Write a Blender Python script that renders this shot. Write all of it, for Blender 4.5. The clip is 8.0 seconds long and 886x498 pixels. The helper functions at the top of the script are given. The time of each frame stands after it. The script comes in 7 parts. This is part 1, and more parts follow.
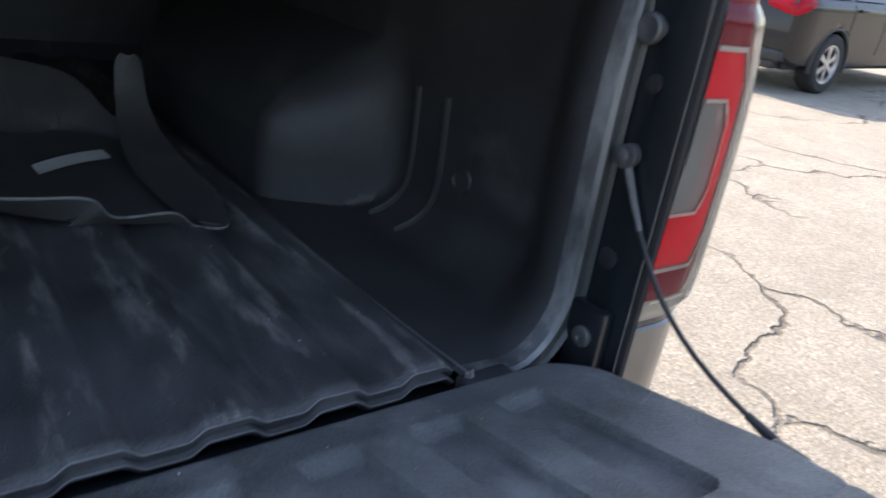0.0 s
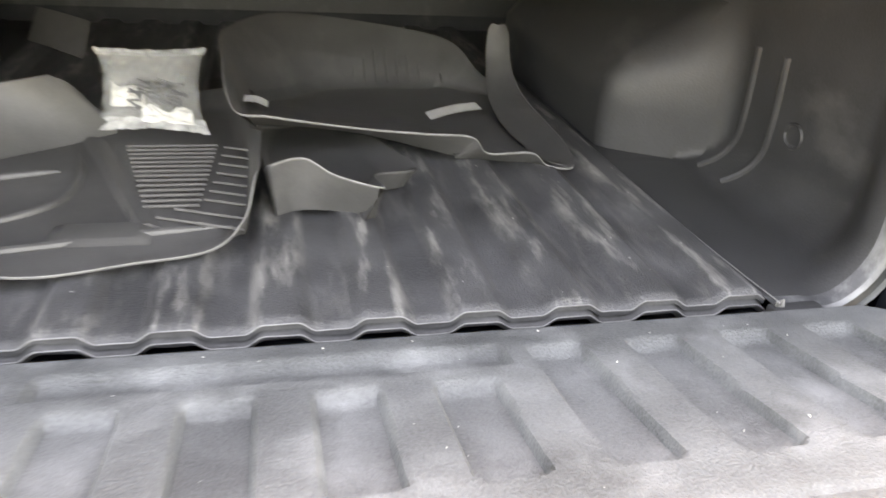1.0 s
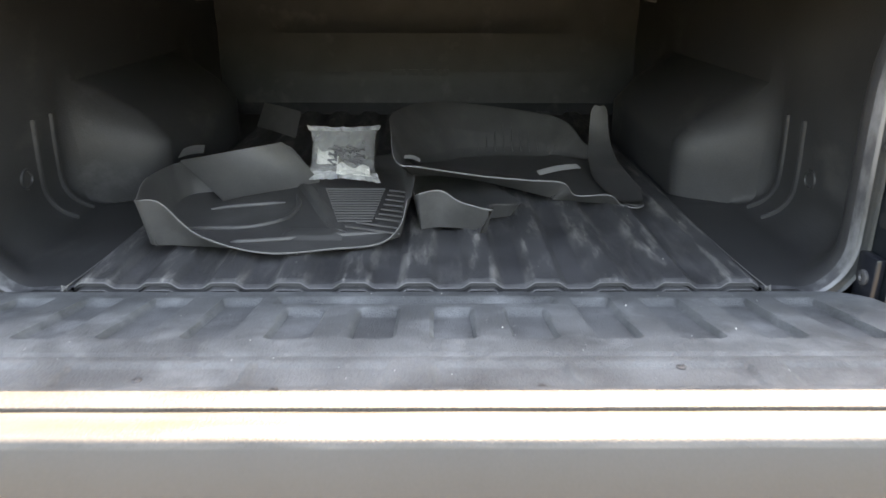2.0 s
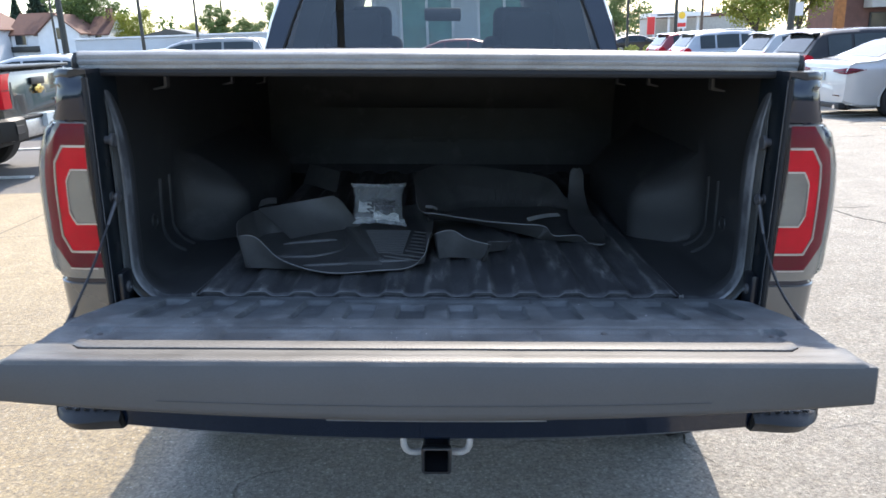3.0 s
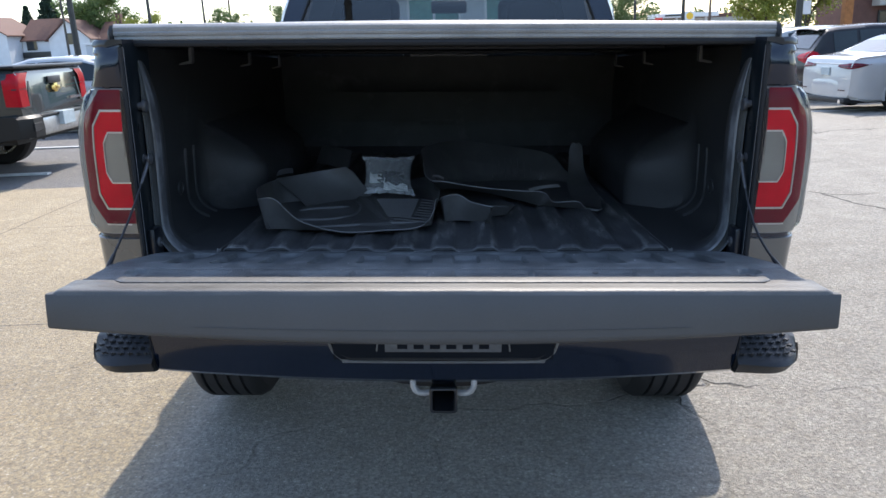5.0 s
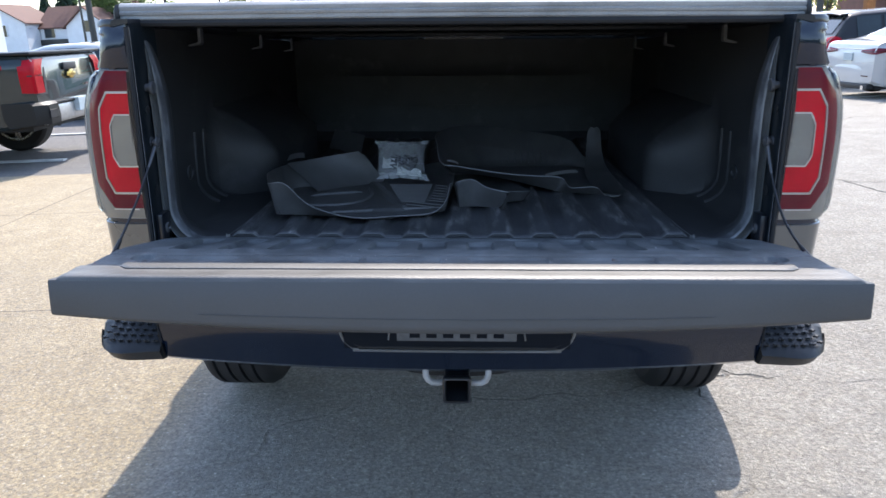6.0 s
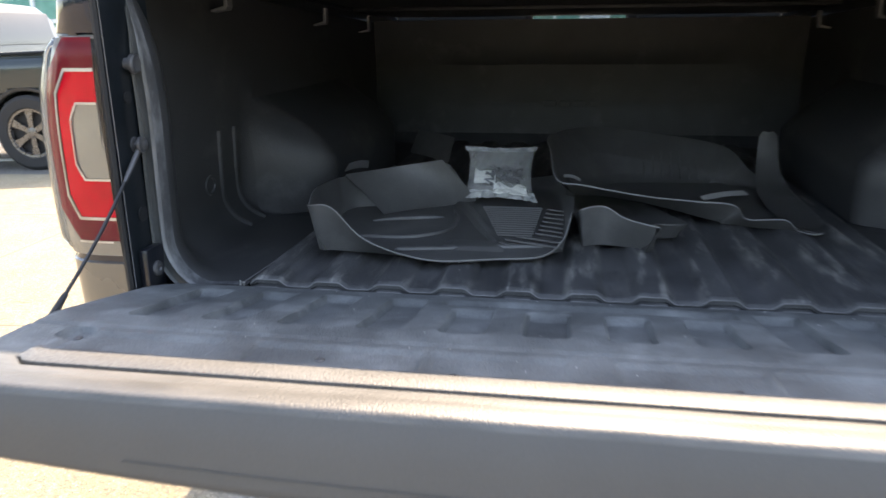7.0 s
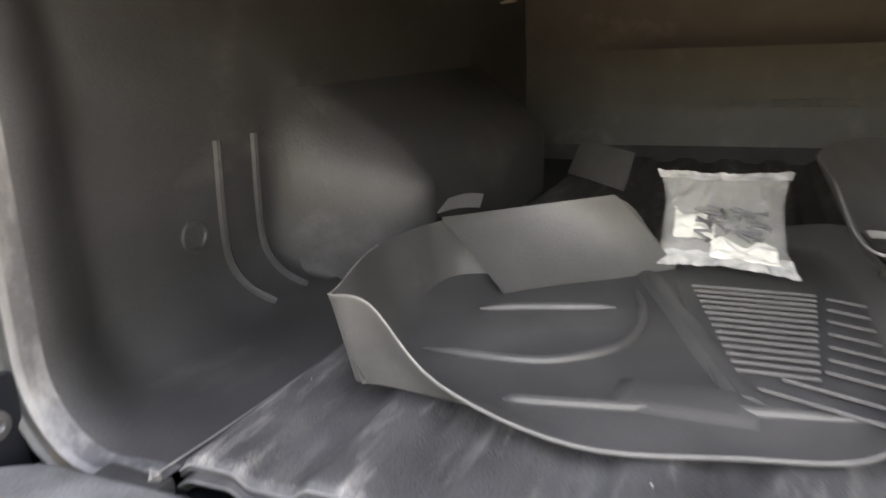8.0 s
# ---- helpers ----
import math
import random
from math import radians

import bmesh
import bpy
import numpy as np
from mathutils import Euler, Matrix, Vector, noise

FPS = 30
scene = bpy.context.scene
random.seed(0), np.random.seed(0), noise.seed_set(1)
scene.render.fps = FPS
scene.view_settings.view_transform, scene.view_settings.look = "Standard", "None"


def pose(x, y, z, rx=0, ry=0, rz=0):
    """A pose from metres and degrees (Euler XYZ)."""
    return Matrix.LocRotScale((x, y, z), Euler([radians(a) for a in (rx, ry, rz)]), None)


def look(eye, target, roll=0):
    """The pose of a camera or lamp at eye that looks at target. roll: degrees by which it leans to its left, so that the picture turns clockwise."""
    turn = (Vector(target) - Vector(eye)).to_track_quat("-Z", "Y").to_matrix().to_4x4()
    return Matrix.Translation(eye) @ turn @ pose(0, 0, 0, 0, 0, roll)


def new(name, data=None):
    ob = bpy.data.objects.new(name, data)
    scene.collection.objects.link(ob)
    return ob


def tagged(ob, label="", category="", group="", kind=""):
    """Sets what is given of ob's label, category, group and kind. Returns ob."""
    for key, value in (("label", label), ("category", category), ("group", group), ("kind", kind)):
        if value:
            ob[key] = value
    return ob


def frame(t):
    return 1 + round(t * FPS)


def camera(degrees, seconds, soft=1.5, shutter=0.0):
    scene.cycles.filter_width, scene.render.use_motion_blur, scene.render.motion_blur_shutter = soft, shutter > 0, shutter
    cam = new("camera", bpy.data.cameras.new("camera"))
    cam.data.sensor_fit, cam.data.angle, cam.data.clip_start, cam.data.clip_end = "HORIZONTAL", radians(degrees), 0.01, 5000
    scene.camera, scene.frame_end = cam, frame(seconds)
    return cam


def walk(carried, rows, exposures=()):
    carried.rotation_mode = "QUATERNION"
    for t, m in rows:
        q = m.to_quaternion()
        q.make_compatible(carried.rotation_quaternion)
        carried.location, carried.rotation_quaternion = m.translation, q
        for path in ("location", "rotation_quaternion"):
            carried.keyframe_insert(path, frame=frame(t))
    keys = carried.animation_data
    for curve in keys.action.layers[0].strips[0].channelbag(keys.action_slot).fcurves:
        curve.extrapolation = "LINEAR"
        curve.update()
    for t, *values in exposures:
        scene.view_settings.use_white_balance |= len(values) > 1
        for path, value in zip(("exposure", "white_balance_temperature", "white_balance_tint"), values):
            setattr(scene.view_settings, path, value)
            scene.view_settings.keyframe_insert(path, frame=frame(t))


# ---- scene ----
cam = camera(62.0, 8.0, shutter=0.3)
# the lot falls a little to one side: the parked truck and all that it carries lean by this much
LEAN = pose(0, 0, 0, 0, 2.2, 0)
PATH = [
    (0, (0.117, -0.554, 1.337), (1.304, 0.871, 0.587), 9.3),
    (0.5, (0.102, -0.55, 1.237), (0.981, 1.049, 0.417), 8.2),
    (0.7, (0.073, -0.587, 1.284), (0.755, 1.049, 0.356), 5.7),
    (1, (0.001, -0.72, 1.357), (0.436, 1.009, 0.452), 4.0),
    (1.5, (0.008, -0.987, 1.47), (0.127, 0.828, 0.637), 0.3),
    (2, (0.032, -1.232, 1.415), (0.052, 0.643, 0.721), 0.2),
    (2.2, (0.017, -1.328, 1.399), (0.026, 0.565, 0.754), 0.2),
    (3.3, (0.016, -1.97, 1.592), (0.009, -0.044, 1.054), 0.1),
    (3.5, (0.016, -2.042, 1.61), (0.006, -0.113, 1.082), -0.1),
    (4, (0.0, -2.079, 1.602), (-0.012, -0.148, 1.081), -0.2),
    (4.5, (0.013, -2.025, 1.516), (-0.005, -0.096, 0.985), -0.2),
    (5.8, (0.029, -1.966, 1.436), (-0.023, -0.05, 0.863), -0.4),
    (6, (0.026, -1.938, 1.436), (-0.04, -0.024, 0.858), -0.4),
    (6.5, (-0.017, -1.655, 1.41), (-0.174, 0.253, 0.834), -0.3),
    (7, (-0.04, -1.241, 1.344), (-0.361, 0.648, 0.771), -0.6),
    (7.5, (-0.078, -0.794, 1.269), (-0.625, 1.045, 0.703), -1.1),
    (8, (-0.182, -0.435, 1.234), (-0.933, 1.341, 0.702), -2.1),
]

EXPOSURES = [(0.0, 1.98, 7700, 15), (0.5, 4.15, 13800, 17), (1.0, 4.5, 15000, 22), (1.5, 4.3, 14600, 20), (2.0, 3.45, 10900, 16), (2.2, 3.1, 9600, 14), (3.3, 1.58, 6550, 11), (3.7, 1.54, 6550, 11),
             (4.3, 1.37, 6550, 11), (4.7, 1.37, 6550, 11), (5.8, 1.62, 6450, 12), (6.5, 2.07, 6700, 13), (7.0, 2.6, 8600, 15), (7.5, 3.2, 11200, 18), (8.0, 4.3, 14200, 24)]
walk(cam, [(t, LEAN @ look(eye, target, roll)) for t, eye, target, roll in PATH], EXPOSURES)

# ---- light ----
SUN_ELEV, SUN_AZ = 47.5, 12.9
world = bpy.data.worlds.new("sky")
scene.world = world
world.use_nodes = True
wn, wl = world.node_tree.nodes, world.node_tree.links
sky = wn.new("ShaderNodeTexSky")
sky.sky_type = "NISHITA"
sky.sun_disc = False
sky.sun_elevation, sky.sun_rotation = radians(SUN_ELEV), radians(SUN_AZ)
sky.air_density, sky.dust_density, sky.ozone_density = 1.0, 0.9, 1.3
wn["Background"].inputs["Strength"].default_value = 0.15
hazy = wn.new("ShaderNodeHueSaturation")
hazy.inputs["Saturation"].default_value = 0.98
wl.new(sky.outputs["Color"], hazy.inputs["Color"])
wl.new(hazy.outputs["Color"], wn["Background"].inputs["Color"])
sun_data = bpy.data.lights.new("sun", "SUN")
sun_data.energy, sun_data.angle, sun_data.color = 2.3, radians(0.6), (1.0, 0.935, 0.85)
sun = new("sun", sun_data)
sd = Vector((math.sin(radians(SUN_AZ)) * math.cos(radians(SUN_ELEV)), math.cos(radians(SUN_AZ)) * math.cos(radians(SUN_ELEV)), math.sin(radians(SUN_ELEV))))
sun.matrix_world = look(sd * 60, (0, 0, 0))


# ---- materials ----
def material(name, base, rough=0.5, metal=0.0, vary=0.25, scale=8.0, fine=120.0, bump=0.1, coat=0.0, spec=0.5, dark=None, sheet=0.0):
    """A surface with two scales of tone, uneven gloss and fine relief, in metres."""
    m = bpy.data.materials.new(name)
    m.use_nodes = True
    n, l = m.node_tree.nodes, m.node_tree.links
    b = n["Principled BSDF"]
    tc = n.new("ShaderNodeTexCoord")
    big, small = n.new("ShaderNodeTexNoise"), n.new("ShaderNodeTexNoise")
    big.inputs["Scale"].default_value, small.inputs["Scale"].default_value = scale, fine
    big.inputs["Detail"].default_value, small.inputs["Detail"].default_value = 5, 3
    l.new(tc.outputs["Object"], big.inputs["Vector"])
    l.new(tc.outputs["Object"], small.inputs["Vector"])
    add = n.new("ShaderNodeMath")
    add.operation = "MULTIPLY_ADD"
    l.new(small.outputs["Fac"], add.inputs[0])
    add.inputs[1].default_value = 0.45
    l.new(big.outputs["Fac"], add.inputs[2])
    ramp = n.new("ShaderNodeMapRange")
    ramp.inputs["From Min"].default_value, ramp.inputs["From Max"].default_value = 0.42, 1.02
    l.new(add.outputs[0], ramp.inputs["Value"])
    mix = n.new("ShaderNodeMix")
    mix.data_type = "RGBA"
    lo = dark or tuple(c * (1 - vary) for c in base)
    mix.inputs["A"].default_value = (*lo, 1)
    mix.inputs["B"].default_value = (*[min(1, c * (1 + vary)) for c in base], 1)
    l.new(ramp.outputs["Result"], mix.inputs["Factor"])
    l.new(mix.outputs["Result"], b.inputs["Base Color"])
    rr = n.new("ShaderNodeMapRange")
    rr.inputs["To Min"].default_value, rr.inputs["To Max"].default_value = max(0.02, rough * 0.82), min(1, rough * 1.18)
    l.new(big.outputs["Fac"], rr.inputs["Value"])
    l.new(rr.outputs["Result"], b.inputs["Roughness"])
    b.inputs["Metallic"].default_value = metal
    b.inputs["Coat Weight"].default_value = coat
    b.inputs["Coat Roughness"].default_value = 0.04
    b.inputs["Specular IOR Level"].default_value = spec
    b.inputs["Sheen Weight"].default_value = sheet
    if bump:
        bp = n.new("ShaderNodeBump")
        bp.inputs["Strength"].default_value = bump
        bp.inputs["Distance"].default_value = 0.002
        l.new(small.outputs["Fac"], bp.inputs["Height"])
        l.new(bp.outputs["Normal"], b.inputs["Normal"])
    return m


def dusted(name, base, dust, rough, lo, hi, stretch=(1, 1, 1), scale=6.0, fine=260.0, bump=0.25, amount=0.8, spec=0.5, vary=0.3):
    """Moulded plastic with pale scuffs and dust in patches of their own."""
    m = material(name, base, rough, vary=vary, scale=9, fine=fine, bump=bump, spec=spec)
    n, l = m.node_tree.nodes, m.node_tree.links
    b = n["Principled BSDF"]
    src = b.inputs["Base Color"].links[0].from_socket
    tc = n.new("ShaderNodeTexCoord")
    mp = n.new("ShaderNodeMapping")
    mp.inputs["Scale"].default_value = stretch
    l.new(tc.outputs["Object"], mp.inputs["Vector"])
    nz = n.new("ShaderNodeTexNoise")
    nz.inputs["Scale"].default_value, nz.inputs["Detail"].default_value, nz.inputs["Roughness"].default_value = scale, 7, 0.62
    l.new(mp.outputs["Vector"], nz.inputs["Vector"])
    mr = n.new("ShaderNodeMapRange")
    mr.inputs["From Min"].default_value, mr.inputs["From Max"].default_value = lo, hi
    mr.inputs["To Max"].default_value = amount
    l.new(nz.outputs["Fac"], mr.inputs["Value"])
    mix = n.new("ShaderNodeMix")
    mix.data_type = "RGBA"
    mix.inputs["B"].default_value = (*dust, 1)
    l.new(mr.outputs["Result"], mix.inputs["Factor"])
    l.new(src, mix.inputs["A"])
    l.new(mix.outputs["Result"], b.inputs["Base Color"])
    return m


def glass(name, tint=(0.75, 0.82, 0.8), rough=0.0, keep=0.75, ior=1.6):
    """A thin pane: clear with a gloss, tinted by its colour."""
    m = bpy.data.materials.new(name)
    m.use_nodes = True
    n, l = m.node_tree.nodes, m.node_tree.links
    n.remove(n["Principled BSDF"])
    tr, gl, mx, fr = n.new("ShaderNodeBsdfTransparent"), n.new("ShaderNodeBsdfGlossy"), n.new("ShaderNodeMixShader"), n.new("ShaderNodeFresnel")
    tr.inputs["Color"].default_value = (*[c * keep for c in tint], 1)
    gl.inputs["Roughness"].default_value = rough
    gl.inputs["Color"].default_value = (0.9, 0.93, 0.95, 1)
    fr.inputs["IOR"].default_value = ior
    l.new(fr.outputs[0], mx.inputs[0])
    l.new(tr.outputs[0], mx.inputs[1])
    l.new(gl.outputs[0], mx.inputs[2])
    l.new(mx.outputs[0], n["Material Output"].inputs["Surface"])
    return m


PAINT = material("dark_green_black_paint", (0.006, 0.012, 0.027), 0.14, 0.1, 0.15, 3, 900, 0.0, coat=0.5, spec=0.35)
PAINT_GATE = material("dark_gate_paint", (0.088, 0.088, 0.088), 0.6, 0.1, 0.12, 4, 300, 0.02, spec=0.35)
# paler than the body paint: the bright ground's reflection put into the colour
LOWER_REFLECTION = material("lower_ground_reflection", (0.13, 0.132, 0.13), 0.28, 0.55, 0.1, 4, 500, 0.0, coat=0.6)
JAMB = material("dark_jamb_paint", (0.010, 0.014, 0.018), 0.35, 0.1, 0.3, 10, 200, 0.05, coat=0.5)
LINER = dusted("black_bed_liner_plastic", (0.040, 0.041, 0.043), (0.13, 0.128, 0.126), 0.50, 0.58, 0.80, (1, 0.5, 1), 7, amount=0.6, spec=0.45)
LINER_FLOOR = dusted("dusty_bed_liner_floor", (0.066, 0.067, 0.070), (0.36, 0.35, 0.33), 0.46, 0.50, 0.68, (3.2, 0.6, 1), 13, 330, 0.9, amount=0.62, vary=0.6)
# the dust is rubbed into the crests of the ribs
_n, _l = LINER_FLOOR.node_tree.nodes, LINER_FLOOR.node_tree.links
_mix = _n["Principled BSDF"].inputs["Base Color"].links[0].from_node
_tc, _sep, _mr, _mul = _n.new("ShaderNodeTexCoord"), _n.new("ShaderNodeSeparateXYZ"), _n.new("ShaderNodeMapRange"), _n.new("ShaderNodeMath")
_l.new(_tc.outputs["Object"], _sep.inputs[0])
_l.new(_sep.outputs["Z"], _mr.inputs["Value"])
_mr.inputs["From Min"].default_value, _mr.inputs["From Max"].default_value, _mr.inputs["To Min"].default_value = 0.889, 0.8995, 0.3
_mul.operation = "MULTIPLY"
_l.new(_mix.inputs["Factor"].links[0].from_socket, _mul.inputs[0])
_l.new(_mr.outputs["Result"], _mul.inputs[1])
_l.new(_mul.outputs[0], _mix.inputs["Factor"])
GATE_PLASTIC = dusted("grey_gate_liner_plastic", (0.106, 0.113, 0.115), (0.28, 0.295, 0.298), 0.58, 0.50, 0.86, (1, 1, 1), 11, 300, 0.9, spec=0.35, vary=0.55)
# scuffs, plus the soft highlight of the flare put into the colour
EDGE = dusted("scuffed_highlit_liner_edge", (0.060, 0.062, 0.066), (0.28, 0.29, 0.30), 0.40, 0.44, 0.72, (1, 1, 0.35), 26, 90, 0.5, amount=0.65, spec=0.5)
# fine pale speckle puts the sun's glints into the colour
STRIP = dusted("worn_strip_with_glints", (0.068, 0.068, 0.066), (0.165, 0.163, 0.156), 0.52, 0.40, 0.66, (1, 1, 1), 260, 300, 0.5, amount=0.75, spec=0.7)
CAP = dusted("worn_gate_cap_plastic", (0.072, 0.071, 0.067), (0.145, 0.142, 0.135), 0.5, 0.40, 0.66, (0.3, 3, 1), 14, 300, 0.4, spec=0.75)
RUBBER = material("black_rubber", (0.014, 0.014, 0.015), 0.75, 0, 0.3, 14, 300, 0.3)
TYRE = material("tyre_rubber", (0.022, 0.022, 0.023), 0.8, 0, 0.35, 9, 160, 0.4)
BLACKTRIM = material("black_textured_trim", (0.02, 0.021, 0.023), 0.5, 0, 0.3, 10, 500, 0.5)
MAT_RUBBER = dusted("grey_black_floor_mat_rubber", (0.080, 0.079, 0.078), (0.17, 0.166, 0.162), 0.42, 0.55, 0.85, (1, 1, 1), 5, 400, 0.2)
MAT_EDGE = material("pale_floor_mat_edge", (0.22, 0.217, 0.212), 0.4, 0, 0.2, 30, 300, 0.1)
LIP_EDGE = material("rubbed_highlit_lip_edge", (0.18, 0.18, 0.18), 0.4, 0, 0.35, 25, 300, 0.1)
LIP_FACE = material("dark_liner_lip", (0.055, 0.056, 0.058), 0.42, 0, 0.4, 20, 200, 0.3)
FLANGE = dusted("smooth_dark_liner_flange", (0.050, 0.054, 0.054), (0.15, 0.155, 0.155), 0.42, 0.50, 0.80, (1, 1, 0.3), 12, 200, 0.3, amount=0.6, spec=0.45)
# the roll's glossy streak is painted in as paler plastic
EDGE_ROLL = dusted("highlit_liner_roll", (0.06, 0.062, 0.063), (0.27, 0.275, 0.28), 0.38, 0.38, 0.66, (1, 1, 0.25), 16, 160, 0.3, amount=0.75, spec=0.5)
# on the liner rim this pale tone paints the edge highlight
BEAD = material("pale_bead", (0.17, 0.173, 0.176), 0.35, 0, 0.25, 12, 200, 0.1)
MAT_RIB = material("raised_mat_ribs", (0.115, 0.112, 0.11), 0.4, 0, 0.2, 30, 300, 0.1)
COVER = material("black_vinyl_cover", (0.035, 0.035, 0.036), 0.42, 0, 0.2, 6, 500, 0.35)
COVER_RAIL = dusted("weathered_cover_rail", (0.27, 0.27, 0.265), (0.45, 0.45, 0.44), 0.45, 0.48, 0.8, (0.3, 3, 3), 12, 200, 0.2)
ALU = material("dull_aluminium", (0.50, 0.50, 0.50), 0.4, 0.9, 0.2, 20, 200, 0.05)
STEEL = material("steel", (0.45, 0.45, 0.46), 0.35, 1.0, 0.2, 30, 200, 0.05)
CHROME = material("chrome", (0.8, 0.81, 0.83), 0.08, 1.0, 0.05, 20, 200, 0.0)
SCREW = material("zinc_screw", (0.10, 0.10, 0.10), 0.45, 0.5, 0.25, 40, 200, 0.1)
RECEIVER = material("black_painted_steel", (0.016, 0.018, 0.022), 0.32, 0.0, 0.25, 30, 200, 0.1, coat=0.2)
LOOP = material("dull_bare_steel", (0.42, 0.42, 0.42), 0.5, 0.2, 0.25, 40, 200, 0.1)
CABLE = material("black_cable_sleeve", (0.016, 0.016, 0.018), 0.5, 0, 0.2, 60, 400, 0.1)
RED_DEEP = material("deep_red_lens", (0.15, 0.008, 0.020), 0.10, 0, 0.12, 20, 200, 0.05, spec=0.2)
RED_BRIGHT = material("bright_red_lens", (0.62, 0.006, 0.022), 0.10, 0, 0.15, 20, 90, 0.15, spec=0.18)
LENS_GREY = material("clear_lens_over_grey", (0.24, 0.225, 0.205), 0.12, 0.1, 0.1, 10, 60, 0.05, coat=0.3)
LENS_WHITE = material("reversing_lens", (0.20, 0.208, 0.198), 0.12, 0.3, 0.15, 12, 160, 0.12, coat=0.6)
LENS_BLACK = material("gloss_black_lens", (0.008, 0.010, 0.015), 0.05, 0, 0.1, 10, 60, 0.0, coat=0.1, spec=0.25)
LAMP_CLEAR = glass("clear_lamp_cover", (0.98, 0.98, 0.97), 0.03, 1.0, 1.22)
PAPER = material("off_white_paper", (0.55, 0.54, 0.51), 0.7, 0, 0.12, 20, 200, 0.1)
DARKGLASS = glass("dark_tinted_glass", (0.68, 0.71, 0.70), 0.0, 0.6, 1.66)
CARGLASS = material("car_window_glass", (0.018, 0.026, 0.028), 0.08, 0.0, 0.2, 2, 40, 0.0, coat=0.15, spec=0.5)
CLEARGLASS = glass("clear_glass", (0.9, 0.96, 0.95), 0.0, 0.9)
INTERIOR = material("dark_cab_interior", (0.03, 0.03, 0.032), 0.8, 0, 0.3, 8, 120, 0.2)


# ---- mesh tools ----
def link_mesh(name, bm, mat, smooth=True, angle=35):
    me = bpy.data.meshes.new(name)
    bmesh.ops.recalc_face_normals(bm, faces=bm.faces)
    for f in bm.faces:
        f.smooth = smooth
    if smooth:
        lim = radians(angle)
        for e in bm.edges:
            e.smooth = len(e.link_faces) != 2 or e.calc_face_angle(0) < lim
    bm.to_mesh(me)
    bm.free()
    me.materials.append(mat)
    return me


def part(name, bm, mat, parent, label="", smooth=True, angle=35):
    ob = new(name, link_mesh(name, bm, mat, smooth, angle))
    ob.parent = parent
    if label:
        ob["label"] = label
    return ob


def shared(name, me, parent, m=None):
    ob = new(name, me)
    ob.parent = parent
    if m is not None:
        ob.matrix_basis = m
    return ob


def thing(name, label, category, m=None, group="", kind=""):
    ob = tagged(new(name), label, category, group, kind)
    ob.empty_display_size = 0.1
    if m is not None:
        ob.matrix_basis = m
    return ob


def box(bm, x0, x1, y0, y1, z0, z1, r=0.0, seg=2, m=None):
    res = bmesh.ops.create_cube(bm, size=1)
    vs = res["verts"]
    mm = Matrix.LocRotScale(((x0 + x1) / 2, (y0 + y1) / 2, (z0 + z1) / 2), None, (abs(x1 - x0), abs(y1 - y0), abs(z1 - z0)))
    bmesh.ops.transform(bm, matrix=mm, verts=vs)
    if r > 0:
        es = list({e for v in vs for e in v.link_edges})
        out = bmesh.ops.bevel(bm, geom=es, offset=r, segments=seg, profile=0.5, affect="EDGES", clamp_overlap=True)
        vs = [v for v in out["verts"]]
        vs = list({v for f in out["faces"] for v in f.verts} | set(vs))
    if m is not None:
        bmesh.ops.transform(bm, matrix=m, verts=vs)
    return vs


def sheet(bm, us, vs, fn):
    """A grid of faces through fn(u, v) over the two lists."""
    rows = [[bm.verts.new(fn(u, v)) for v in vs] for u in us]
    for a, b in zip(rows, rows[1:]):
        for i in range(len(vs) - 1):
            bm.faces.new((a[i], a[i + 1], b[i + 1], b[i]))
    return rows


def loft(bm, rings, closed=True, caps=True):
    """Skin between rings of equally many points."""
    vr = [[bm.verts.new(p) for p in r] for r in rings]
    n = len(rings[0])
    for a, b in zip(vr, vr[1:]):
        for i in range(n if closed else n - 1):
            j = (i + 1) % n
            bm.faces.new((a[i], a[j], b[j], b[i]))
    if caps and closed:
        bm.faces.new(vr[0][::-1])
        bm.faces.new(vr[-1])
    return vr


def tube(bm, pts, r, n=8, radii=None):
    """A round bar along points."""
    pts = [Vector(p) for p in pts]
    rings, side = [], None
    for i, p in enumerate(pts):
        d = (pts[min(i + 1, len(pts) - 1)] - pts[max(i - 1, 0)]).normalized()
        if side is None:
            side = d.orthogonal().normalized()
        side = (side - d * side.dot(d)).normalized()
        up = d.cross(side)
        rad = radii[i] if radii else r
        rings.append([p + (side * math.cos(a) + up * math.sin(a)) * rad for a in [2 * math.pi * k / n for k in range(n)]])
    loft(bm, rings)


def lathe(bm, prof, n=24, m=None, caps=True):
    """Turn (radius, height) pairs round z; ends closed where the radius is not nought."""
    rings = [[Vector((r * math.cos(2 * math.pi * k / n), r * math.sin(2 * math.pi * k / n), h)) for k in range(n)] for r, h in prof]
    if m is not None:
        rings = [[m @ p for p in r] for r in rings]
    loft(bm, rings, caps=caps)


def spline(pts, per=6, closed=False):
    """A smooth line through control points (Catmull-Rom)."""
    P = [Vector(p) for p in pts]
    n, out = len(P), []
    for i in range(n if closed else n - 1):
        a, b, c, d = (P[(i + k) % n] if closed else P[min(max(i + k, 0), n - 1)] for k in (-1, 0, 1, 2))
        for s in range(per):
            t = s / per
            out.append(0.5 * ((2 * b) + (c - a) * t + (2 * a - 5 * b + 4 * c - d) * t * t + (3 * b - a - 3 * c + d) * t ** 3))
    if not closed:
        out.append(P[-1])
    return out


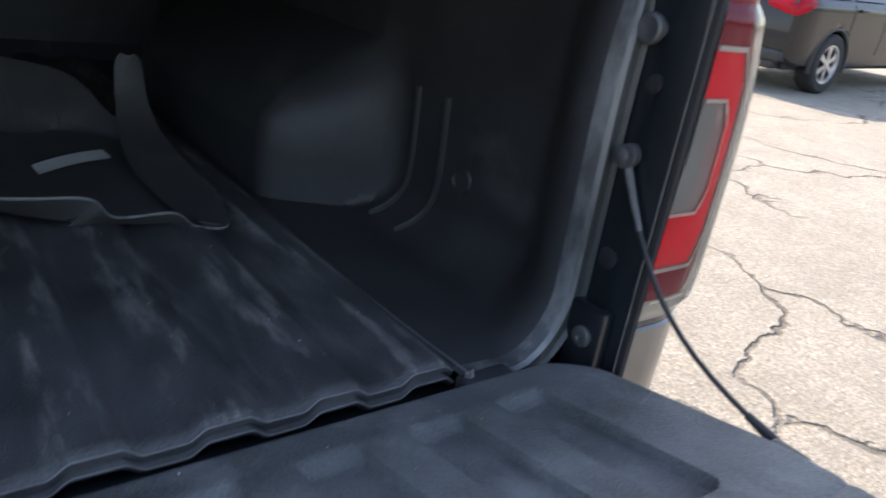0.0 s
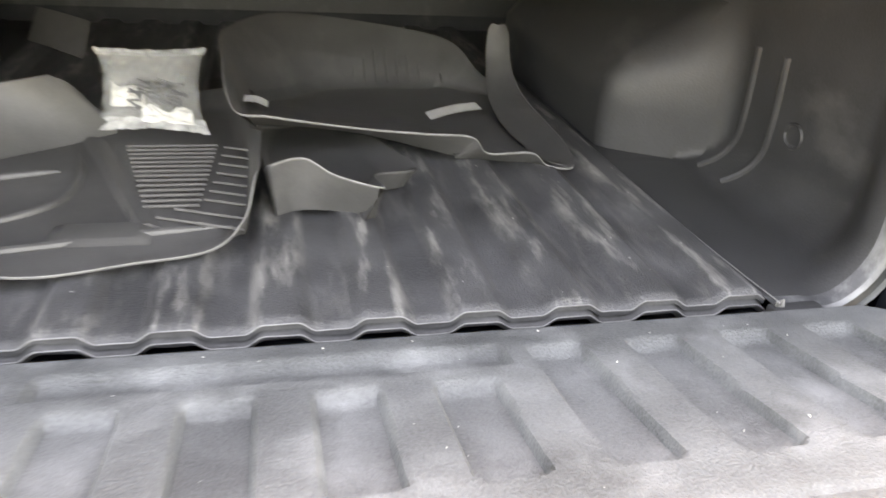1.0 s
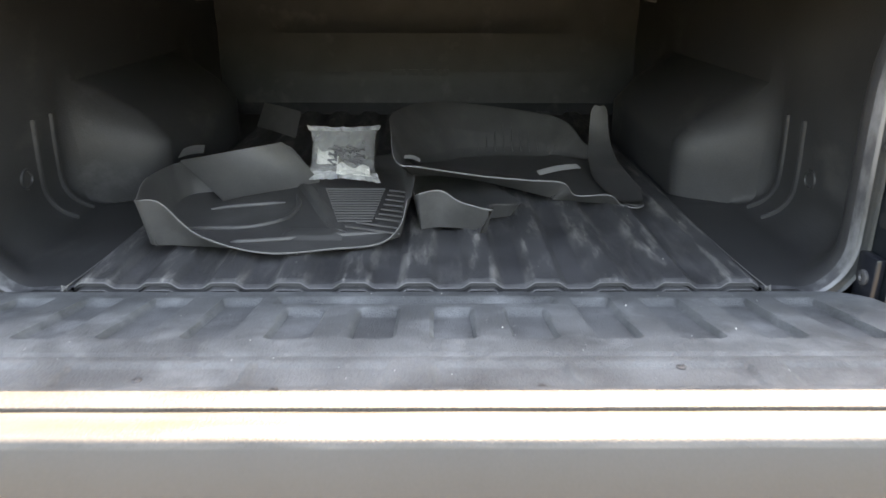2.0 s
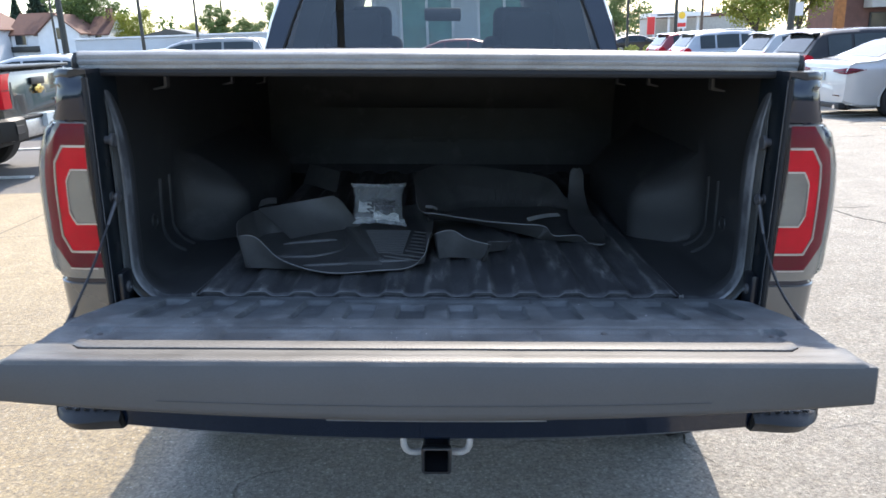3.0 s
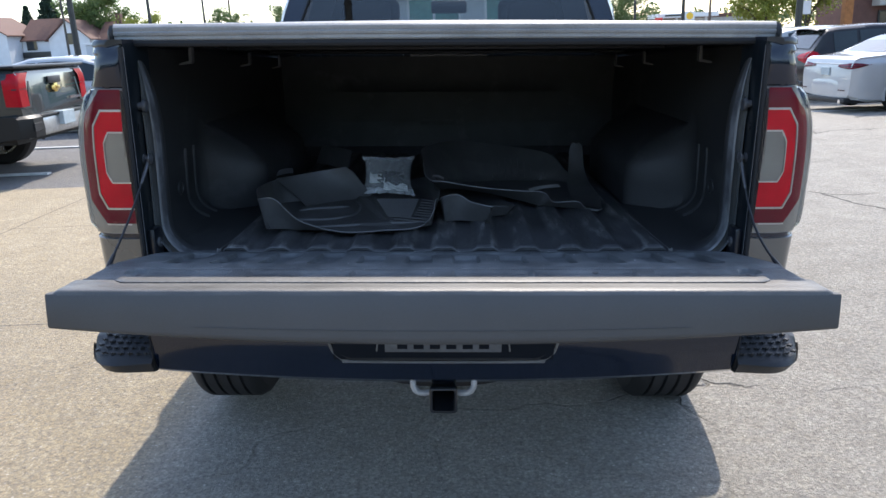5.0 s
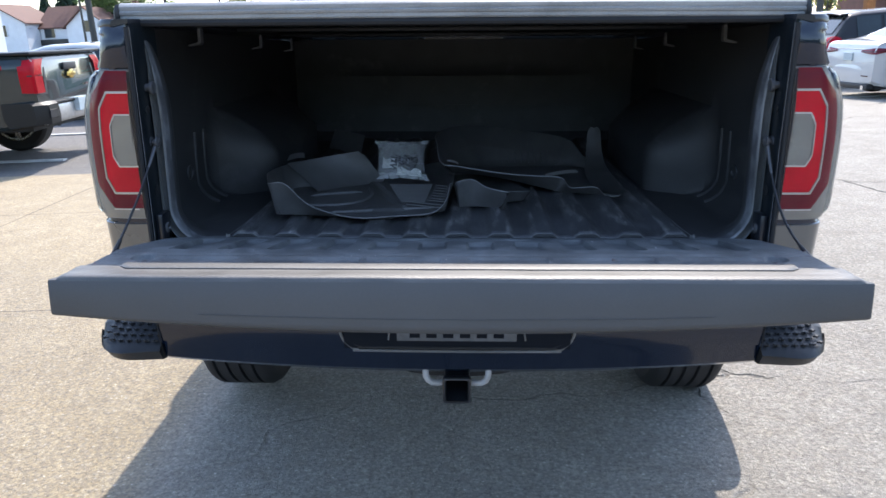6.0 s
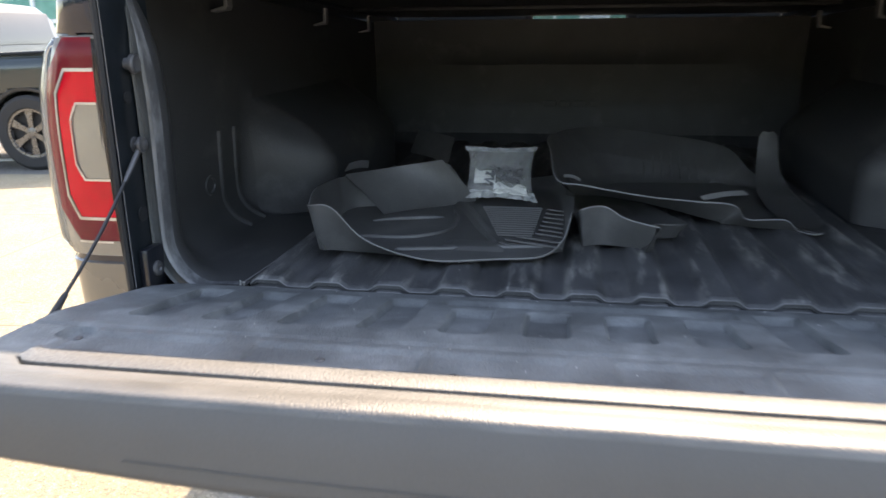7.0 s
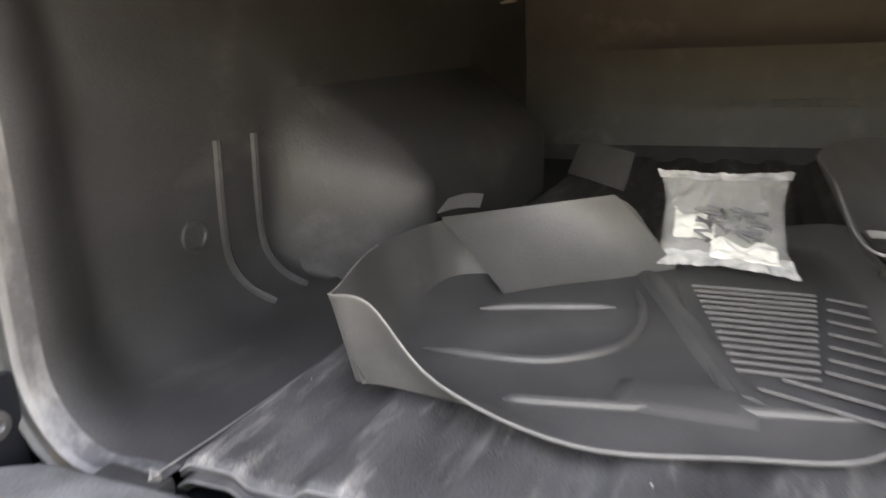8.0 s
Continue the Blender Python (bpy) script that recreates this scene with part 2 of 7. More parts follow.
def lerp_table(tab, x):
    """Straight interpolation in a short table of pairs."""
    if x <= tab[0][0]:
        return tab[0][1]
    for (a, va), (b, vb) in zip(tab, tab[1:]):
        if x <= b:
            return va + (vb - va) * (x - a) / (b - a)
    return tab[-1][1]


def smooth01(x):
    x = min(1.0, max(0.0, x))
    return x * x * (3 - 2 * x)


def span(a, b, n):
    return [a + (b - a) * i / n for i in range(n + 1)]

# ---- the ground ----
def ground_material():
    m = bpy.data.materials.new("aged_concrete_and_asphalt")
    m.use_nodes = True
    n, l = m.node_tree.nodes, m.node_tree.links
    b = n["Principled BSDF"]
    tc = n.new("ShaderNodeTexCoord")
    sep = n.new("ShaderNodeSeparateXYZ")
    l.new(tc.outputs["Object"], sep.inputs[0])

    def noise_tex(scale, detail=4, rough=0.6):
        z = n.new("ShaderNodeTexNoise")
        z.inputs["Scale"].default_value, z.inputs["Detail"].default_value, z.inputs["Roughness"].default_value = scale, detail, rough
        l.new(tc.outputs["Object"], z.inputs["Vector"])
        return z.outputs["Fac"]

    def rng(sock, a, c, lo=0.0, hi=1.0):
        r = n.new("ShaderNodeMapRange")
        r.inputs["From Min"].default_value, r.inputs["From Max"].default_value = a, c
        r.inputs["To Min"].default_value, r.inputs["To Max"].default_value = lo, hi
        l.new(sock, r.inputs["Value"])
        return r.outputs["Result"]

    def op(kind, a, c):
        k = n.new("ShaderNodeMath")
        k.operation = kind
        for i, v in enumerate((a, c)):
            if isinstance(v, (int, float)):
                k.inputs[i].default_value = v
            else:
                l.new(v, k.inputs[i])
        return k.outputs[0]

    def blend(fac, a, c, mode="MIX"):
        k = n.new("ShaderNodeMix")
        k.data_type, k.blend_type = "RGBA", mode
        l.new(fac, k.inputs["Factor"])
        for key, v in (("A", a), ("B", c)):
            if isinstance(v, tuple):
                k.inputs[key].default_value = (*v, 1)
            else:
                l.new(v, k.inputs[key])
        return k.outputs["Result"]

    wob = op("MULTIPLY", op("SUBTRACT", noise_tex(0.8, 3), 0.5), 0.25)
    big, mid, grit = noise_tex(0.35, 5), noise_tex(3.0, 6, 0.7), noise_tex(55, 5, 0.8)
    pebble = n.new("ShaderNodeTexVoronoi")
    pebble.inputs["Scale"].default_value = 70
    l.new(tc.outputs["Object"], pebble.inputs["Vector"])
    stretched = n.new("ShaderNodeVectorMath")
    stretched.operation = "MULTIPLY"
    l.new(tc.outputs["Object"], stretched.inputs[0])
    stretched.inputs[1].default_value = (0.8, 1.0, 1.0)
    tan = blend(rng(mid, 0.3, 0.7), (0.42, 0.325, 0.19), (0.56, 0.45, 0.285))
    grey = blend(rng(mid, 0.3, 0.7), (0.30, 0.277, 0.238), (0.45, 0.418, 0.362))
    dark = blend(rng(mid, 0.3, 0.7), (0.11, 0.11, 0.115), (0.17, 0.17, 0.175))
    left = rng(op("ADD", sep.outputs["X"], wob), -1.0, -1.2)
    col = blend(left, grey, tan)
    far_left = op("MULTIPLY", rng(op("ADD", sep.outputs["Y"], wob), 6.3, 6.4), rng(sep.outputs["X"], -1.2, -1.4))
    col = blend(far_left, col, dark)
    col = blend(rng(noise_tex(15, 4, 0.7), 0.44, 0.66, 0.0, 0.35), col, (0.28, 0.235, 0.17))
    col = blend(rng(big, 0.45, 0.7, 0.0, 0.35), col, (0.23, 0.205, 0.165))
    col = blend(rng(grit, 0.49, 0.62, 0.0, 0.6), col, (0.095, 0.088, 0.078))
    for size, lo, hi, core, rim, much in ((110, 0.55, 0.64, 0.10, 0.34, 0.6), (48, 0.64, 0.70, 0.06, 0.26, 0.9)):
        chip = n.new("ShaderNodeTexVoronoi")
        chip.inputs["Scale"].default_value = size
        l.new(stretched.outputs[0], chip.inputs["Vector"])
        col = blend(op("MULTIPLY", rng(chip.outputs["Distance"], core, rim, much, 0.0), rng(chip.outputs["Color"], lo, hi)), col, (0.72, 0.66, 0.56))
    col = blend(rng(noise_tex(26, 6, 0.85), 0.52, 0.66, 0.0, 0.45), col, (0.66, 0.59, 0.47))
    col = blend(rng(pebble.outputs["Distance"], 0.40, 0.62, 0.0, 0.40), col, (0.17, 0.16, 0.145))
    # cracks
    warp = n.new("ShaderNodeVectorMath")
    warp.operation = "MULTIPLY_ADD"
    nzv = n.new("ShaderNodeTexNoise")
    nzv.inputs["Scale"].default_value, nzv.inputs["Detail"].default_value = 1.6, 6
    l.new(tc.outputs["Object"], nzv.inputs["Vector"])
    l.new(nzv.outputs["Color"], warp.inputs[0])
    warp.inputs[1].default_value = (0.9, 0.9, 0)
    l.new(tc.outputs["Object"], warp.inputs[2])
    vor = n.new("ShaderNodeTexVoronoi")
    vor.feature = "DISTANCE_TO_EDGE"
    vor.inputs["Scale"].default_value = 0.62
    l.new(warp.outputs[0], vor.inputs["Vector"])
    patchy = rng(noise_tex(0.5, 3), 0.40, 0.52)
    crack = op("MULTIPLY", op("MULTIPLY", rng(vor.outputs["Distance"], 0.003, 0.010, 1.0, 0.0), patchy), rng(sep.outputs["X"], -1.0, 1.2, 0.15, 1.0))
    col = blend(op("MULTIPLY", crack, 0.7), col, (0.075, 0.07, 0.062))
    # joints of the concrete slabs
    jy = op("ABSOLUTE", op("SUBTRACT", op("FRACT", op("DIVIDE", op("ADD", sep.outputs["Y"], 7.91), 2.45), 0), 0.5), 0)
    jx = op("ABSOLUTE", op("ADD", op("ADD", sep.outputs["X"], 3.9), op("MULTIPLY", wob, 0.1)), 0)
    joint = op("MULTIPLY", op("MAXIMUM", rng(jy, 0.4968, 0.4985), rng(jx, 0.004, 0.010, 1.0, 0.0)), left)
    col = blend(op("MULTIPLY", joint, 0.7), col, (0.07, 0.062, 0.055))
    l.new(col, b.inputs["Base Color"])
    b.inputs["Roughness"].default_value = 0.85
    b.inputs["Specular IOR Level"].default_value = 0.3
    bp = n.new("ShaderNodeBump")
    bp.inputs["Strength"].default_value, bp.inputs["Distance"].default_value = 1.0, 0.016
    l.new(op("SUBTRACT", op("ADD", op("MULTIPLY", grit, 0.8), mid), op("MULTIPLY", crack, 2.0)), bp.inputs["Height"])
    l.new(bp.outputs["Normal"], b.inputs["Normal"])
    return m


def ground_z(x, y):
    """The lot dips gently ahead of the truck on one side."""
    return -0.30 * smooth01((y - 5) / 12) * smooth01((x - 2) / 4)


def build_ground():
    bm = bmesh.new()
    xs = [-900, -300, -120, -60] + span(-30, 30, 30) + [60, 120, 300, 900]
    ys = [-900, -300, -100, -40] + span(-12, 48, 30) + [70, 120, 300, 900]
    sheet(bm, xs, ys, lambda x, y: (x, y, ground_z(x, y)))
    ob = new("ground", link_mesh("ground", bm, ground_material(), True, 60))
    tagged(ob, "sunlit aged concrete and cracked light grey asphalt", "ground", kind="structure")
    bm = bmesh.new()
    for k in range(9):
        y0 = 7.4 + 2.75 * k
        box(bm, -11.0, -5.2, y0 - 0.05, y0 + 0.05, 0.002, 0.024)
        box(bm, 7.0, 12.5, y0 + 2.6, y0 + 2.7, ground_z(9, y0 + 2.6) - 0.02, ground_z(9, y0 + 2.6) + 0.012)
    pl = material("worn_white_line_paint", (0.6, 0.6, 0.57), 0.7, 0, 0.25, 6, 80, 0.2)
    tagged(new("parking_lines", link_mesh("parking_lines", bm, pl, False)), "worn white painted parking bay lines", "line marking", kind="structure")


build_ground()

# ---- the truck ----
# far paler than the jamb: its edge highlight put into the colour
JAMB_EDGE = material("jamb_edge_highlight", (0.10, 0.105, 0.11), 0.2, 0.0, 0.2, 30, 200, 0.0)
ZINC = material("grey_zinc_clamp", (0.22, 0.22, 0.225), 0.45, 0.5, 0.25, 40, 200, 0.1)
CAP_DARK = material("smooth_black_rail_cap", (0.012, 0.014, 0.019), 0.3, 0.0, 0.2, 10, 300, 0.05, coat=0.2)
DULL = material("dull_zinc", (0.12, 0.12, 0.125), 0.5, 0.5, 0.25, 40, 200, 0.1)
truck = thing("pickup_truck", "dark green-black pickup truck with its tailgate lowered", "truck", LEAN)

OUTER = [(0.62, 0.925), (0.70, 0.937), (0.95, 0.957), (1.0, 0.966), (1.15, 0.970), (1.24, 0.962), (1.29, 0.946), (1.34, 0.926), (1.37, 0.909), (1.420, 0.897), (1.425, 0.904), (1.444, 0.899), (1.452, 0.885)]
OUTER = [(p.x, p.y) for p in spline([(z, x, 0) for z, x in OUTER[:10]], 5)] + OUTER[10:]
CORNER = [(-0.090, 0.40), (-0.088, 0.52), (-0.083, 0.64), (-0.074, 0.76), (-0.058, 0.86), (-0.035, 0.925), (0.0, 0.965), (0.06, 0.99), (0.15, 1.0)]
INNER_X = 0.800
RAKE = 0.040


def side_point(y, z, off=0.0):
    """The outer skin of the box side at a height, with the rounded rear corner."""
    k = lerp_table(CORNER, y)
    return INNER_X + (lerp_table(OUTER, z) + off - INNER_X) * k


def corner_at(u, z, off=0.004):
    """A place on the rear corner: u goes from the jamb (0) round to the flank (1)."""
    if u < 0.40:
        return Vector((INNER_X + (lerp_table(OUTER, z) - INNER_X) * u, -0.090 - off, z))
    y = lerp_table([(k, y) for y, k in CORNER], u)
    x = side_point(y, z)
    x2 = side_point(y + 0.004, z)
    nrm = Vector((0.004, -(x2 - x), 0)).normalized()
    return Vector((x, y, z)) + nrm * off


def build_bedside(sgn):
    bm = bmesh.new()
    zs = [0.62, 0.66, 0.70, 0.80, 0.90, 0.949, 0.953, 1.0, 1.08, 1.15, 1.20, 1.22, 1.24, 1.26, 1.275, 1.29, 1.305, 1.32, 1.3345, 1.337, 1.341, 1.3435, 1.352, 1.361, 1.37, 1.38, 1.39, 1.40, 1.41, 1.420, 1.425, 1.444, 1.452]
    ys = [-0.090, -0.088, -0.086, -0.083, -0.078, -0.074, -0.066, -0.058, -0.047, -0.035, -0.018, 0.0, 0.03, 0.06, 0.1, 0.15, 0.3, 0.5, 0.7, 0.9, 1.1, 1.3, 1.5, 1.7, 1.86]

    def bulge(y, z):
        """The pressed corner above the lamp swells a little."""
        t = (z - 1.342) / 0.100
        return 0.011 * math.sin(math.pi * t) * smooth01(-y / 0.07) if 0 < t < 1 else 0.0

    def skin(y, z):
        groove = 0.004 if 0.95 < z < 0.954 else (0.006 if 1.336 < z < 1.342 else 0.0)
        x = side_point(y, z) - groove
        # wheel opening
        d = math.hypot(y - 0.95, z - 0.42)
        if d < 0.50:
            x -= 0.25 * smooth01((0.50 - d) / 0.02)
        return (sgn * x, y - bulge(y, z), z - RAKE * max(0.0, y) * smooth01((z - 1.2) / 0.2))
    yy = sorted(set(ys + span(0.40, 1.50, 44)))
    sheet(bm, yy, zs, skin)
    # rear face between jamb and corner, the top and the inner jamb
    sheet(bm, [0, 0.1, 0.2, 0.3, 0.4, 0.5, 1], zs, lambda u, z: (sgn * (INNER_X + (side_point(-0.090, z) - INNER_X) * u), -0.090 + (0.006 if 1.336 < z < 1.342 else 0.0) - bulge(-0.09, z) * smooth01(u / 0.5), z))
    sheet(bm, yy, [0, 0.3, 0.7, 1], lambda y, u: (sgn * (INNER_X + (side_point(y, 1.452) - INNER_X) * u), y, 1.452 - RAKE * max(0.0, y) + 0.006 * math.sin(u * math.pi)))
    bmesh.ops.remove_doubles(bm, verts=bm.verts, dist=0.0005)
    side = part("bedside", bm, PAINT, truck, "dark glossy painted box side")
    bm = bmesh.new()
    rings = []
    for y in [-0.094, -0.092, -0.086, -0.074, -0.058, -0.035, 0.0, 0.06, 0.15] + span(0.3, 1.84, 10):
        drop, k = RAKE * max(0.0, y), lerp_table(CORNER, y)
        out = INNER_X + (0.906 - INNER_X) * k
        rings.append([Vector((sgn * x, y, z - drop)) for x, z in ((0.742 + 0.057 * (y < 0.06), 1.4590), (0.742 + 0.057 * (y < 0.06), 1.448), (0.775 + 0.03 * (y < 0.06), 1.448), (out - 0.002, 1.4400), (out + 0.001, 1.4430), (out - 0.002, 1.4535), (out - 0.010, 1.4585))])
    loft(bm, rings)
    part("rail_cap", bm, CAP_DARK, truck, "black plastic cap on the bed rail")
    # grey sheet over the lower corner, coloured for the ground it reflects
    bm = bmesh.new()
    sheet(bm, span(0.005, 1.0, 24), [0.60, 0.64] + span(0.68, 0.94, 8) + [0.9445, 0.9475], lambda u, z: [c * (sgn if i == 0 else 1) for i, c in enumerate(corner_at(u, max(z, 0.62), 0.0045 if 0.61 < z < 0.946 else 0.0005))])
    part("lower_corner", bm, LOWER_REFLECTION, side, "lower corner, the ground's reflection put into its grey metallic colour")
    # jamb that the tailgate closes against
    bm = bmesh.new()
    sheet(bm, [-0.092, -0.088, -0.07, -0.05, -0.02, 0.0, 0.03], span(0.70, 1.45, 20),
          lambda y, z: (sgn * (INNER_X - 0.002 - 0.012 * smooth01((y + 0.02) / 0.05) + 0.006 * smooth01((-0.082 - y) / 0.008)), y, z))
    part("jamb", bm, JAMB, truck, "dark inner jamb beside the tailgate opening")
    bm = bmesh.new()
    tube(bm, [(sgn * 0.806, -0.096, 0.86), (sgn * 0.806, -0.097, 1.1), (sgn * 0.804, -0.096, 1.44)], 0.006, 6)
    part("weather_strip", bm, RUBBER, truck)
    # thin pale tube that paints the highlight on the jamb's edge
    bm = bmesh.new()
    tube(bm, [(sgn * 0.7975, -0.0935, z) for z in span(0.86, 1.44, 10)], 0.0012, 6)
    part("jamb_edge", bm, JAMB_EDGE, truck)
    # hinge bracket low on the jamb
    bm = bmesh.new()
    box(bm, sgn * 0.779, sgn * 0.7985, -0.076, -0.020, 0.85, 0.966, 0.005, 2)
    bracket = part("hinge_bracket", bm, CAP_DARK, truck, "black hinge bracket low on the jamb")
    bm = bmesh.new()
    lathe(bm, [(0.014, 0.0), (0.014, 0.004), (0.011, 0.006), (0.006, 0.006), (0.004, 0.003)], 16, Matrix.Translation((sgn * 0.779, -0.050, 0.925)) @ Matrix.Rotation(radians(-90 * sgn), 4, "Y"))
    part("pivot", bm, DULL, bracket)
    # latch striker, round plugs and cable stud
    for z, yy0, r, h in ((1.291, -0.036, 0.017, 0.022), (1.235, -0.049, 0.011, 0.006), (1.027, -0.046, 0.014, 0.005)):
        bm = bmesh.new()
        m = Matrix.Translation((sgn * 0.799, yy0, z)) @ Matrix.Rotation(radians(-90 * sgn), 4, "Y")
        lathe(bm, [(r * 0.6, 0), (r * 0.6, h * 0.6), (r, h * 0.62), (r, h * 0.9), (r * 0.8, h), (r * 0.3, h * 0.9)], 16, m)
        part("plug" if h < 0.02 else "latch_striker", bm, BLACKTRIM if h < 0.02 else DULL, truck)
    bm = bmesh.new()
    m = Matrix.Translation((sgn * 0.799, -0.040, 1.152)) @ Matrix.Rotation(radians(-90 * sgn), 4, "Y")
    lathe(bm, [(0.014, 0), (0.014, 0.003), (0.007, 0.005), (0.007, 0.012), (0.0125, 0.013), (0.0125, 0.018), (0.009, 0.021), (0.001, 0.022)], 18, m)
    part("cable_stud", bm, DULL, truck)
    # cable from the stud to the tailgate
    a, b = Vector((sgn * 0.785, -0.045, 1.150)), Vector((sgn * 0.806, -0.312, 0.925))
    sag = 0.012 if sgn < 0 else 0.05
    line = [a.lerp(b, t) + Vector((0, 0.6, -0.8)) * sag * math.sin(math.pi * t) for t in span(0, 1, 14)]
    bm = bmesh.new()
    tube(bm, line, 0.0031, 8)
    cb = part("support_cable", bm, CABLE, truck, "black sleeved tailgate support cable")
    bm = bmesh.new()
    tube(bm, [line[0], line[1], line[2], line[3]], 0.007, 8, [0.0050, 0.0050, 0.0046, 0.0034])
    lathe(bm, [(0.006, -0.002), (0.014, -0.002), (0.014, 0.003), (0.006, 0.003)], 16, Matrix.Translation(a + Vector((-sgn * 0.004, 0, 0.003))) @ Matrix.Rotation(radians(90), 4, "Y"))
    part("cable_end", bm, DULL, cb, "crimped grey metal cable end")
    bm = bmesh.new()
    tube(bm, [line[-1], line[-2], line[-3]], 0.007, 8, [0.006, 0.006, 0.0045])
    part("cable_end", bm, CABLE, cb)


def lamp_ring(bm, sgn, outer, inner, off):
    """A band between two C-shaped outlines on the rear corner."""
    n = 10

    def dense(path):
        out = []
        for (u0, z0), (u1, z1) in zip(path, path[1:]):
            out += [(u0 + (u1 - u0) * k / n, z0 + (z1 - z0) * k / n) for k in range(n)]
        return out + [path[-1]]
    A, B = dense(outer), dense(inner)
    rows = []
    for (u0, z0), (u1, z1) in zip(A, B):
        row = []
        for k in range(5):
            p = corner_at(u0 + (u1 - u0) * k / 4, z0 + (z1 - z0) * k / 4, off)
            row.append(bm.verts.new((sgn * p.x, p.y, p.z)))
        rows.append(row)
    for a, b in zip(rows, rows[1:]):
        for i in range(4):
            bm.faces.new((a[i], a[i + 1], b[i + 1], b[i]))


def c_path(ui, uo, zt, zb, cu, cz):
    """A C with cut corners, open to the jamb: inner end ui, outer side uo."""
    return [(ui + 0.05, zt), (uo - cu, zt), (uo, zt - cz), (uo, zb + cz), (uo - cu, zb), (ui, zb)]


def build_tail_light(sgn):
    lamp = part("tail_light", lamp_base(sgn), LENS_GREY, truck, "clear-edged tail light with red C-shaped bands")
    edges = ((0.80, 1.3365, 0.988, 0.24, 0.062), (0.613, 1.287, 1.026, 0.11, 0.040), (0.594, 1.2815, 1.031, 0.105, 0.038), (0.450, 1.231, 1.096, 0.07, 0.028), (0.437, 1.227, 1.100, 0.068, 0.027))
    outer, chrome_a, inner, chrome_b, lens = (c_path(0.09, *e) for e in edges)
    spec = (
        ("outer_red_band", RED_DEEP, outer, chrome_a, 0.006),
        ("chrome_edge", ALU, chrome_a, inner, 0.009),
        ("inner_red_band", RED_BRIGHT, inner, chrome_b, 0.006),
        ("chrome_edge", ALU, chrome_b, lens, 0.009),
        ("reversing_lens", LENS_WHITE, lens, c_path(0.09, 0.15, 1.167, 1.157, 0.002, 0.002), 0.006),
    )
    for name, mat, o, i, off in spec:
        bm = bmesh.new()
        lamp_ring(bm, sgn, o, i, off)
        bmesh.ops.recalc_face_normals(bm, faces=bm.faces)
        part(name, bm, mat, lamp)
    bm = bmesh.new()
    sheet(bm, span(0, 1, 4), span(0.962, 1.334, 10), lambda u, z: [c * (sgn if i == 0 else 1) for i, c in enumerate(corner_at(0.018 + (0.070 + 0.05 * (z - 0.968) / 0.35) * u, z, 0.0065))])
    part("black_inset", bm, LENS_BLACK, lamp)
    bm = bmesh.new()
    sheet(bm, span(0.16, 0.56, 8), [0.984, 0.9875], lambda u, z: [c * (sgn if i == 0 else 1) for i, c in enumerate(corner_at(u, z, 0.0085))])
    part("chrome_edge", bm, ALU, lamp)
    # the clear moulded cover over the bands
    bm = bmesh.new()

    def cover(u, v):
        z = 0.962 + 0.374 * v
        edge = min((u - 0.02) / 0.03, (1 - u) / 0.05, v / 0.05, (1 - v) / 0.06)
        p = corner_at(u, z, 0.004 + 0.010 * smooth01(edge))
        return (sgn * p.x, p.y, p.z)
    sheet(bm, [0.02, 0.03, 0.05] + span(0.08, 0.94, 36) + [0.97, 0.99, 1.0], [0, 0.01, 0.03, 0.05] + span(0.08, 0.92, 16) + [0.95, 0.97, 0.99, 1.0], cover)
    shell = part("clear_cover", bm, LAMP_CLEAR, lamp, "clear glossy outer cover")
    shell.visible_shadow = False


def lamp_base(sgn):
    bm = bmesh.new()

    def fn(u, v):
        z = 0.958 + 0.382 * v
        edge = min(u - 0.02, 1 - u) / 0.05
        edge = min(edge, v / 0.02, (1 - v) / 0.03, (1.22 - max(0.0, (z - 1.25) / 0.09) - max(0.0, (u - 0.62) / 0.36)) * 4)
        p = corner_at(u, z, 0.004 if edge > 0.02 else -0.004)
        return (sgn * p.x, p.y, p.z)
    sheet(bm, [0.02, 0.025, 0.05] + span(0.1, 0.97, 40) + [0.99, 1.0], [0, 0.005] + span(0.03, 0.95, 22) + [0.99, 1.0], fn)
    return bm


for sgn in (-1, 1):
    build_bedside(sgn)
    build_tail_light(sgn)


# ---- tailgate, lowered ----
GATE_TOP = [(-0.62, 0.967), (-0.59, 0.967), (-0.52, 0.962), (-0.478, 0.9600), (-0.468, 0.9565), (-0.45, 0.955), (-0.375, 0.951), (-0.31, 0.945), (-0.10, 0.907), (-0.05, 0.897), (-0.03, 0.8935)]


def gate_z(y):
    return lerp_table(GATE_TOP, y)


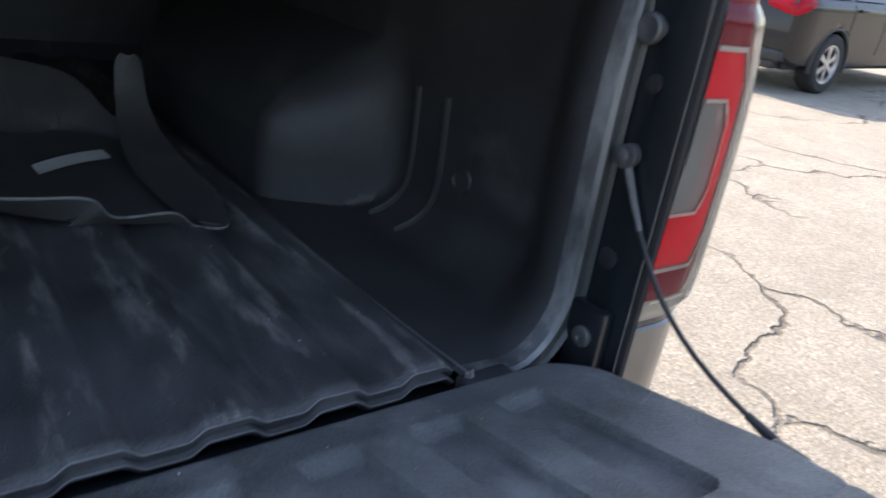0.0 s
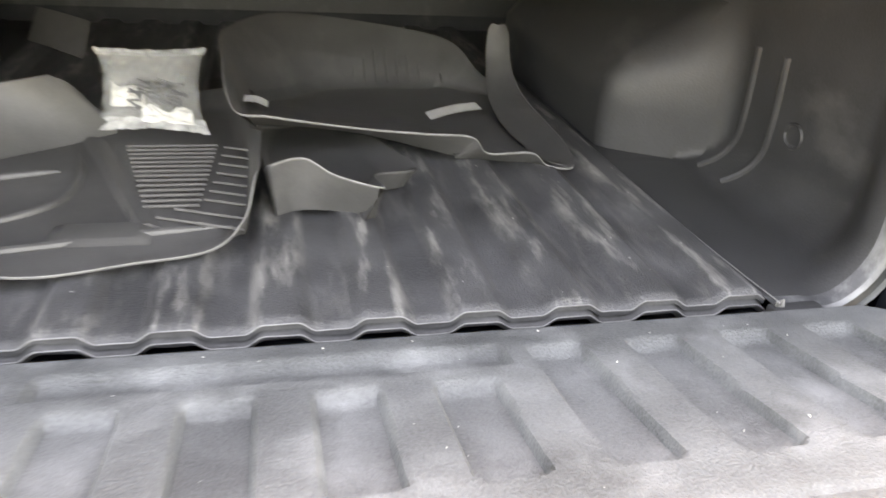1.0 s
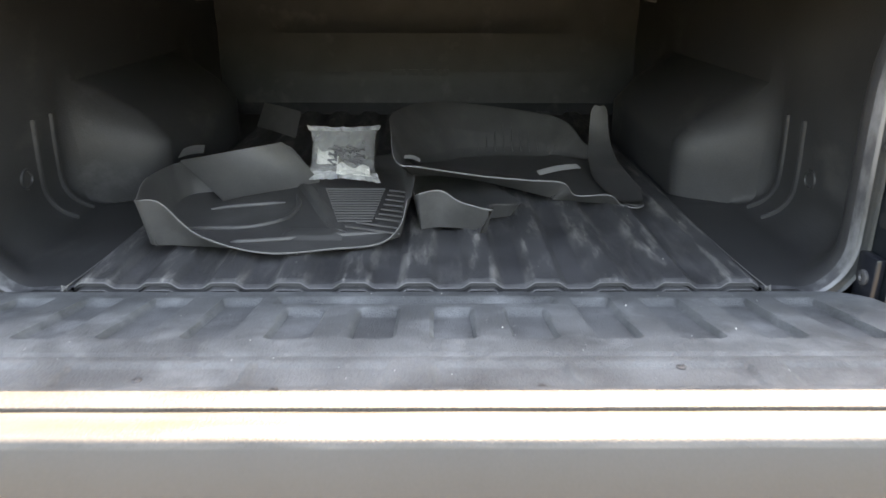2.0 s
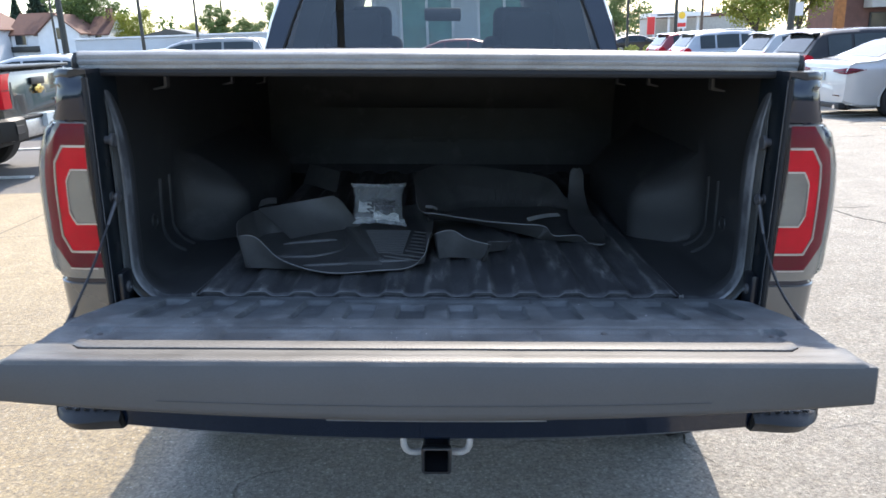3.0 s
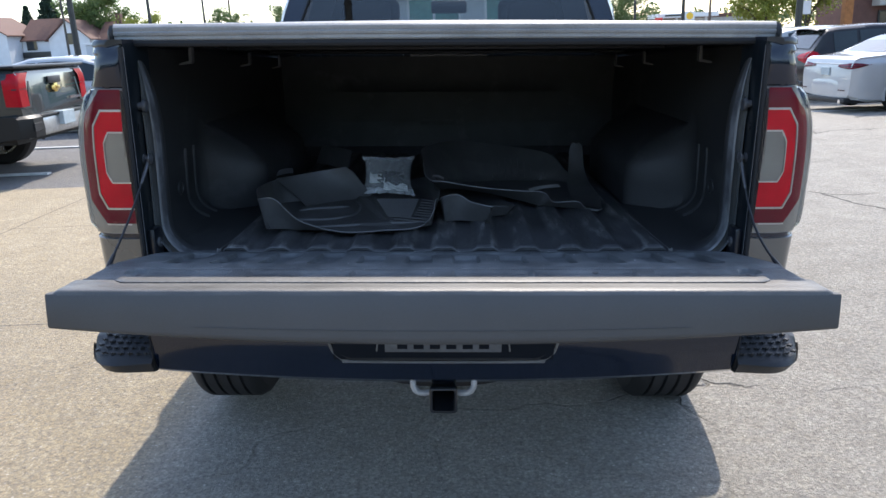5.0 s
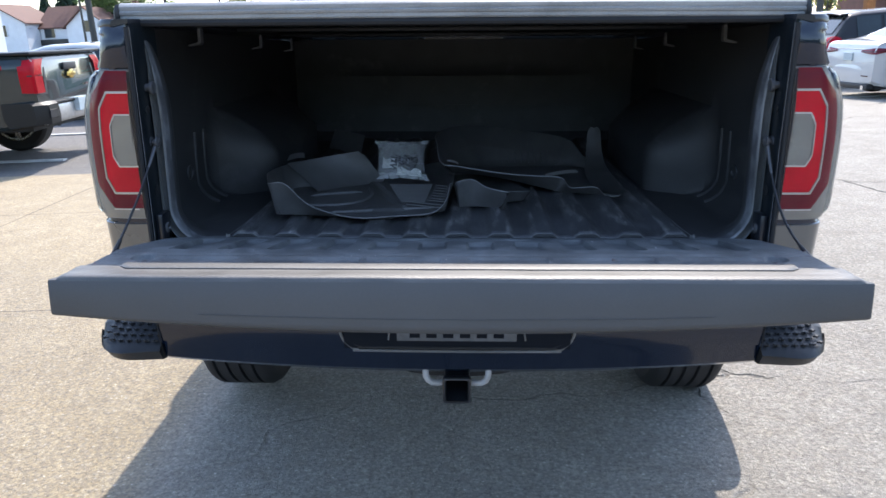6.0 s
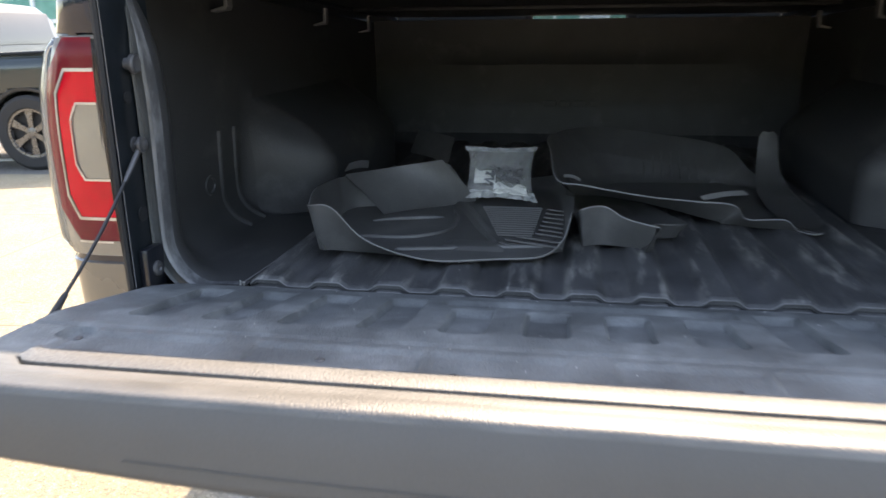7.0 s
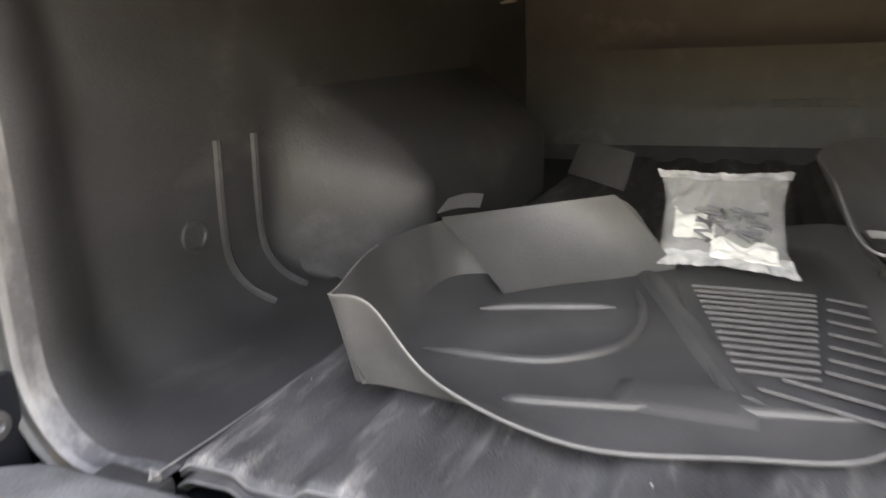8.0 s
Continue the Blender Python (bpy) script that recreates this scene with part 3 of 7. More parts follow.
def slot_depth(x, y):
    """How far the pressed pockets of the gate liner go down at a place."""
    ax = abs(x)
    d = 0.0
    for k in range(6):
        c = 0.058 + 0.116 * k
        if abs(ax - c) < 0.05:
            far = -0.152 if k < 2 else -0.088
            r = 0.013
            sd = math.hypot(max(abs(ax - c) - 0.0335 + r, 0.0), max(-0.319 + r - y, 0.0)) - r
            d = max(d, 0.0125 * smooth01(-sd / 0.005) * smooth01((far - y) / 0.026))
    fx = smooth01((0.236 - ax) / 0.010)
    fy = smooth01((y + 0.134) / 0.008) * smooth01((-0.076 - y) / 0.026)
    d = max(d, 0.0125 * fx * fy)
    # the shallow outer row of panels
    if y < -0.39:
        for c, w in ((0.114, 0.088), (0.32, 0.115), (0.585, 0.11)):
            fx = smooth01((w - abs(ax - c)) / 0.008)
            fy = smooth01((y + 0.466) / 0.01) * smooth01((-0.396 - y) / 0.012)
            d = max(d, 0.005 * fx * fy)
    d += 0.003 * math.exp(-((y + 0.376) / 0.005) ** 2)
    for c in (0.69,):
        r = math.hypot(ax - c, y + 0.405)
        d = max(d, 0.010 * smooth01((0.026 - r) / 0.008))
    return d


def build_gate():
    gate = thing_part("tailgate", truck)
    # shell: a ring profile drawn across the width, bowed down in the middle
    xs = span(-0.795, 0.795, 40)
    rings = []
    for x in xs:
        b = 1 - (x / 0.795) ** 2
        e = abs(x) > 0.79
        rings.append([Vector((x * (0.94 if y > -0.08 else 1.0), y, z)) for y, z in (
            (-0.040, 0.866), (-0.07, 0.874), (-0.31, 0.915), (-0.50, 0.935), (-0.53, 0.948), (-0.536, 0.952), (-0.55, 0.957), (-0.588, 0.9650), (-0.598, 0.9655), (-0.601, 0.962),
            (-0.604 - 0.005 * b, 0.93 - 0.008 * b), (-0.606 - 0.010 * b, 0.900 - 0.020 * b), (-0.604 - 0.012 * b, 0.896 - 0.026 * b), (-0.598 - 0.012 * b, 0.892 - 0.030 * b), (-0.56, 0.880 - 0.02 * b), (-0.30, 0.852), (-0.06, 0.825), (-0.052, 0.835))])
    bm = bmesh.new()
    loft(bm, rings)
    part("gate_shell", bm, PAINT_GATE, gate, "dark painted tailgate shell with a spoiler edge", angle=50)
    # plastic cap along the top edge, now the near edge, and the worn strip inside it with sun glints painted as
    # speckle, parted by a narrow groove
    bm = bmesh.new()
    rings = []
    for x in [-0.786, -0.784, -0.780] + span(-0.770, 0.770, 60) + [0.780, 0.784, 0.786]:
        t = smooth01((abs(x) - 0.770) / 0.016)
        w = 0.0006 * noise.noise((x * 9, 0, 0)) - 0.008 * t * t
        e = smooth01((abs(x) - 0.668) / 0.03)
        rings.append([Vector((x, y, z + w)) for y, z in (
            (-0.5385 + 0.024 * e, 0.955), (-0.5390 + 0.024 * e, 0.9688), (-0.541 + 0.023 * e, 0.9698), (-0.556 + 0.012 * e, 0.9705), (-0.5615, 0.9707), (-0.5645, 0.9718), (-0.578, 0.9725), (-0.5890, 0.9726), (-0.5940, 0.9716), (-0.5970, 0.9690), (-0.5995, 0.9640), (-0.596, 0.958))])
    loft(bm, rings)
    part("gate_cap", bm, CAP, gate, "sun-bleached plastic cap on the tailgate edge")
    bm = bmesh.new()
    rings = []
    for x in [-0.690, -0.688, -0.682, -0.674] + span(-0.66, 0.66, 40) + [0.674, 0.682, 0.688, 0.690]:
        e = 1 - smooth01((0.690 - abs(x)) / 0.028)
        w = 0.0006 * noise.noise((x * 9, 4, 0)) - 0.002 * e * e
        rings.append([Vector((x, y + 0.016 * e * e, z + w)) for y, z in ((-0.4880, 0.956), (-0.4895, 0.9655), (-0.4940, 0.9682), (-0.512, 0.9694), (-0.527, 0.9700), (-0.5300, 0.9690), (-0.5312, 0.956))])
    loft(bm, rings)
    part("gate_strip", bm, STRIP, gate, "speckled grey strip inside the cap")
    # black filler added in the groove to stand for its shade
    bm = bmesh.new()
    box(bm, -0.668, 0.668, -0.5385, -0.5295, 0.955, 0.9630)
    part("groove", bm, RUBBER, gate, "black strip added for the shade in the groove between cap and strip")
    # ribbed inner panel
    bm = bmesh.new()
    nx, ny = 420, 120
    xs = span(-0.775, 0.775, nx)
    ys = span(-0.512, -0.034, ny)

    def top(x, y):
        w = 0.790 - 0.006 * smooth01((-0.42 - y) / 0.09) - 0.008 * smooth01((y + 0.36) / 0.30) - 0.045 * min(1.3, max(0.0, (y + 0.105) / 0.060)) ** 2
        xx = x * w / 0.775
        edge = min((0.775 - abs(x)) / 0.012, (y + 0.512) / 0.010, (-0.034 - y) / 0.014)
        drop = 0.016 * (1 - smooth01(edge)) ** 2
        return (xx, y, gate_z(y) - slot_depth(xx, y) - drop)
    sheet(bm, xs, ys, top)
    pan = part("gate_liner", bm, GATE_PLASTIC, gate, "scuffed grey ribbed plastic tailgate liner")
    # screws of the panel
    bm = bmesh.new()
    lathe(bm, [(0.0065, -0.002), (0.0065, 0.001), (0.005, 0.002), (0.0025, 0.002), (0.002, 0.001), (0.001, 0.001)], 12)
    me = link_mesh("screw", bm, SCREW)
    for x, y in ((-0.334, -0.438), (-0.158, -0.480), (0.160, -0.460), (0.345, -0.405), (-0.69, -0.405), (0.69, -0.405)):
        shared("screw", me, pan, Matrix.Translation((x, y, gate_z(y) - slot_depth(x, y))))
    bm = bmesh.new()
    tube(bm, [(x, -0.6060 - 0.0095 * (1 - (x / 0.795) ** 2), 0.911 - 0.018 * (1 - (x / 0.795) ** 2)) for x in span(-0.5, 0.5, 24)], 0.0006, 4)
    part("spoiler_seam", bm, PAINT_GATE, gate)
    # cable brackets at the corners
    for sgn in (-1, 1):
        bm = bmesh.new()
        box(bm, sgn * 0.785, sgn * 0.803, -0.335, -0.295, 0.905, 0.938, 0.004)
        part("cable_bracket", bm, BLACKTRIM, gate)
    return gate


def thing_part(name, parent):
    ob = new(name)
    ob.parent = parent
    return ob


build_gate()


# ---- bumper and hitch ----
def build_bumper():
    bumper = thing_part("rear_bumper", truck)
    bm = bmesh.new()
    rings = []
    for x in span(-0.769, 0.769, 30):
        b = 1 - (x / 0.769) ** 2
        y = -0.205 - 0.03 * b
        rings.append([Vector((x, y + dy, z)) for dy, z in (
            (0.16, 0.735), (0.02, 0.735), (0.004, 0.727), (0.0, 0.717), (0.012, 0.66), (0.020, 0.635), (0.030, 0.606 - 0.018 * b), (0.05, 0.592 - 0.020 * b), (0.10, 0.592 - 0.014 * b), (0.16, 0.605))])
    loft(bm, rings)
    part("bumper_bar", bm, PAINT, bumper, "dark painted bumper bar")
    # plate recess: raised rim, dark well and a plate
    bm = bmesh.new()
    ring = [(-0.298, 0.735), (-0.291, 0.69), (-0.276, 0.664), (-0.250, 0.650), (-0.225, 0.648), (0.225, 0.648), (0.250, 0.650), (0.276, 0.664), (0.291, 0.69), (0.298, 0.735)]
    ring = [(p[0], p[1]) for p in spline([(x, z, 0.0) for x, z in ring], 4)]
    tube(bm, [(x, -0.2425 + 0.03 * (x / 0.765) ** 2 + 0.2 * (0.735 - z), z) for x, z in ring], 0.0038, 8)
    rec = part("plate_recess_rim", bm, BEAD, bumper)
    bm = bmesh.new()
    tube(bm, [(x * 0.968, -0.2440 + 0.03 * (x / 0.765) ** 2 + 0.2 * (0.735 - z), min(0.733, z + 0.010)) for x, z in ring], 0.0040, 8)
    part("inner_rail", bm, BLACKTRIM, rec)
    for sgn in (-1, 1):
        bm = bmesh.new()
        tube(bm, [(sgn * 0.166, -0.2405, 0.728), (sgn * 0.172, -0.2330, 0.682)], 0.0022, 6)
        part("recess_tick", bm, BEAD, rec)
    bm = bmesh.new()
    loft(bm, [[Vector((x, y, z)) for y, z in ((-0.2410, 0.732), (-0.2265, 0.656), (-0.20, 0.656), (-0.20, 0.732))] for x in (-0.285, -0.1, 0.1, 0.285)])
    part("recess_well", bm, LENS_BLACK, rec)
    bm = bmesh.new()
    loft(bm, [[Vector((x, y, z)) for y, z in ((-0.2440, 0.730), (-0.2340, 0.680), (-0.2315, 0.680), (-0.2415, 0.730))] for x in (-0.15, 0.15)])
    plate = part("plate", bm, material("plate_metal", (0.16, 0.165, 0.175), 0.3, 0.2, 0.3, 30, 90, 0.1), rec, "grey plate with unreadable bars")
    for k in range(6):
        bm = bmesh.new()
        x = -0.118 + 0.042 * k
        loft(bm, [[Vector((q, y, z)) for y, z in ((-0.2446, 0.722), (-0.2382, 0.690), (-0.2372, 0.690), (-0.2436, 0.722))] for q in (x, x + 0.026)])
        part("bar", bm, LENS_BLACK, plate)
    for sgn in (-1, 1):
        bm = bmesh.new()
        rings = []
        for u in span(0, 1, 16):
            x = 0.772 + 0.204 * u
            y0 = -0.208 - 0.016 * smooth01(u / 0.5) + (0.13 * ((u - 0.45) / 0.55) ** 2.4 if u > 0.45 else 0)
            z0 = 0.596 + 0.022 * u ** 2
            tz = 0.674 - (0.014 * ((u - 0.75) / 0.25) ** 2 if u > 0.75 else 0)
            back = -0.02
            rings.append([Vector((sgn * x, y, z)) for y, z in ((back, tz + 0.004), (max(-0.10, y0 + 0.03), tz), (y0 + 0.014, tz - 0.026), (y0, tz - 0.040), (y0 + 0.002, z0 + 0.03), (y0 + 0.02, z0 + 0.006), (y0 + 0.05, z0), (back, z0))])
        loft(bm, rings)
        pad = part("corner_step", bm, BLACKTRIM, bumper, "black plastic bumper corner step")
        bm = bmesh.new()
        tube(bm, [(sgn * 0.7705, -0.10, 0.732), (sgn * 0.7705, -0.196, 0.728), (sgn * 0.7705, -0.2055, 0.717), (sgn * 0.7705, -0.199, 0.66), (sgn * 0.7705, -0.186, 0.612)], 0.0018, 6)
        part("step_seam", bm, RUBBER, bumper)
        bm = bmesh.new()
        box(bm, -0.0085, 0.0085, -0.0022, 0.0022, -0.001, 0.0048, 0.001, 1)
        box(bm, -0.0022, 0.0022, -0.007, 0.007, -0.001, 0.0052, 0.001, 1)
        me = link_mesh("grip_rib", bm, BLACKTRIM)
        for i in range(7):
            for j in range(6):
                u = 0.08 + 0.112 * i
                x = 0.772 + 0.204 * u
                y = -0.190 + 0.025 * j + (0.05 * ((u - 0.5) / 0.5) ** 2 if u > 0.5 else 0)
                if y < -0.06 and u < 0.80:
                    shared("grip_rib", me, pad, Matrix.Translation((sgn * x, y, 0.674 - 0.026 * min(1.0, max(0.0, (-0.10 - y) / 0.12)))) @ Matrix.Rotation(radians(8 * sgn), 4, "Z"))
    hitch = thing_part("hitch_receiver", truck)
    bm = bmesh.new()
    square = [(cx + 0.22 * math.cos(q) , cz + 0.22 * math.sin(q)) for cx, cz, q0 in ((0.78, 0.78, 0), (-0.78, 0.78, 90), (-0.78, -0.78, 180), (0.78, -0.78, 270)) for q in [radians(q0 + d) for d in (0, 30, 60, 90)]]
    rings = [[Vector((sx * r, y, 0.535 + sz * r)) for sx, sz in square] for y, r in ((0.15, 0.033), (-0.200, 0.033), (-0.204, 0.0365), (-0.219, 0.0370), (-0.2225, 0.0355), (-0.2240, 0.0330), (-0.2235, 0.0300), (-0.2200, 0.0285), (0.10, 0.0275), (0.12, 0.001))]
    loft(bm, rings, caps=False)
    part("receiver_tube", bm, RECEIVER, hitch, "square black steel receiver tube", angle=40)
    bm = bmesh.new()
    loft(bm, [[Vector((x, y, z)) for x, z in ((-w, 0.612), (w, 0.612), (w * 0.55, 0.592), (0.034, 0.566), (-0.034, 0.566), (-w * 0.55, 0.592))] for y, w in ((-0.05, 0.11), (-0.15, 0.10), (-0.175, 0.085))])
    part("receiver_gusset", bm, RECEIVER, hitch)
    for sgn in (-1, 1):
        bm = bmesh.new()
        tube(bm, [(sgn * 0.034, -0.190, 0.5445), (sgn * 0.050, -0.194, 0.5440), (sgn * 0.064, -0.196, 0.5460), (sgn * 0.075, -0.196, 0.5530), (sgn * 0.081, -0.194, 0.5640), (sgn * 0.082, -0.190, 0.5760), (sgn * 0.078, -0.184, 0.5870), (sgn * 0.070, -0.178, 0.5950)], 0.0085, 10)
        part("chain_loop", bm, LOOP, hitch, "bare metal safety chain loop")
    # underbody: frame rails, spare wheel and axle
    under = thing_part("underbody", truck)
    for sgn in (-1, 1):
        bm = bmesh.new()
        box(bm, sgn * 0.46, sgn * 0.56, 0.02, 2.6, 0.575, 0.70, 0.01)
        part("frame_rail", bm, RUBBER, under)
    bm = bmesh.new()
    box(bm, -0.80, 0.80, -0.02, 1.86, 0.72, 0.80)
    part("bed_underside", bm, RUBBER, under)
    bm = bmesh.new()
    lathe(bm, [(0.2, -0.11), (0.33, -0.115), (0.37, -0.10), (0.385, -0.06), (0.385, 0.06), (0.37, 0.10), (0.2, 0.11)], 36, Matrix.Translation((0.0, 0.30, 0.60)))
    spare = part("spare_wheel", bm, TYRE, under)
    bm = bmesh.new()
    for k in range(40):
        a = 2 * math.pi * k / 40
        box(bm, -0.012, 0.012, 0.38, 0.392, -0.07, 0.07, m=Matrix.Translation((0, 0.30, 0.60)) @ Matrix.Rotation(a, 4, "Z"))
    part("tread", bm, TYRE, spare, smooth=False)
    bm = bmesh.new()
    tube(bm, [(-0.8, 0.95, 0.40), (0.8, 0.95, 0.40)], 0.05, 12)
    lathe(bm, [(0.05, -0.13), (0.14, -0.08), (0.16, 0), (0.14, 0.08), (0.05, 0.13)], 20, Matrix.Translation((0, 0.95, 0.40)) @ Matrix.Rotation(radians(90), 4, "X"))
    part("rear_axle", bm, RUBBER, under)
    for sgn in (-1, 1):
        wheel(truck, Matrix.Translation((sgn * 0.865, 0.95, 0.40)), 0.40, 0.27, 1.0, STEEL, blocks=True)
        wheel(truck, Matrix.Translation((sgn * 0.865, 4.6, 0.40)), 0.40, 0.27, 1.0, STEEL)


def wheel(parent, m, R, W, rimk, rim_mat, spokes=6, blocks=False):
    """A wheel with its axle along x: tyre and spoked rim."""
    hub = thing_part("wheel", parent)
    hub.matrix_basis = m
    rot = Matrix.Rotation(radians(90), 4, "Y")
    r0 = R * 0.64
    bm = bmesh.new()
    crown = [(R, -W / 2 * 0.7), (R, W / 2 * 0.7)]
    if blocks:
        crown = []
        for c in (-0.27, -0.09, 0.09, 0.27):
            crown += [(R, (c - 0.026) * W), (R - 0.011, (c - 0.018) * W), (R - 0.011, (c + 0.018) * W), (R, (c + 0.026) * W)]
        crown = [(R, -W / 2 * 0.7)] + crown + [(R, W / 2 * 0.7)]
    lathe(bm, [(r0, -W / 2 * 0.86), (r0 * 1.06, -W / 2), (R * 0.90, -W / 2), (R * 0.97, -W / 2 * 0.86)] + crown + [(R * 0.97, W / 2 * 0.86), (R * 0.90, W / 2), (r0 * 1.06, W / 2), (r0, W / 2 * 0.86)], 48, rot, caps=False)
    part("tyre", bm, TYRE, hub, angle=30)
    bm = bmesh.new()
    for sg in (-1, 1):
        lathe(bm, [(r0 * 0.98, sg * W * 0.40), (r0 * 1.02, sg * W * 0.45), (r0 * 0.93, sg * W * 0.44), (r0 * 0.88, sg * W * 0.28)], 32, rot, caps=False)
        lathe(bm, [(r0 * 0.22, sg * W * 0.30), (r0 * 0.22, sg * W * 0.40), (r0 * 0.12, sg * W * 0.42), (0.001, sg * W * 0.42)], 16, rot)
        for k in range(spokes):
            a = 2 * math.pi * k / spokes
            wv = r0 * 0.13
            rings = [[Vector((sg * W * d, sx * ww, rr)) for sx in (-1, 1) for d in ((0.33, 0.385) if sx < 0 else (0.385, 0.33))] for rr, ww in ((r0 * 0.15, wv * 0.8), (r0 * 0.55, wv * 0.85), (r0 * 0.92, wv * 1.35))]
            mm = Matrix.Rotation(a, 4, "X")
            loft(bm, [[mm @ p for p in r] for r in rings])
    part("rim", bm, rim_mat, hub)
    bm = bmesh.new()
    lathe(bm, [(r0 * 0.9, -W * 0.2), (r0 * 0.9, W * 0.2)], 24, rot)
    part("brake_drum", bm, RUBBER, hub)
    return hub


build_bumper()


def build_sill():
    """The painted bed sill below the liner lip."""
    bm = bmesh.new()
    box(bm, -0.797, 0.797, -0.050, 0.02, 0.80, 0.862, 0.004)
    part("bed_sill", bm, JAMB, truck, "dark painted sill under the liner lip")
    for sgn in (-1, 1):
        bm = bmesh.new()
        box(bm, sgn * 0.640, sgn * 0.700, -0.047, -0.020, 0.8625, 0.872, 0.003)
        part("hinge_plate", bm, JAMB, truck)
        bm = bmesh.new()
        lathe(bm, [(0.010, 0), (0.010, 0.006), (0.006, 0.008), (0.001, 0.008)], 10, Matrix.Translation((sgn * 0.745, -0.034, 0.862)))
        part("bolt", bm, STEEL, truck)


build_sill()


# ---- cab ----
def build_cab():
    cab = thing_part("cab", truck)
    # ring: lower flank, belt, side glass, roof rail, roof; one side, from bottom up
    def ring(y, lean_y, top, wr):
        pts = [(0.98, 0.55, 0), (1.005, 0.80, 0), (1.01, 1.10, 0), (0.99, 1.26, 0), (0.945, 1.36, 0.1), (0.885, 1.42, 0.18), (wr + 0.09, 1.60, 0.55), (wr + 0.02, 1.78, 0.85), (wr - 0.05, top - 0.03, 0.97), (wr - 0.15, top, 1.0), (wr * 0.4, top + 0.012, 1.0)]
        return [(x, y + lean_y * k, z) for x, z, k in pts]
    bm = bmesh.new()
    stations = [(1.93, 0.10, 1.845, 0.745), (1.96, 0.10, 1.865, 0.765), (2.05, 0.10, 1.885, 0.775), (2.6, 0.0, 1.905, 0.78), (3.3, -0.1, 1.895, 0.77), (3.75, -0.35, 1.86, 0.75)]
    rows = []
    for st in stations:
        half = ring(*st)
        rows.append([Vector((-x, y, z)) for x, y, z in half] + [Vector((x, y, z)) for x, y, z in half[::-1]])
    loft(bm, rows, closed=False)
    part("cab_shell", bm, PAINT, cab, "dark glossy cab shell")
    # rear panel round the window
    bm = bmesh.new()
    half = ring(*stations[0])

    def hw(z):
        return lerp_table([(p[2], p[0]) for p in half], z)

    def yy(z):
        return lerp_table([(p[2], p[1]) for p in half], z)
    zs = [0.62, 0.9, 1.2, 1.30]
    sheet(bm, zs, span(-1, 1, 8), lambda z, u: (u * hw(z), yy(z), z))
    for sg in (-1, 1):
        sheet(bm, span(1.30, 1.845, 14), [0, 0.5, 1], lambda z, u: (sg * (glass_hw(z) + (hw(z) - glass_hw(z)) * u), yy(z) + 0.004, z))
    sheet(bm, [1.812, 1.83, 1.845, 1.857], span(-1, 1, 12), lambda z, u: (u * min(0.72, hw(min(z, 1.84))), yy(min(z, 1.845)) + 0.002, z))
    part("rear_panel", bm, PAINT, cab)
    bm = bmesh.new()
    sheet(bm, span(1.30, 1.812, 12), span(-1, 1, 10), lambda z, u: (u * glass_hw(z), yy(z) + 0.012, z))
    pane = part("rear_window", bm, DARKGLASS, cab, "dark tinted rear window")
    if pane.data.polygons[0].normal.y > 0:
        pane.data.flip_normals()
    pane.visible_shadow = False
    bm = bmesh.new()
    pts = [(-glass_hw(z), yy(z) + 0.004, z) for z in span(1.30, 1.79, 10)] + [(-0.61, yy(1.81), 1.808), (-0.3, yy(1.81), 1.814), (0.3, yy(1.81), 1.814), (0.61, yy(1.81), 1.808)] + [(glass_hw(z), yy(z) + 0.004, z) for z in span(1.79, 1.30, 10)]
    tube(bm, pts, 0.006, 6)
    part("window_gasket", bm, RUBBER, pane)
    bm = bmesh.new()
    rings = [[Vector((x, 2.02 + dy, z)) for dy, z in ((0, 1.818), (-0.012, 1.820), (-0.018, 1.834), (-0.012, 1.850), (0, 1.854))] for x in span(-0.17, 0.17, 8)]
    loft(bm, rings)
    part("brake_light", bm, RED_BRIGHT, cab, "red high brake light")
    # windscreen, hood and nose close the front
    bm = bmesh.new()
    sheet(bm, span(0, 1, 4), span(-1, 1, 8), lambda t, u: (u * (0.88 - 0.17 * t), 4.2 - 0.80 * t, 1.38 + 0.46 * t))
    ws = part("windscreen", bm, CLEARGLASS, cab)
    if ws.data.polygons[0].normal.y > 0:
        ws.data.flip_normals()
    ws.visible_shadow = False
    bm = bmesh.new()
    rows = []
    for y, z, w in ((3.85, 1.36, 0.95), (4.2, 1.38, 0.98), (4.8, 1.33, 0.97), (5.25, 1.25, 0.93), (5.38, 1.1, 0.9), (5.4, 0.6, 0.88)):
        half = [(w * 1.02, 0.6), (w * 1.03, z - 0.2), (w * 0.98, z - 0.05), (w * 0.8, z), (w * 0.3, z + 0.02)]
        rows.append([Vector((-x, y, min(q, z + 0.02))) for x, q in half] + [Vector((x, y, min(q, z + 0.02))) for x, q in half[::-1]])
    loft(bm, rows, closed=False)
    part("hood", bm, PAINT, cab)
    # inside: seats with head rests, mirror, shelf
    for sg in (-1, 1):
        for y, zt in ((2.35, 1.55), (3.15, 1.60)):
            bm = bmesh.new()
            box(bm, sg * 0.26, sg * 0.74, y, y + 0.16, 0.9, zt - 0.06, 0.06, 3)
            st = part("seat_back", bm, INTERIOR, cab)
            bm = bmesh.new()
            box(bm, sg * 0.33, sg * 0.62, y + 0.02, y + 0.12, zt - 0.10, zt + 0.12, 0.05, 3)
            part("head_rest", bm, INTERIOR, st)
    for sg in (-1, 1):
        bm = bmesh.new()
        loft(bm, [[Vector((sg * (0.70 + d - 0.16 * k), y, 1.30 + 0.52 * k)) for d, k in ((0, 0), (0.12, 0), (0.12, 1), (0, 1))] for y in (2.10, 3.75)])
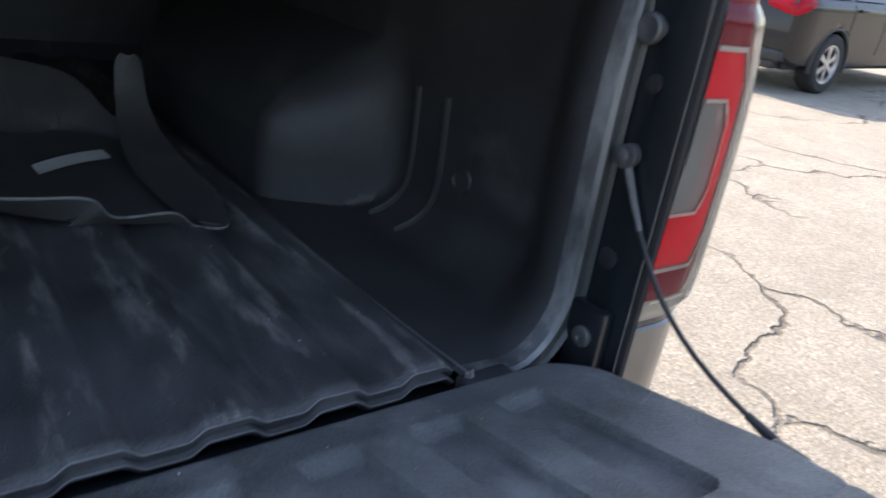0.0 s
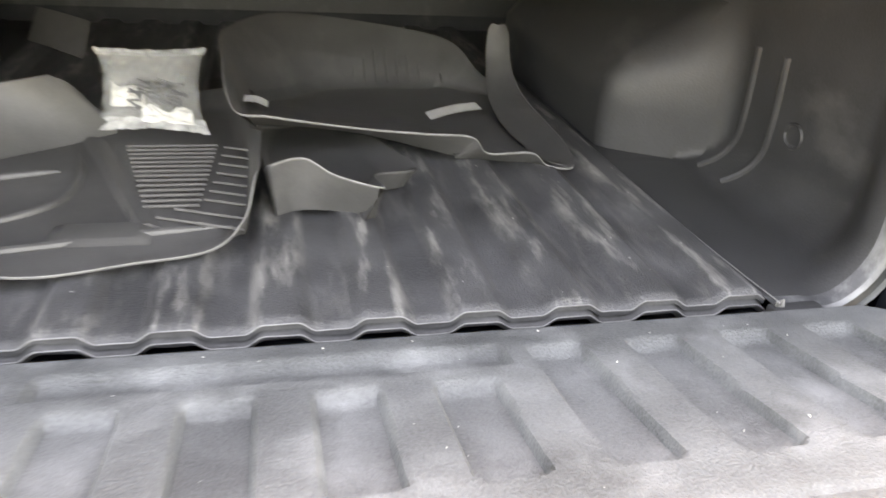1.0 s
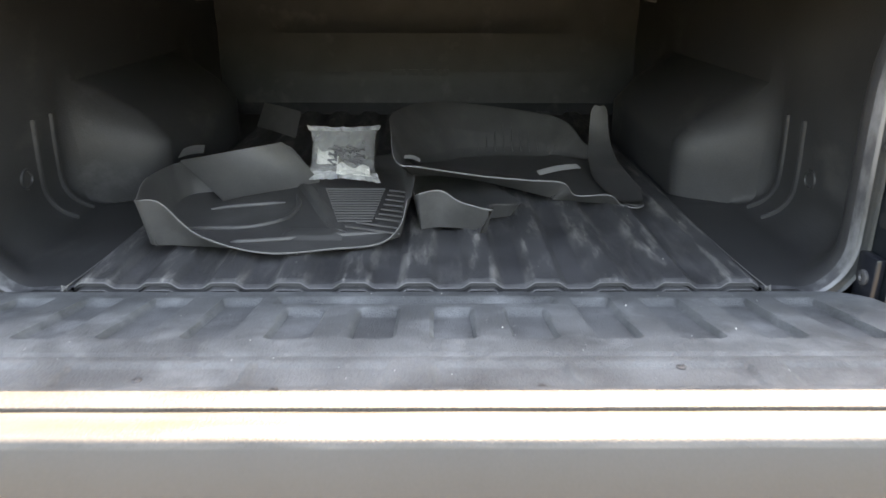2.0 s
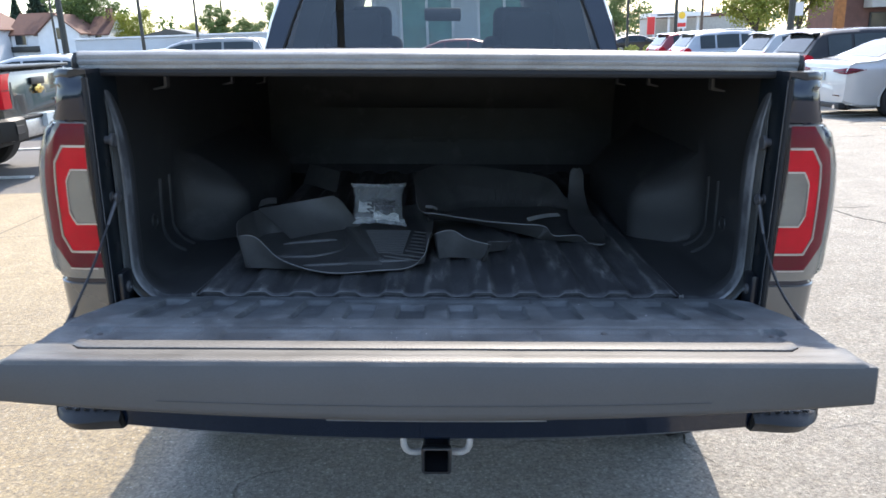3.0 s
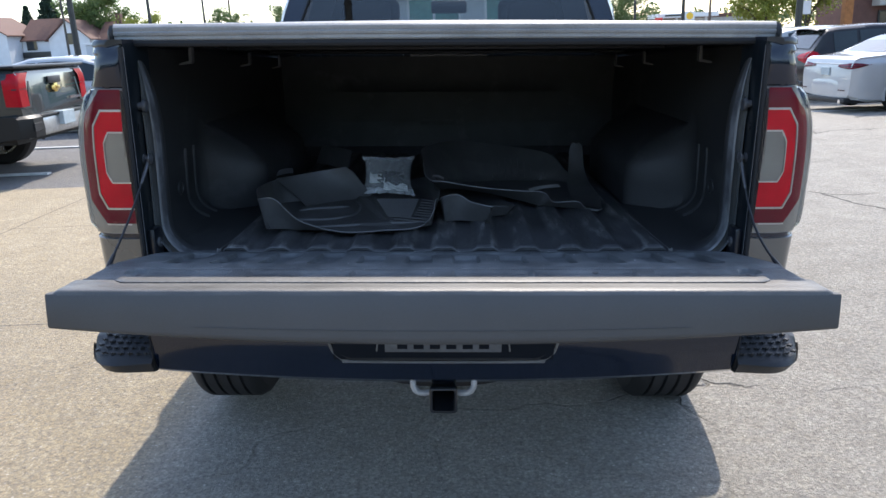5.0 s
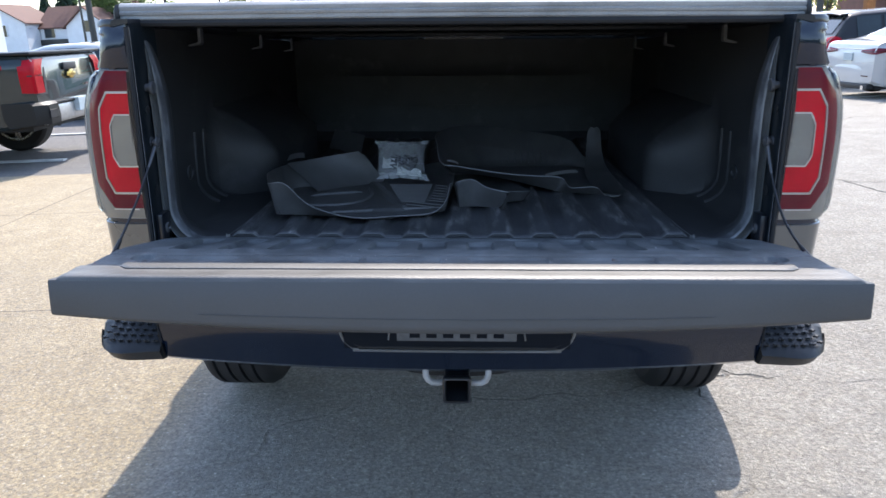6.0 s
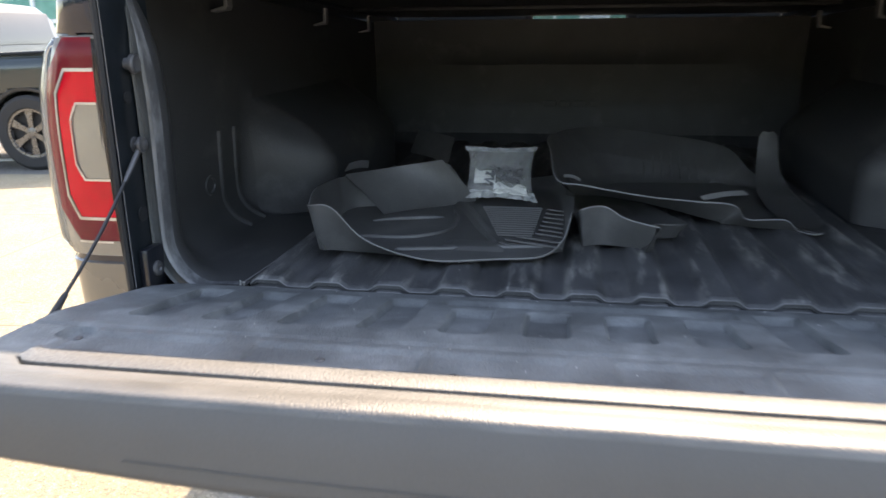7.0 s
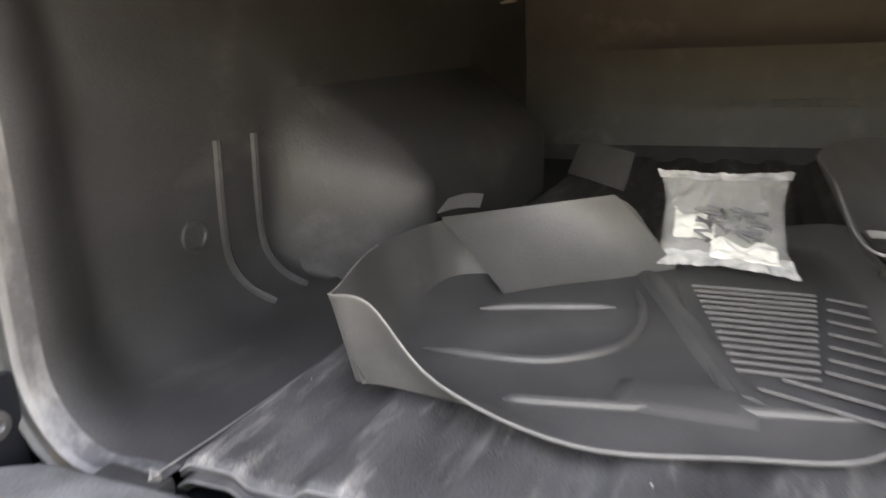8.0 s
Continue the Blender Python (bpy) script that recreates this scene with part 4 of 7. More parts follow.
        part("door_trim", bm, INTERIOR, cab)
    bm = bmesh.new()
    box(bm, -0.70, 0.70, 2.12, 3.45, 1.775, 1.82, 0.02)
    part("headliner", bm, INTERIOR, cab)
    bm = bmesh.new()
    box(bm, -0.13, 0.13, 3.66, 3.69, 1.64, 1.73, 0.015)
    part("cabin_mirror", bm, INTERIOR, cab)
    bm = bmesh.new()
    box(bm, -0.9, 0.9, 3.6, 4.1, 1.15, 1.30, 0.04)
    box(bm, -0.9, 0.9, 2.0, 3.9, 0.55, 0.62)
    part("dashboard", bm, INTERIOR, cab)


def glass_hw(z):
    return lerp_table([(1.30, 0.83), (1.42, 0.800), (1.60, 0.735), (1.75, 0.672), (1.79, 0.648), (1.812, 0.60)], z)


build_cab()


# ---- bed liner ----
PITCH, LIP, LIP_Y = 0.1172, 0.60, -0.003


def liner_floor_z(x, deep=0.017):
    """Ribs along the bed: flat crests with sloping sides, shallower at the lip."""
    u = (x / PITCH + 0.5) % 1.0 - 0.5
    k = smooth01((0.35 - abs(u)) / 0.19)
    return 0.900 - deep * (1 - k) if abs(x) < 5.35 * PITCH else 0.887


def wall_section():
    """Half section of the tub from the floor edge up the side: place, outward way."""
    pts = [(LIP + 0.02, 0.889)]
    r, cx, cz = 0.085, 0.757 - 0.085, 0.889 + 0.085
    for a in span(-90, 0, 9):
        pts.append((cx + r * math.cos(radians(a)), cz + r * math.sin(radians(a))))
    pts += [(0.7565, 1.03), (0.7555, 1.10), (0.754, 1.18), (0.7545, 1.24), (0.758, 1.28), (0.765, 1.315), (0.775, 1.35), (0.786, 1.385), (0.794, 1.415), (0.797, 1.442)]
    return pts


def build_liner():
    liner = thing("bed_liner", "black ribbed drop-in plastic bed liner, dusty and scuffed", "bed liner", LEAN)
    xs = []
    for i in range(-6, 7):
        for u in (-0.5, -0.42, -0.35, -0.327, -0.304, -0.28, -0.255, -0.23, -0.206, -0.183, -0.16, -0.08, 0.0, 0.08, 0.16, 0.183, 0.206, 0.23, 0.255, 0.28, 0.304, 0.327, 0.35, 0.42):
            x = (i + u) * PITCH
            if abs(x) <= LIP + 0.02:
                xs.append(x)
    xs = sorted(set([-LIP - 0.02] + xs + [LIP + 0.02]))
    ys = [LIP_Y + d for d in (0.0, 0.0005, 0.003, 0.008, 0.016, 0.03, 0.045, 0.06, 0.08)] + span(0.10, 1.80, 30)
    bm = bmesh.new()

    def top(y, x):
        drop = 0.006 * (1 - smooth01((y - LIP_Y) / 0.010)) ** 2 if y < LIP_Y + 0.01 else 0.0
        return (x, y + 0.0012 * noise.noise((x * 22, 3, 0)) * (1 if y < LIP_Y + 0.02 else 0), liner_floor_z(x, 0.0115) - drop)
    rows = sheet(bm, ys, xs, top)
    # turned-down double lip at the rear
    edge = [(v.co.x, v.co.y, v.co.z) for v in rows[0]]
    part("liner_floor", bm, LINER_FLOOR, liner, "dusty ribbed liner floor", angle=50)
    bm = bmesh.new()
    drops = ((0.0, 0.0), (-0.0005, -0.005), (0.004, -0.007), (0.003, -0.009), (-0.004, -0.011), (-0.004, -0.015), (0.004, -0.022))
    sheet(bm, drops, edge, lambda d, e: (e[0], e[1] + d[0], e[2] + d[1] + 0.0012 * noise.noise((e[0] * 30, d[1] * 60, 5))))
    part("turned_lip", bm, LIP_FACE, liner, "dark turned-down lip of the liner floor", angle=50)
    # pale edge lines of the lip: wear and painted highlight together
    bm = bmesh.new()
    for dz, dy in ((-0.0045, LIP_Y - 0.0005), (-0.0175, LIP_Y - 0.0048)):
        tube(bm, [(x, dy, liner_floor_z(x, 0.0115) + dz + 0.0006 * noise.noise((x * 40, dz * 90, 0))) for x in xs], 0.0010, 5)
    part("lip_edge", bm, LIP_EDGE, liner, "pale edge of the liner lip, wear and highlight in its colour")
    sec = wall_section()
    nrm = []
    for i, p in enumerate(sec):
        a, b = sec[max(i - 1, 0)], sec[min(i + 1, len(sec) - 1)]
        d = Vector((b[0] - a[0], b[1] - a[1])).normalized()
        nrm.append((d.y, -d.x))
    # from the flange's rim over the rounded roll into the plain wall: depth along the bed, how far out
    flare = [(-0.0262, 0.0400), (-0.0285, 0.0385), (-0.0270, 0.0365), (-0.0225, 0.0350), (-0.0220, 0.0310), (-0.0220, 0.0270), (-0.0225, 0.0235), (-0.0240, 0.0210), (-0.0228, 0.0188),
             (-0.0180, 0.0165), (-0.0100, 0.0130), (0.0, 0.0098), (0.012, 0.0068), (0.028, 0.0040), (0.045, 0.0020), (0.065, 0.0006), (0.085, 0.0)]
    plain = sorted(set(span(0.095, 0.16, 6) + span(0.18, 1.80, 54) + span(0.44, 0.62, 18)))
    for sgn in (-1, 1):
        bm = bmesh.new()

        def wall(st, i):
            y, out = st
            k = smooth01(i / 4.0)
            # the flange runs out towards the top of the side
            fade = 1.0 - 0.75 * smooth01((sec[i][1] - 1.26) / 0.15)
            if y < 0.085:
                out = out * fade
                y = -0.004 + (y + 0.004) * (0.4 + 0.6 * fade)
            x, z = sec[i][0] + nrm[i][0] * out * k, sec[i][1] + nrm[i][1] * out * k
            # behind the opening the side stands further out
            if i > 0:
                x += 0.074 * smooth01((y - 0.005) / 0.13)
            # wheel house
            h = smooth01((y - 0.445) / 0.16) * smooth01((1.46 - y) / 0.20) * smooth01((1.18 - z) / 0.13)
            if z > 0.8895:
                x = min(x, 0.831 - 0.200 * h)
            if i == 0:
                y = max(y, -0.02)
            return (sgn * x, y, z - RAKE * max(0.0, y) * smooth01((z - 1.2) / 0.2))
        ii = list(range(len(sec)))
        sheet(bm, flare[11:] + [(y, 0.0) for y in plain], ii, wall)
        part("liner_side", bm, LINER, liner, "smooth black liner side wall with a flared rear edge", angle=50)
        # roll and bead are paler than the flange to paint their highlights
        for name, rows, mat, tag in (("flared_edge", flare[1:8], FLANGE, "dark grey flared rear edge of the liner"), ("edge_roll", flare[7:10], EDGE_ROLL, "pale roll along the liner edge, its highlight put into the colour"),
                                     ("edge_roll", flare[9:12], EDGE, ""), ("edge_bead", flare[:2], BEAD, "")):
            bm = bmesh.new()
            sheet(bm, rows, ii, wall)
            part(name, bm, mat, liner, tag, angle=60)
        # moulded ribs and a ring on the side wall
        for y in (0.344, 0.424):
            bm = bmesh.new()
            tube(bm, spline([(sgn * 0.8285, y + 0.001, 1.125), (sgn * 0.8295, y, 1.09), (sgn * 0.8305, y - 0.002, 1.02), (sgn * 0.8295, y + 0.002, 0.962), (sgn * 0.812, y + 0.014, 0.922), (sgn * 0.78, y + 0.03, 0.897)], 5), 0.0068, 8)
            part("moulded_rib", bm, LINER, liner)
        bm = bmesh.new()
        tube(bm, [(sgn * 0.8305, 0.286 + 0.021 * math.cos(a), 1.010 + 0.019 * math.sin(a)) for a in span(0, 2 * math.pi, 24)], 0.0040, 6)
        part("moulded_ring", bm, LINER, liner)
        bm = bmesh.new()
        box(bm, sgn * 0.616, sgn * 0.690, -0.044, -0.012, 0.868, 0.8885, 0.006)
        part("lip_corner", bm, LINER, liner)
        # crease where the floor turns up, cut at the corner
        bm = bmesh.new()
        tube(bm, [(sgn * 0.627, -0.020, 0.8935), (sgn * 0.627, 0.05, 0.8895), (sgn * 0.624, 0.12, 0.8892), (sgn * 0.621, 0.23, 0.8890)], 0.0009, 5)
        tube(bm, [(sgn * (0.625 + 0.004 * math.sin(k)), -0.026 + 0.003 * math.cos(2 * k), 0.893 + 0.006 * math.sin(1.7 * k)) for k in range(8)], 0.0028, 5)
        part("corner_cut", bm, MAT_EDGE, liner)
    bm = bmesh.new()
    sheet(bm, span(-0.834, 0.834, 40), [0.88, 0.90, 0.93, 1.0, 1.045, 1.05, 1.055, 1.12, 1.20, 1.205, 1.21, 1.30, 1.376],
          lambda x, z: (x, 1.80 - 0.04 * (1 - smooth01((z - 0.88) / 0.06)) + (0.003 if 1.045 < z < 1.206 and abs(x) < 0.55 else 0), z))
    front = part("liner_front", bm, LINER, liner, "black liner front wall")
    for x0, x1 in ((-0.14, -0.09), (-0.075, -0.035), (-0.02, 0.03), (0.045, 0.085)):
        bm = bmesh.new()
        box(bm, x0, x1, 1.797, 1.803, 1.040, 1.062, 0.001, 1)
        part("embossed_bar", bm, LINER, front)
    return liner


build_liner()


# ---- folding cover over the bed ----
def build_cover():
    cover = thing("tonneau_cover", "black vinyl folding cover closed over the bed with weathered rails", "tonneau cover", LEAN @ pose(0, -0.02, 1.47, -2.29) @ pose(0, 0.02, -1.47))
    bm = bmesh.new()
    rings = []
    for x in span(-0.855, 0.855, 30):
        e = smooth01((0.855 - abs(x)) / 0.03)
        crown = 0.012 * (1 - (x / 0.855) ** 2)
        rings.append([Vector((x, y, z)) for y, z in ((0.0, 1.462), (-0.010, 1.478), (0.0, 1.490 + crown * 0.6 - 0.006 * (1 - e)), (0.05, 1.496 + crown), (0.6, 1.497 + crown), (0.62, 1.490 + crown), (0.64, 1.497 + crown), (1.2, 1.497 + crown), (1.22, 1.490 + crown), (1.24, 1.497 + crown), (1.84, 1.496 + crown), (1.86, 1.48), (1.84, 1.462))])
    loft(bm, rings)
    part("vinyl_panel", bm, COVER, cover, "black vinyl top")
    bm = bmesh.new()
    rings = []
    for x in span(-0.852, 0.852, 40):
        bow = 0.004 * (1 - (x / 0.85) ** 2)
        rings.append([Vector((x, y, z + bow)) for y, z in ((0.03, 1.454), (-0.018, 1.454), (-0.022, 1.458), (-0.022, 1.466), (-0.026, 1.468), (-0.028, 1.474), (-0.024, 1.478), (-0.026, 1.481), (-0.026, 1.488), (-0.020, 1.494), (-0.004, 1.498), (0.03, 1.498))])
    loft(bm, rings)
    part("rear_rail", bm, COVER_RAIL, cover, "weathered grey rear rail")
    bm = bmesh.new()
    tube(bm, [(-0.845, -0.016, 1.449), (0.845, -0.016, 1.449)], 0.009, 8)
    part("rear_seal", bm, RUBBER, cover)
    for sgn in (-1, 1):
        bm = bmesh.new()
        loft(bm, [[Vector((sgn * x, yc + (y - yc) * f, zc + (z - zc) * f - dz)) for y, z in ((0.03, 1.452), (-0.020, 1.452), (-0.027, 1.462), (-0.029, 1.474), (-0.027, 1.486), (-0.020, 1.494), (0.03, 1.496))] for yc, zc in ((0.02, 1.470),) for x, f, dz in ((0.848, 1.02, 0.0), (0.858, 1.02, 0.001), (0.866, 0.80, 0.005), (0.868, 0.55, 0.007))])
        part("corner_cap", bm, BLACKTRIM, cover)
        bm = bmesh.new()
        box(bm, sgn * 0.772, sgn * 0.828, 0.03, 1.84, 1.450, 1.4625, 0.003)
        part("side_rail", bm, BLACKTRIM, cover)
    for y in (0.60, 1.20):
        bm = bmesh.new()
        box(bm, -0.745, 0.745, y, y + 0.05, 1.448, 1.461, 0.004)
        part("cross_bow", bm, BLACKTRIM, cover)
    # clamps that grip the bed rails
    bm = bmesh.new()
    box(bm, -0.0045, 0.0045, -0.014, 0.014, -0.055, 0.0, 0.0015, 1)
    loft(bm, [[Vector((x, y, z)) for x, z in ((-0.0045, -0.052), (-0.001, -0.061), (0.034, -0.066), (0.036, -0.062), (0.004, -0.054), (0.0045, -0.050))] for y in (-0.014, 0.014)])
    me = link_mesh("clamp", bm, ZINC)
    for x, y, z in ((-0.783, 0.36, 1.464), (-0.780, 1.026, 1.463), (-0.765, 1.48, 1.457)):
        shared("clamp", me, cover, Matrix.Translation((x, y, z)) @ Matrix.Rotation(radians(180), 4, "Z"))
        shared("clamp", me, cover, Matrix.Translation((-x, y, z)))


build_cover()


# ---- floor mats and what lies on them ----
def tray_mat(name, label, rim, floor_z, insets, worn):
    """A moulded floor mat: a rim line, a wall down to the tray and the tray itself. rim: x, y, z; insets: how far the
    tray lies inside the rim; worn: first and last rim point of the paler edge tube.
    """
    mat_ob = thing(name, label, "floor mat", LEAN, "rubber floor mats")
    fz = floor_z if callable(floor_z) else (lambda x, y: floor_z)
    pts = spline(rim, 6, True)
    ins = spline([(v, 0, 0) for v in insets], 6, True)
    n = len(pts)
    c = sum(pts, Vector()) / n
    rings = [[], [], [], [], []]
    for i, p in enumerate(pts):
        d = (pts[(i + 1) % n] - pts[i - 1])
        out = Vector((d.y, -d.x, 0)).normalized()
        if out.dot(p - c) < 0:
            out = -out
        q = p - out * max(0.012, ins[i].x)
        low = Vector((q.x, q.y, min(p.z - 0.001, fz(q.x, q.y) + 0.003 * noise.noise((q.x * 5, q.y * 5, 2)))))
        rings[0].append(p - Vector((0, 0, 0.0025)) + out * 0.0006)
        rings[1].append(p)
        rings[2].append(p - out * 0.0016 - Vector((0, 0, 0.0004)))
        rings[3].append(p.lerp(low, 0.75) - Vector((0, 0, 0.05 * max(0, p.z - low.z))))
        rings[4].append(low)
    bm = bmesh.new()
    inner = []
    for s in (0.93, 0.78, 0.6, 0.4, 0.2, 0.05):
        ring = []
        for q in rings[4]:
            w = Vector((c.x, c.y, fz(c.x, c.y))).lerp(q, s)
            ring.append(Vector((w.x, w.y, min(w.z, fz(w.x, w.y)) + 0.002 * noise.noise((w.x * 7, w.y * 7, 5)))))
        inner.append(ring)
    bm.faces.new(loft(bm, rings + inner, caps=False)[-1])
    # outside of the wall
    skirt = [[p - Vector((0, 0, 0.0025)) for p in pts], [Vector((q.x, q.y, q.z - 0.006)).lerp(p, 0.12) for p, q in zip(pts, rings[4])], [q - Vector((0, 0, 0.006)) for q in rings[4]]]
    loft(bm, skirt, caps=False)
    part("tray", bm, MAT_RUBBER, mat_ob, angle=60)
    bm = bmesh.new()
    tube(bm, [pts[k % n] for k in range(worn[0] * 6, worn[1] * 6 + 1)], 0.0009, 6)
    part("rim_edge", bm, MAT_EDGE, mat_ob, "pale rim")
    return mat_ob


mat_a = tray_mat("floor_mat", "grey-black moulded rubber floor mat with ribbed heel pads",
                 [(-0.551, 0.152, 1.003), (-0.500, 0.136, 1.004), (-0.425, 0.115, 0.945), (-0.30, 0.102, 0.914), (-0.17, 0.127, 0.913), (-0.080, 0.152, 0.915), (-0.040, 0.190, 0.940), (-0.026, 0.215, 0.985), (-0.02, 0.33, 0.965),
                  (-0.02, 0.55, 0.96), (-0.04, 0.74, 0.962), (-0.13, 0.80, 0.942), (-0.250, 0.735, 0.930), (-0.296, 0.655, 0.945), (-0.350, 0.604, 1.018), (-0.460, 0.560, 1.006), (-0.582, 0.520, 0.992), (-0.606, 0.36, 0.995), (-0.562, 0.182, 1.000)], 0.912,
                 [0.02, 0.03, 0.04, 0.035, 0.035, 0.03, 0.02, 0.015, 0.02, 0.03, 0.04, 0.04, 0.02, 0.015, 0.015, 0.015, 0.02, 0.04, 0.04], (-2, 8))
tray_mat("floor_mat", "grey-black moulded rubber floor mat lying under another mat",
                 [(-0.01, 0.272, 0.980), (0.04, 0.278, 0.989), (0.085, 0.262, 0.968), (0.150, 0.237, 0.958), (0.150, 0.335, 0.940), (0.226, 0.383, 0.930), (0.20, 0.52, 0.918), (0.13, 0.70, 0.918), (-0.02, 0.66, 0.925), (-0.015, 0.40, 0.935)], 0.905,
                 [0.012, 0.02, 0.03, 0.03, 0.02, 0.02, 0.05, 0.05, 0.03, 0.012], (0, 3))
mat_b = tray_mat("floor_mat", "grey-black moulded rubber floor mat with a raised side flap",
                 [(-0.060, 0.448, 1.010), (0.00, 0.436, 1.000), (0.137, 0.457, 0.974), (0.25, 0.445, 0.967), (0.330, 0.440, 0.962), (0.367, 0.458, 0.926), (0.443, 0.447, 0.930), (0.481, 0.458, 0.901), (0.530, 0.456, 0.902), (0.548, 0.634, 0.908), (0.545, 0.80, 0.914), (0.528, 0.90, 0.920),
                  (0.480, 0.965, 0.945), (0.42, 1.06, 1.000), (0.22, 1.10, 1.030), (0.02, 1.04, 1.055), (-0.085, 0.80, 1.062), (-0.080, 0.60, 1.050)],
                 lambda x, y: 0.904 + 0.066 * smooth01((0.42 - x) / 0.46) * smooth01((0.95 - y) / 0.42),
                 [0.05, 0.07, 0.07, 0.07, 0.06, 0.04, 0.04, 0.02, 0.012, 0.012, 0.012, 0.02, 0.03, 0.10, 0.12, 0.12, 0.08, 0.04], (-1, 8))


def side_flap():
    """The mat's flat tongue: it runs back from the front corner and bends upright."""
    rows = [(0.465, 0.529, 0.459, 0.9075), (0.452, 0.542, 0.55, 0.9095), (0.450, 0.5475, 0.66, 0.911), (0.462, 0.5465, 0.78, 0.918), (0.476, 0.544, 0.87, 0.940), (0.486, 0.542, 0.92, 0.978),
            (0.491, 0.5415, 0.942, 1.020), (0.496, 0.538, 0.950, 1.040), (0.505, 0.529, 0.954, 1.051)]
    mid = spline([(r[0], r[1], 0) for r in rows], 4), spline([(0, r[2], r[3]) for r in rows], 4)
    bm = bmesh.new()

    def skin(k, u, lift):
        e, p = mid[0][k], mid[1][k]
        return (e.x + (e.y - e.x) * u, p.y + 0.006 * (2 * u - 1) ** 2, p.z + lift + 0.004 * (2 * u - 1) ** 2)
    n = len(mid[0])
    for lift in (0.0, 0.0035):
        sheet(bm, list(range(n)), span(0, 1, 8), lambda k, u: skin(k, u, lift))
    part("side_flap", bm, MAT_RUBBER, mat_b, "flat upright tongue of the mat")
    bm = bmesh.new()
    tube(bm, [skin(k, 1.0, 0.003) for k in range(n)] + [skin(n - 1, u, 0.003) for u in (0.75, 0.5, 0.25)] + [skin(k, 0.0, 0.003) for k in range(n - 1, n - 14, -1)], 0.0011, 6)
    part("flap_edge", bm, MAT_RIB, mat_b)


side_flap()


def mat_details():
    bm = bmesh.new()
    box(bm, -0.5, 0.5, -0.0016, 0.0016, -0.001, 0.0030, 0.0008, 1)
    me = link_mesh("rib", bm, MAT_RIB)
    for k in range(14):
        t = k / 13
        shared("rib", me, mat_a, Matrix.Translation((-0.143 - 0.024 * t, 0.285 + 0.255 * t, 0.917)) @ Matrix.Diagonal((0.075 + 0.072 * t, 1, 1, 1)))
    for k, (x0, y0) in enumerate(((-0.159, 0.248), (-0.138, 0.275), (-0.099, 0.305), (-0.094, 0.337), (-0.091, 0.372), (-0.088, 0.41), (-0.086, 0.45), (-0.084, 0.49), (-0.082, 0.53))):
        a, b = Vector((x0, y0, 0.917)), Vector((-0.042, y0 - 0.42 * (-0.042 - x0), 0.917))
        d = b - a
        shared("rib", me, mat_a, Matrix.Translation((a + b) / 2) @ Matrix.Rotation(math.atan2(d.y, d.x), 4, "Z") @ Matrix.Diagonal((d.length, 1, 1, 1)))
    z = 0.9155
    for line, r in (([(-0.50, 0.250), (-0.43, 0.250), (-0.361, 0.259), (-0.305, 0.306), (-0.288, 0.36), (-0.288, 0.43), (-0.31, 0.52)], 0.0062),
                    ([(-0.482, 0.387), (-0.43, 0.408), (-0.37, 0.425), (-0.322, 0.440)], 0.0065), ([(-0.38, 0.163), (-0.354, 0.167), (-0.273, 0.182), (-0.179, 0.204), (-0.058, 0.222)], 0.0062), ([(-0.262, 0.56), (-0.23, 0.40), (-0.195, 0.25)], 0.0040)):
        bm = bmesh.new()
        pts = spline([(x, y, z - 0.002) for x, y in line], 8)
        tube(bm, pts, r, 8, [r * (0.25 + 0.75 * smooth01(min(i, len(pts) - 1 - i) / 6)) for i in range(len(pts))])
        part("moulded_ridge", bm, MAT_RUBBER, mat_a)
    # raised heel block at the front of the mat and the step that runs back from it
    bm = bmesh.new()
    loft(bm, [[Vector((-0.222 + sx * a, 0.208 + dy, zz)) for sx in (-1, 1) for dy in ((-0.024 * a / 0.05, 0.024 * a / 0.05) if sx < 0 else (0.024 * a / 0.05, -0.024 * a / 0.05))] for a, zz in ((0.064, 0.912), (0.058, 0.9155), (0.048, 0.9195), (0.043, 0.920))])
    part("heel_block", bm, MAT_RUBBER, mat_a, angle=60)
    bm = bmesh.new()
    loft(bm, [[Vector((x + d, y, z0)) for d, z0 in ((-0.010, 0.911), (0.0, 0.9195), (0.012, 0.9195), (0.030, 0.911))] for x, y in ((-0.176, 0.225), (-0.215, 0.33), (-0.262, 0.46), (-0.308, 0.585))])
    part("moulded_step", bm, MAT_RUBBER, mat_a, angle=30)
    # flat leaning panel at the back of the mat
    bm = bmesh.new()
    tl, tr, bl, br = Vector((-0.584, 0.514, 0.997)), Vector((-0.351, 0.587, 1.0255)), Vector((-0.471, 0.452, 0.915)), Vector((-0.268, 0.628, 0.915))
    for lift in (0.0, -0.004):
        sheet(bm, span(0, 1, 8), span(0, 1, 8), lambda u, v: tl.lerp(tr, u).lerp(bl.lerp(br, u), v) + Vector((0, 0, lift + 0.004 * math.sin(math.pi * v))))
    part("leaning_panel", bm, MAT_RUBBER, mat_a)
    # upright flutes of the back panel
    bm = bmesh.new()
    tube(bm, [(0, 0, 0), (0, 0.10, 0.09)], 0.0022, 5)
    fl = link_mesh("flute", bm, MAT_RUBBER)
    for k in range(14):
        x = 0.06 + 0.026 * k
        shared("flute", fl, mat_b, Matrix.Translation((x, 0.985, 0.914)))


mat_details()


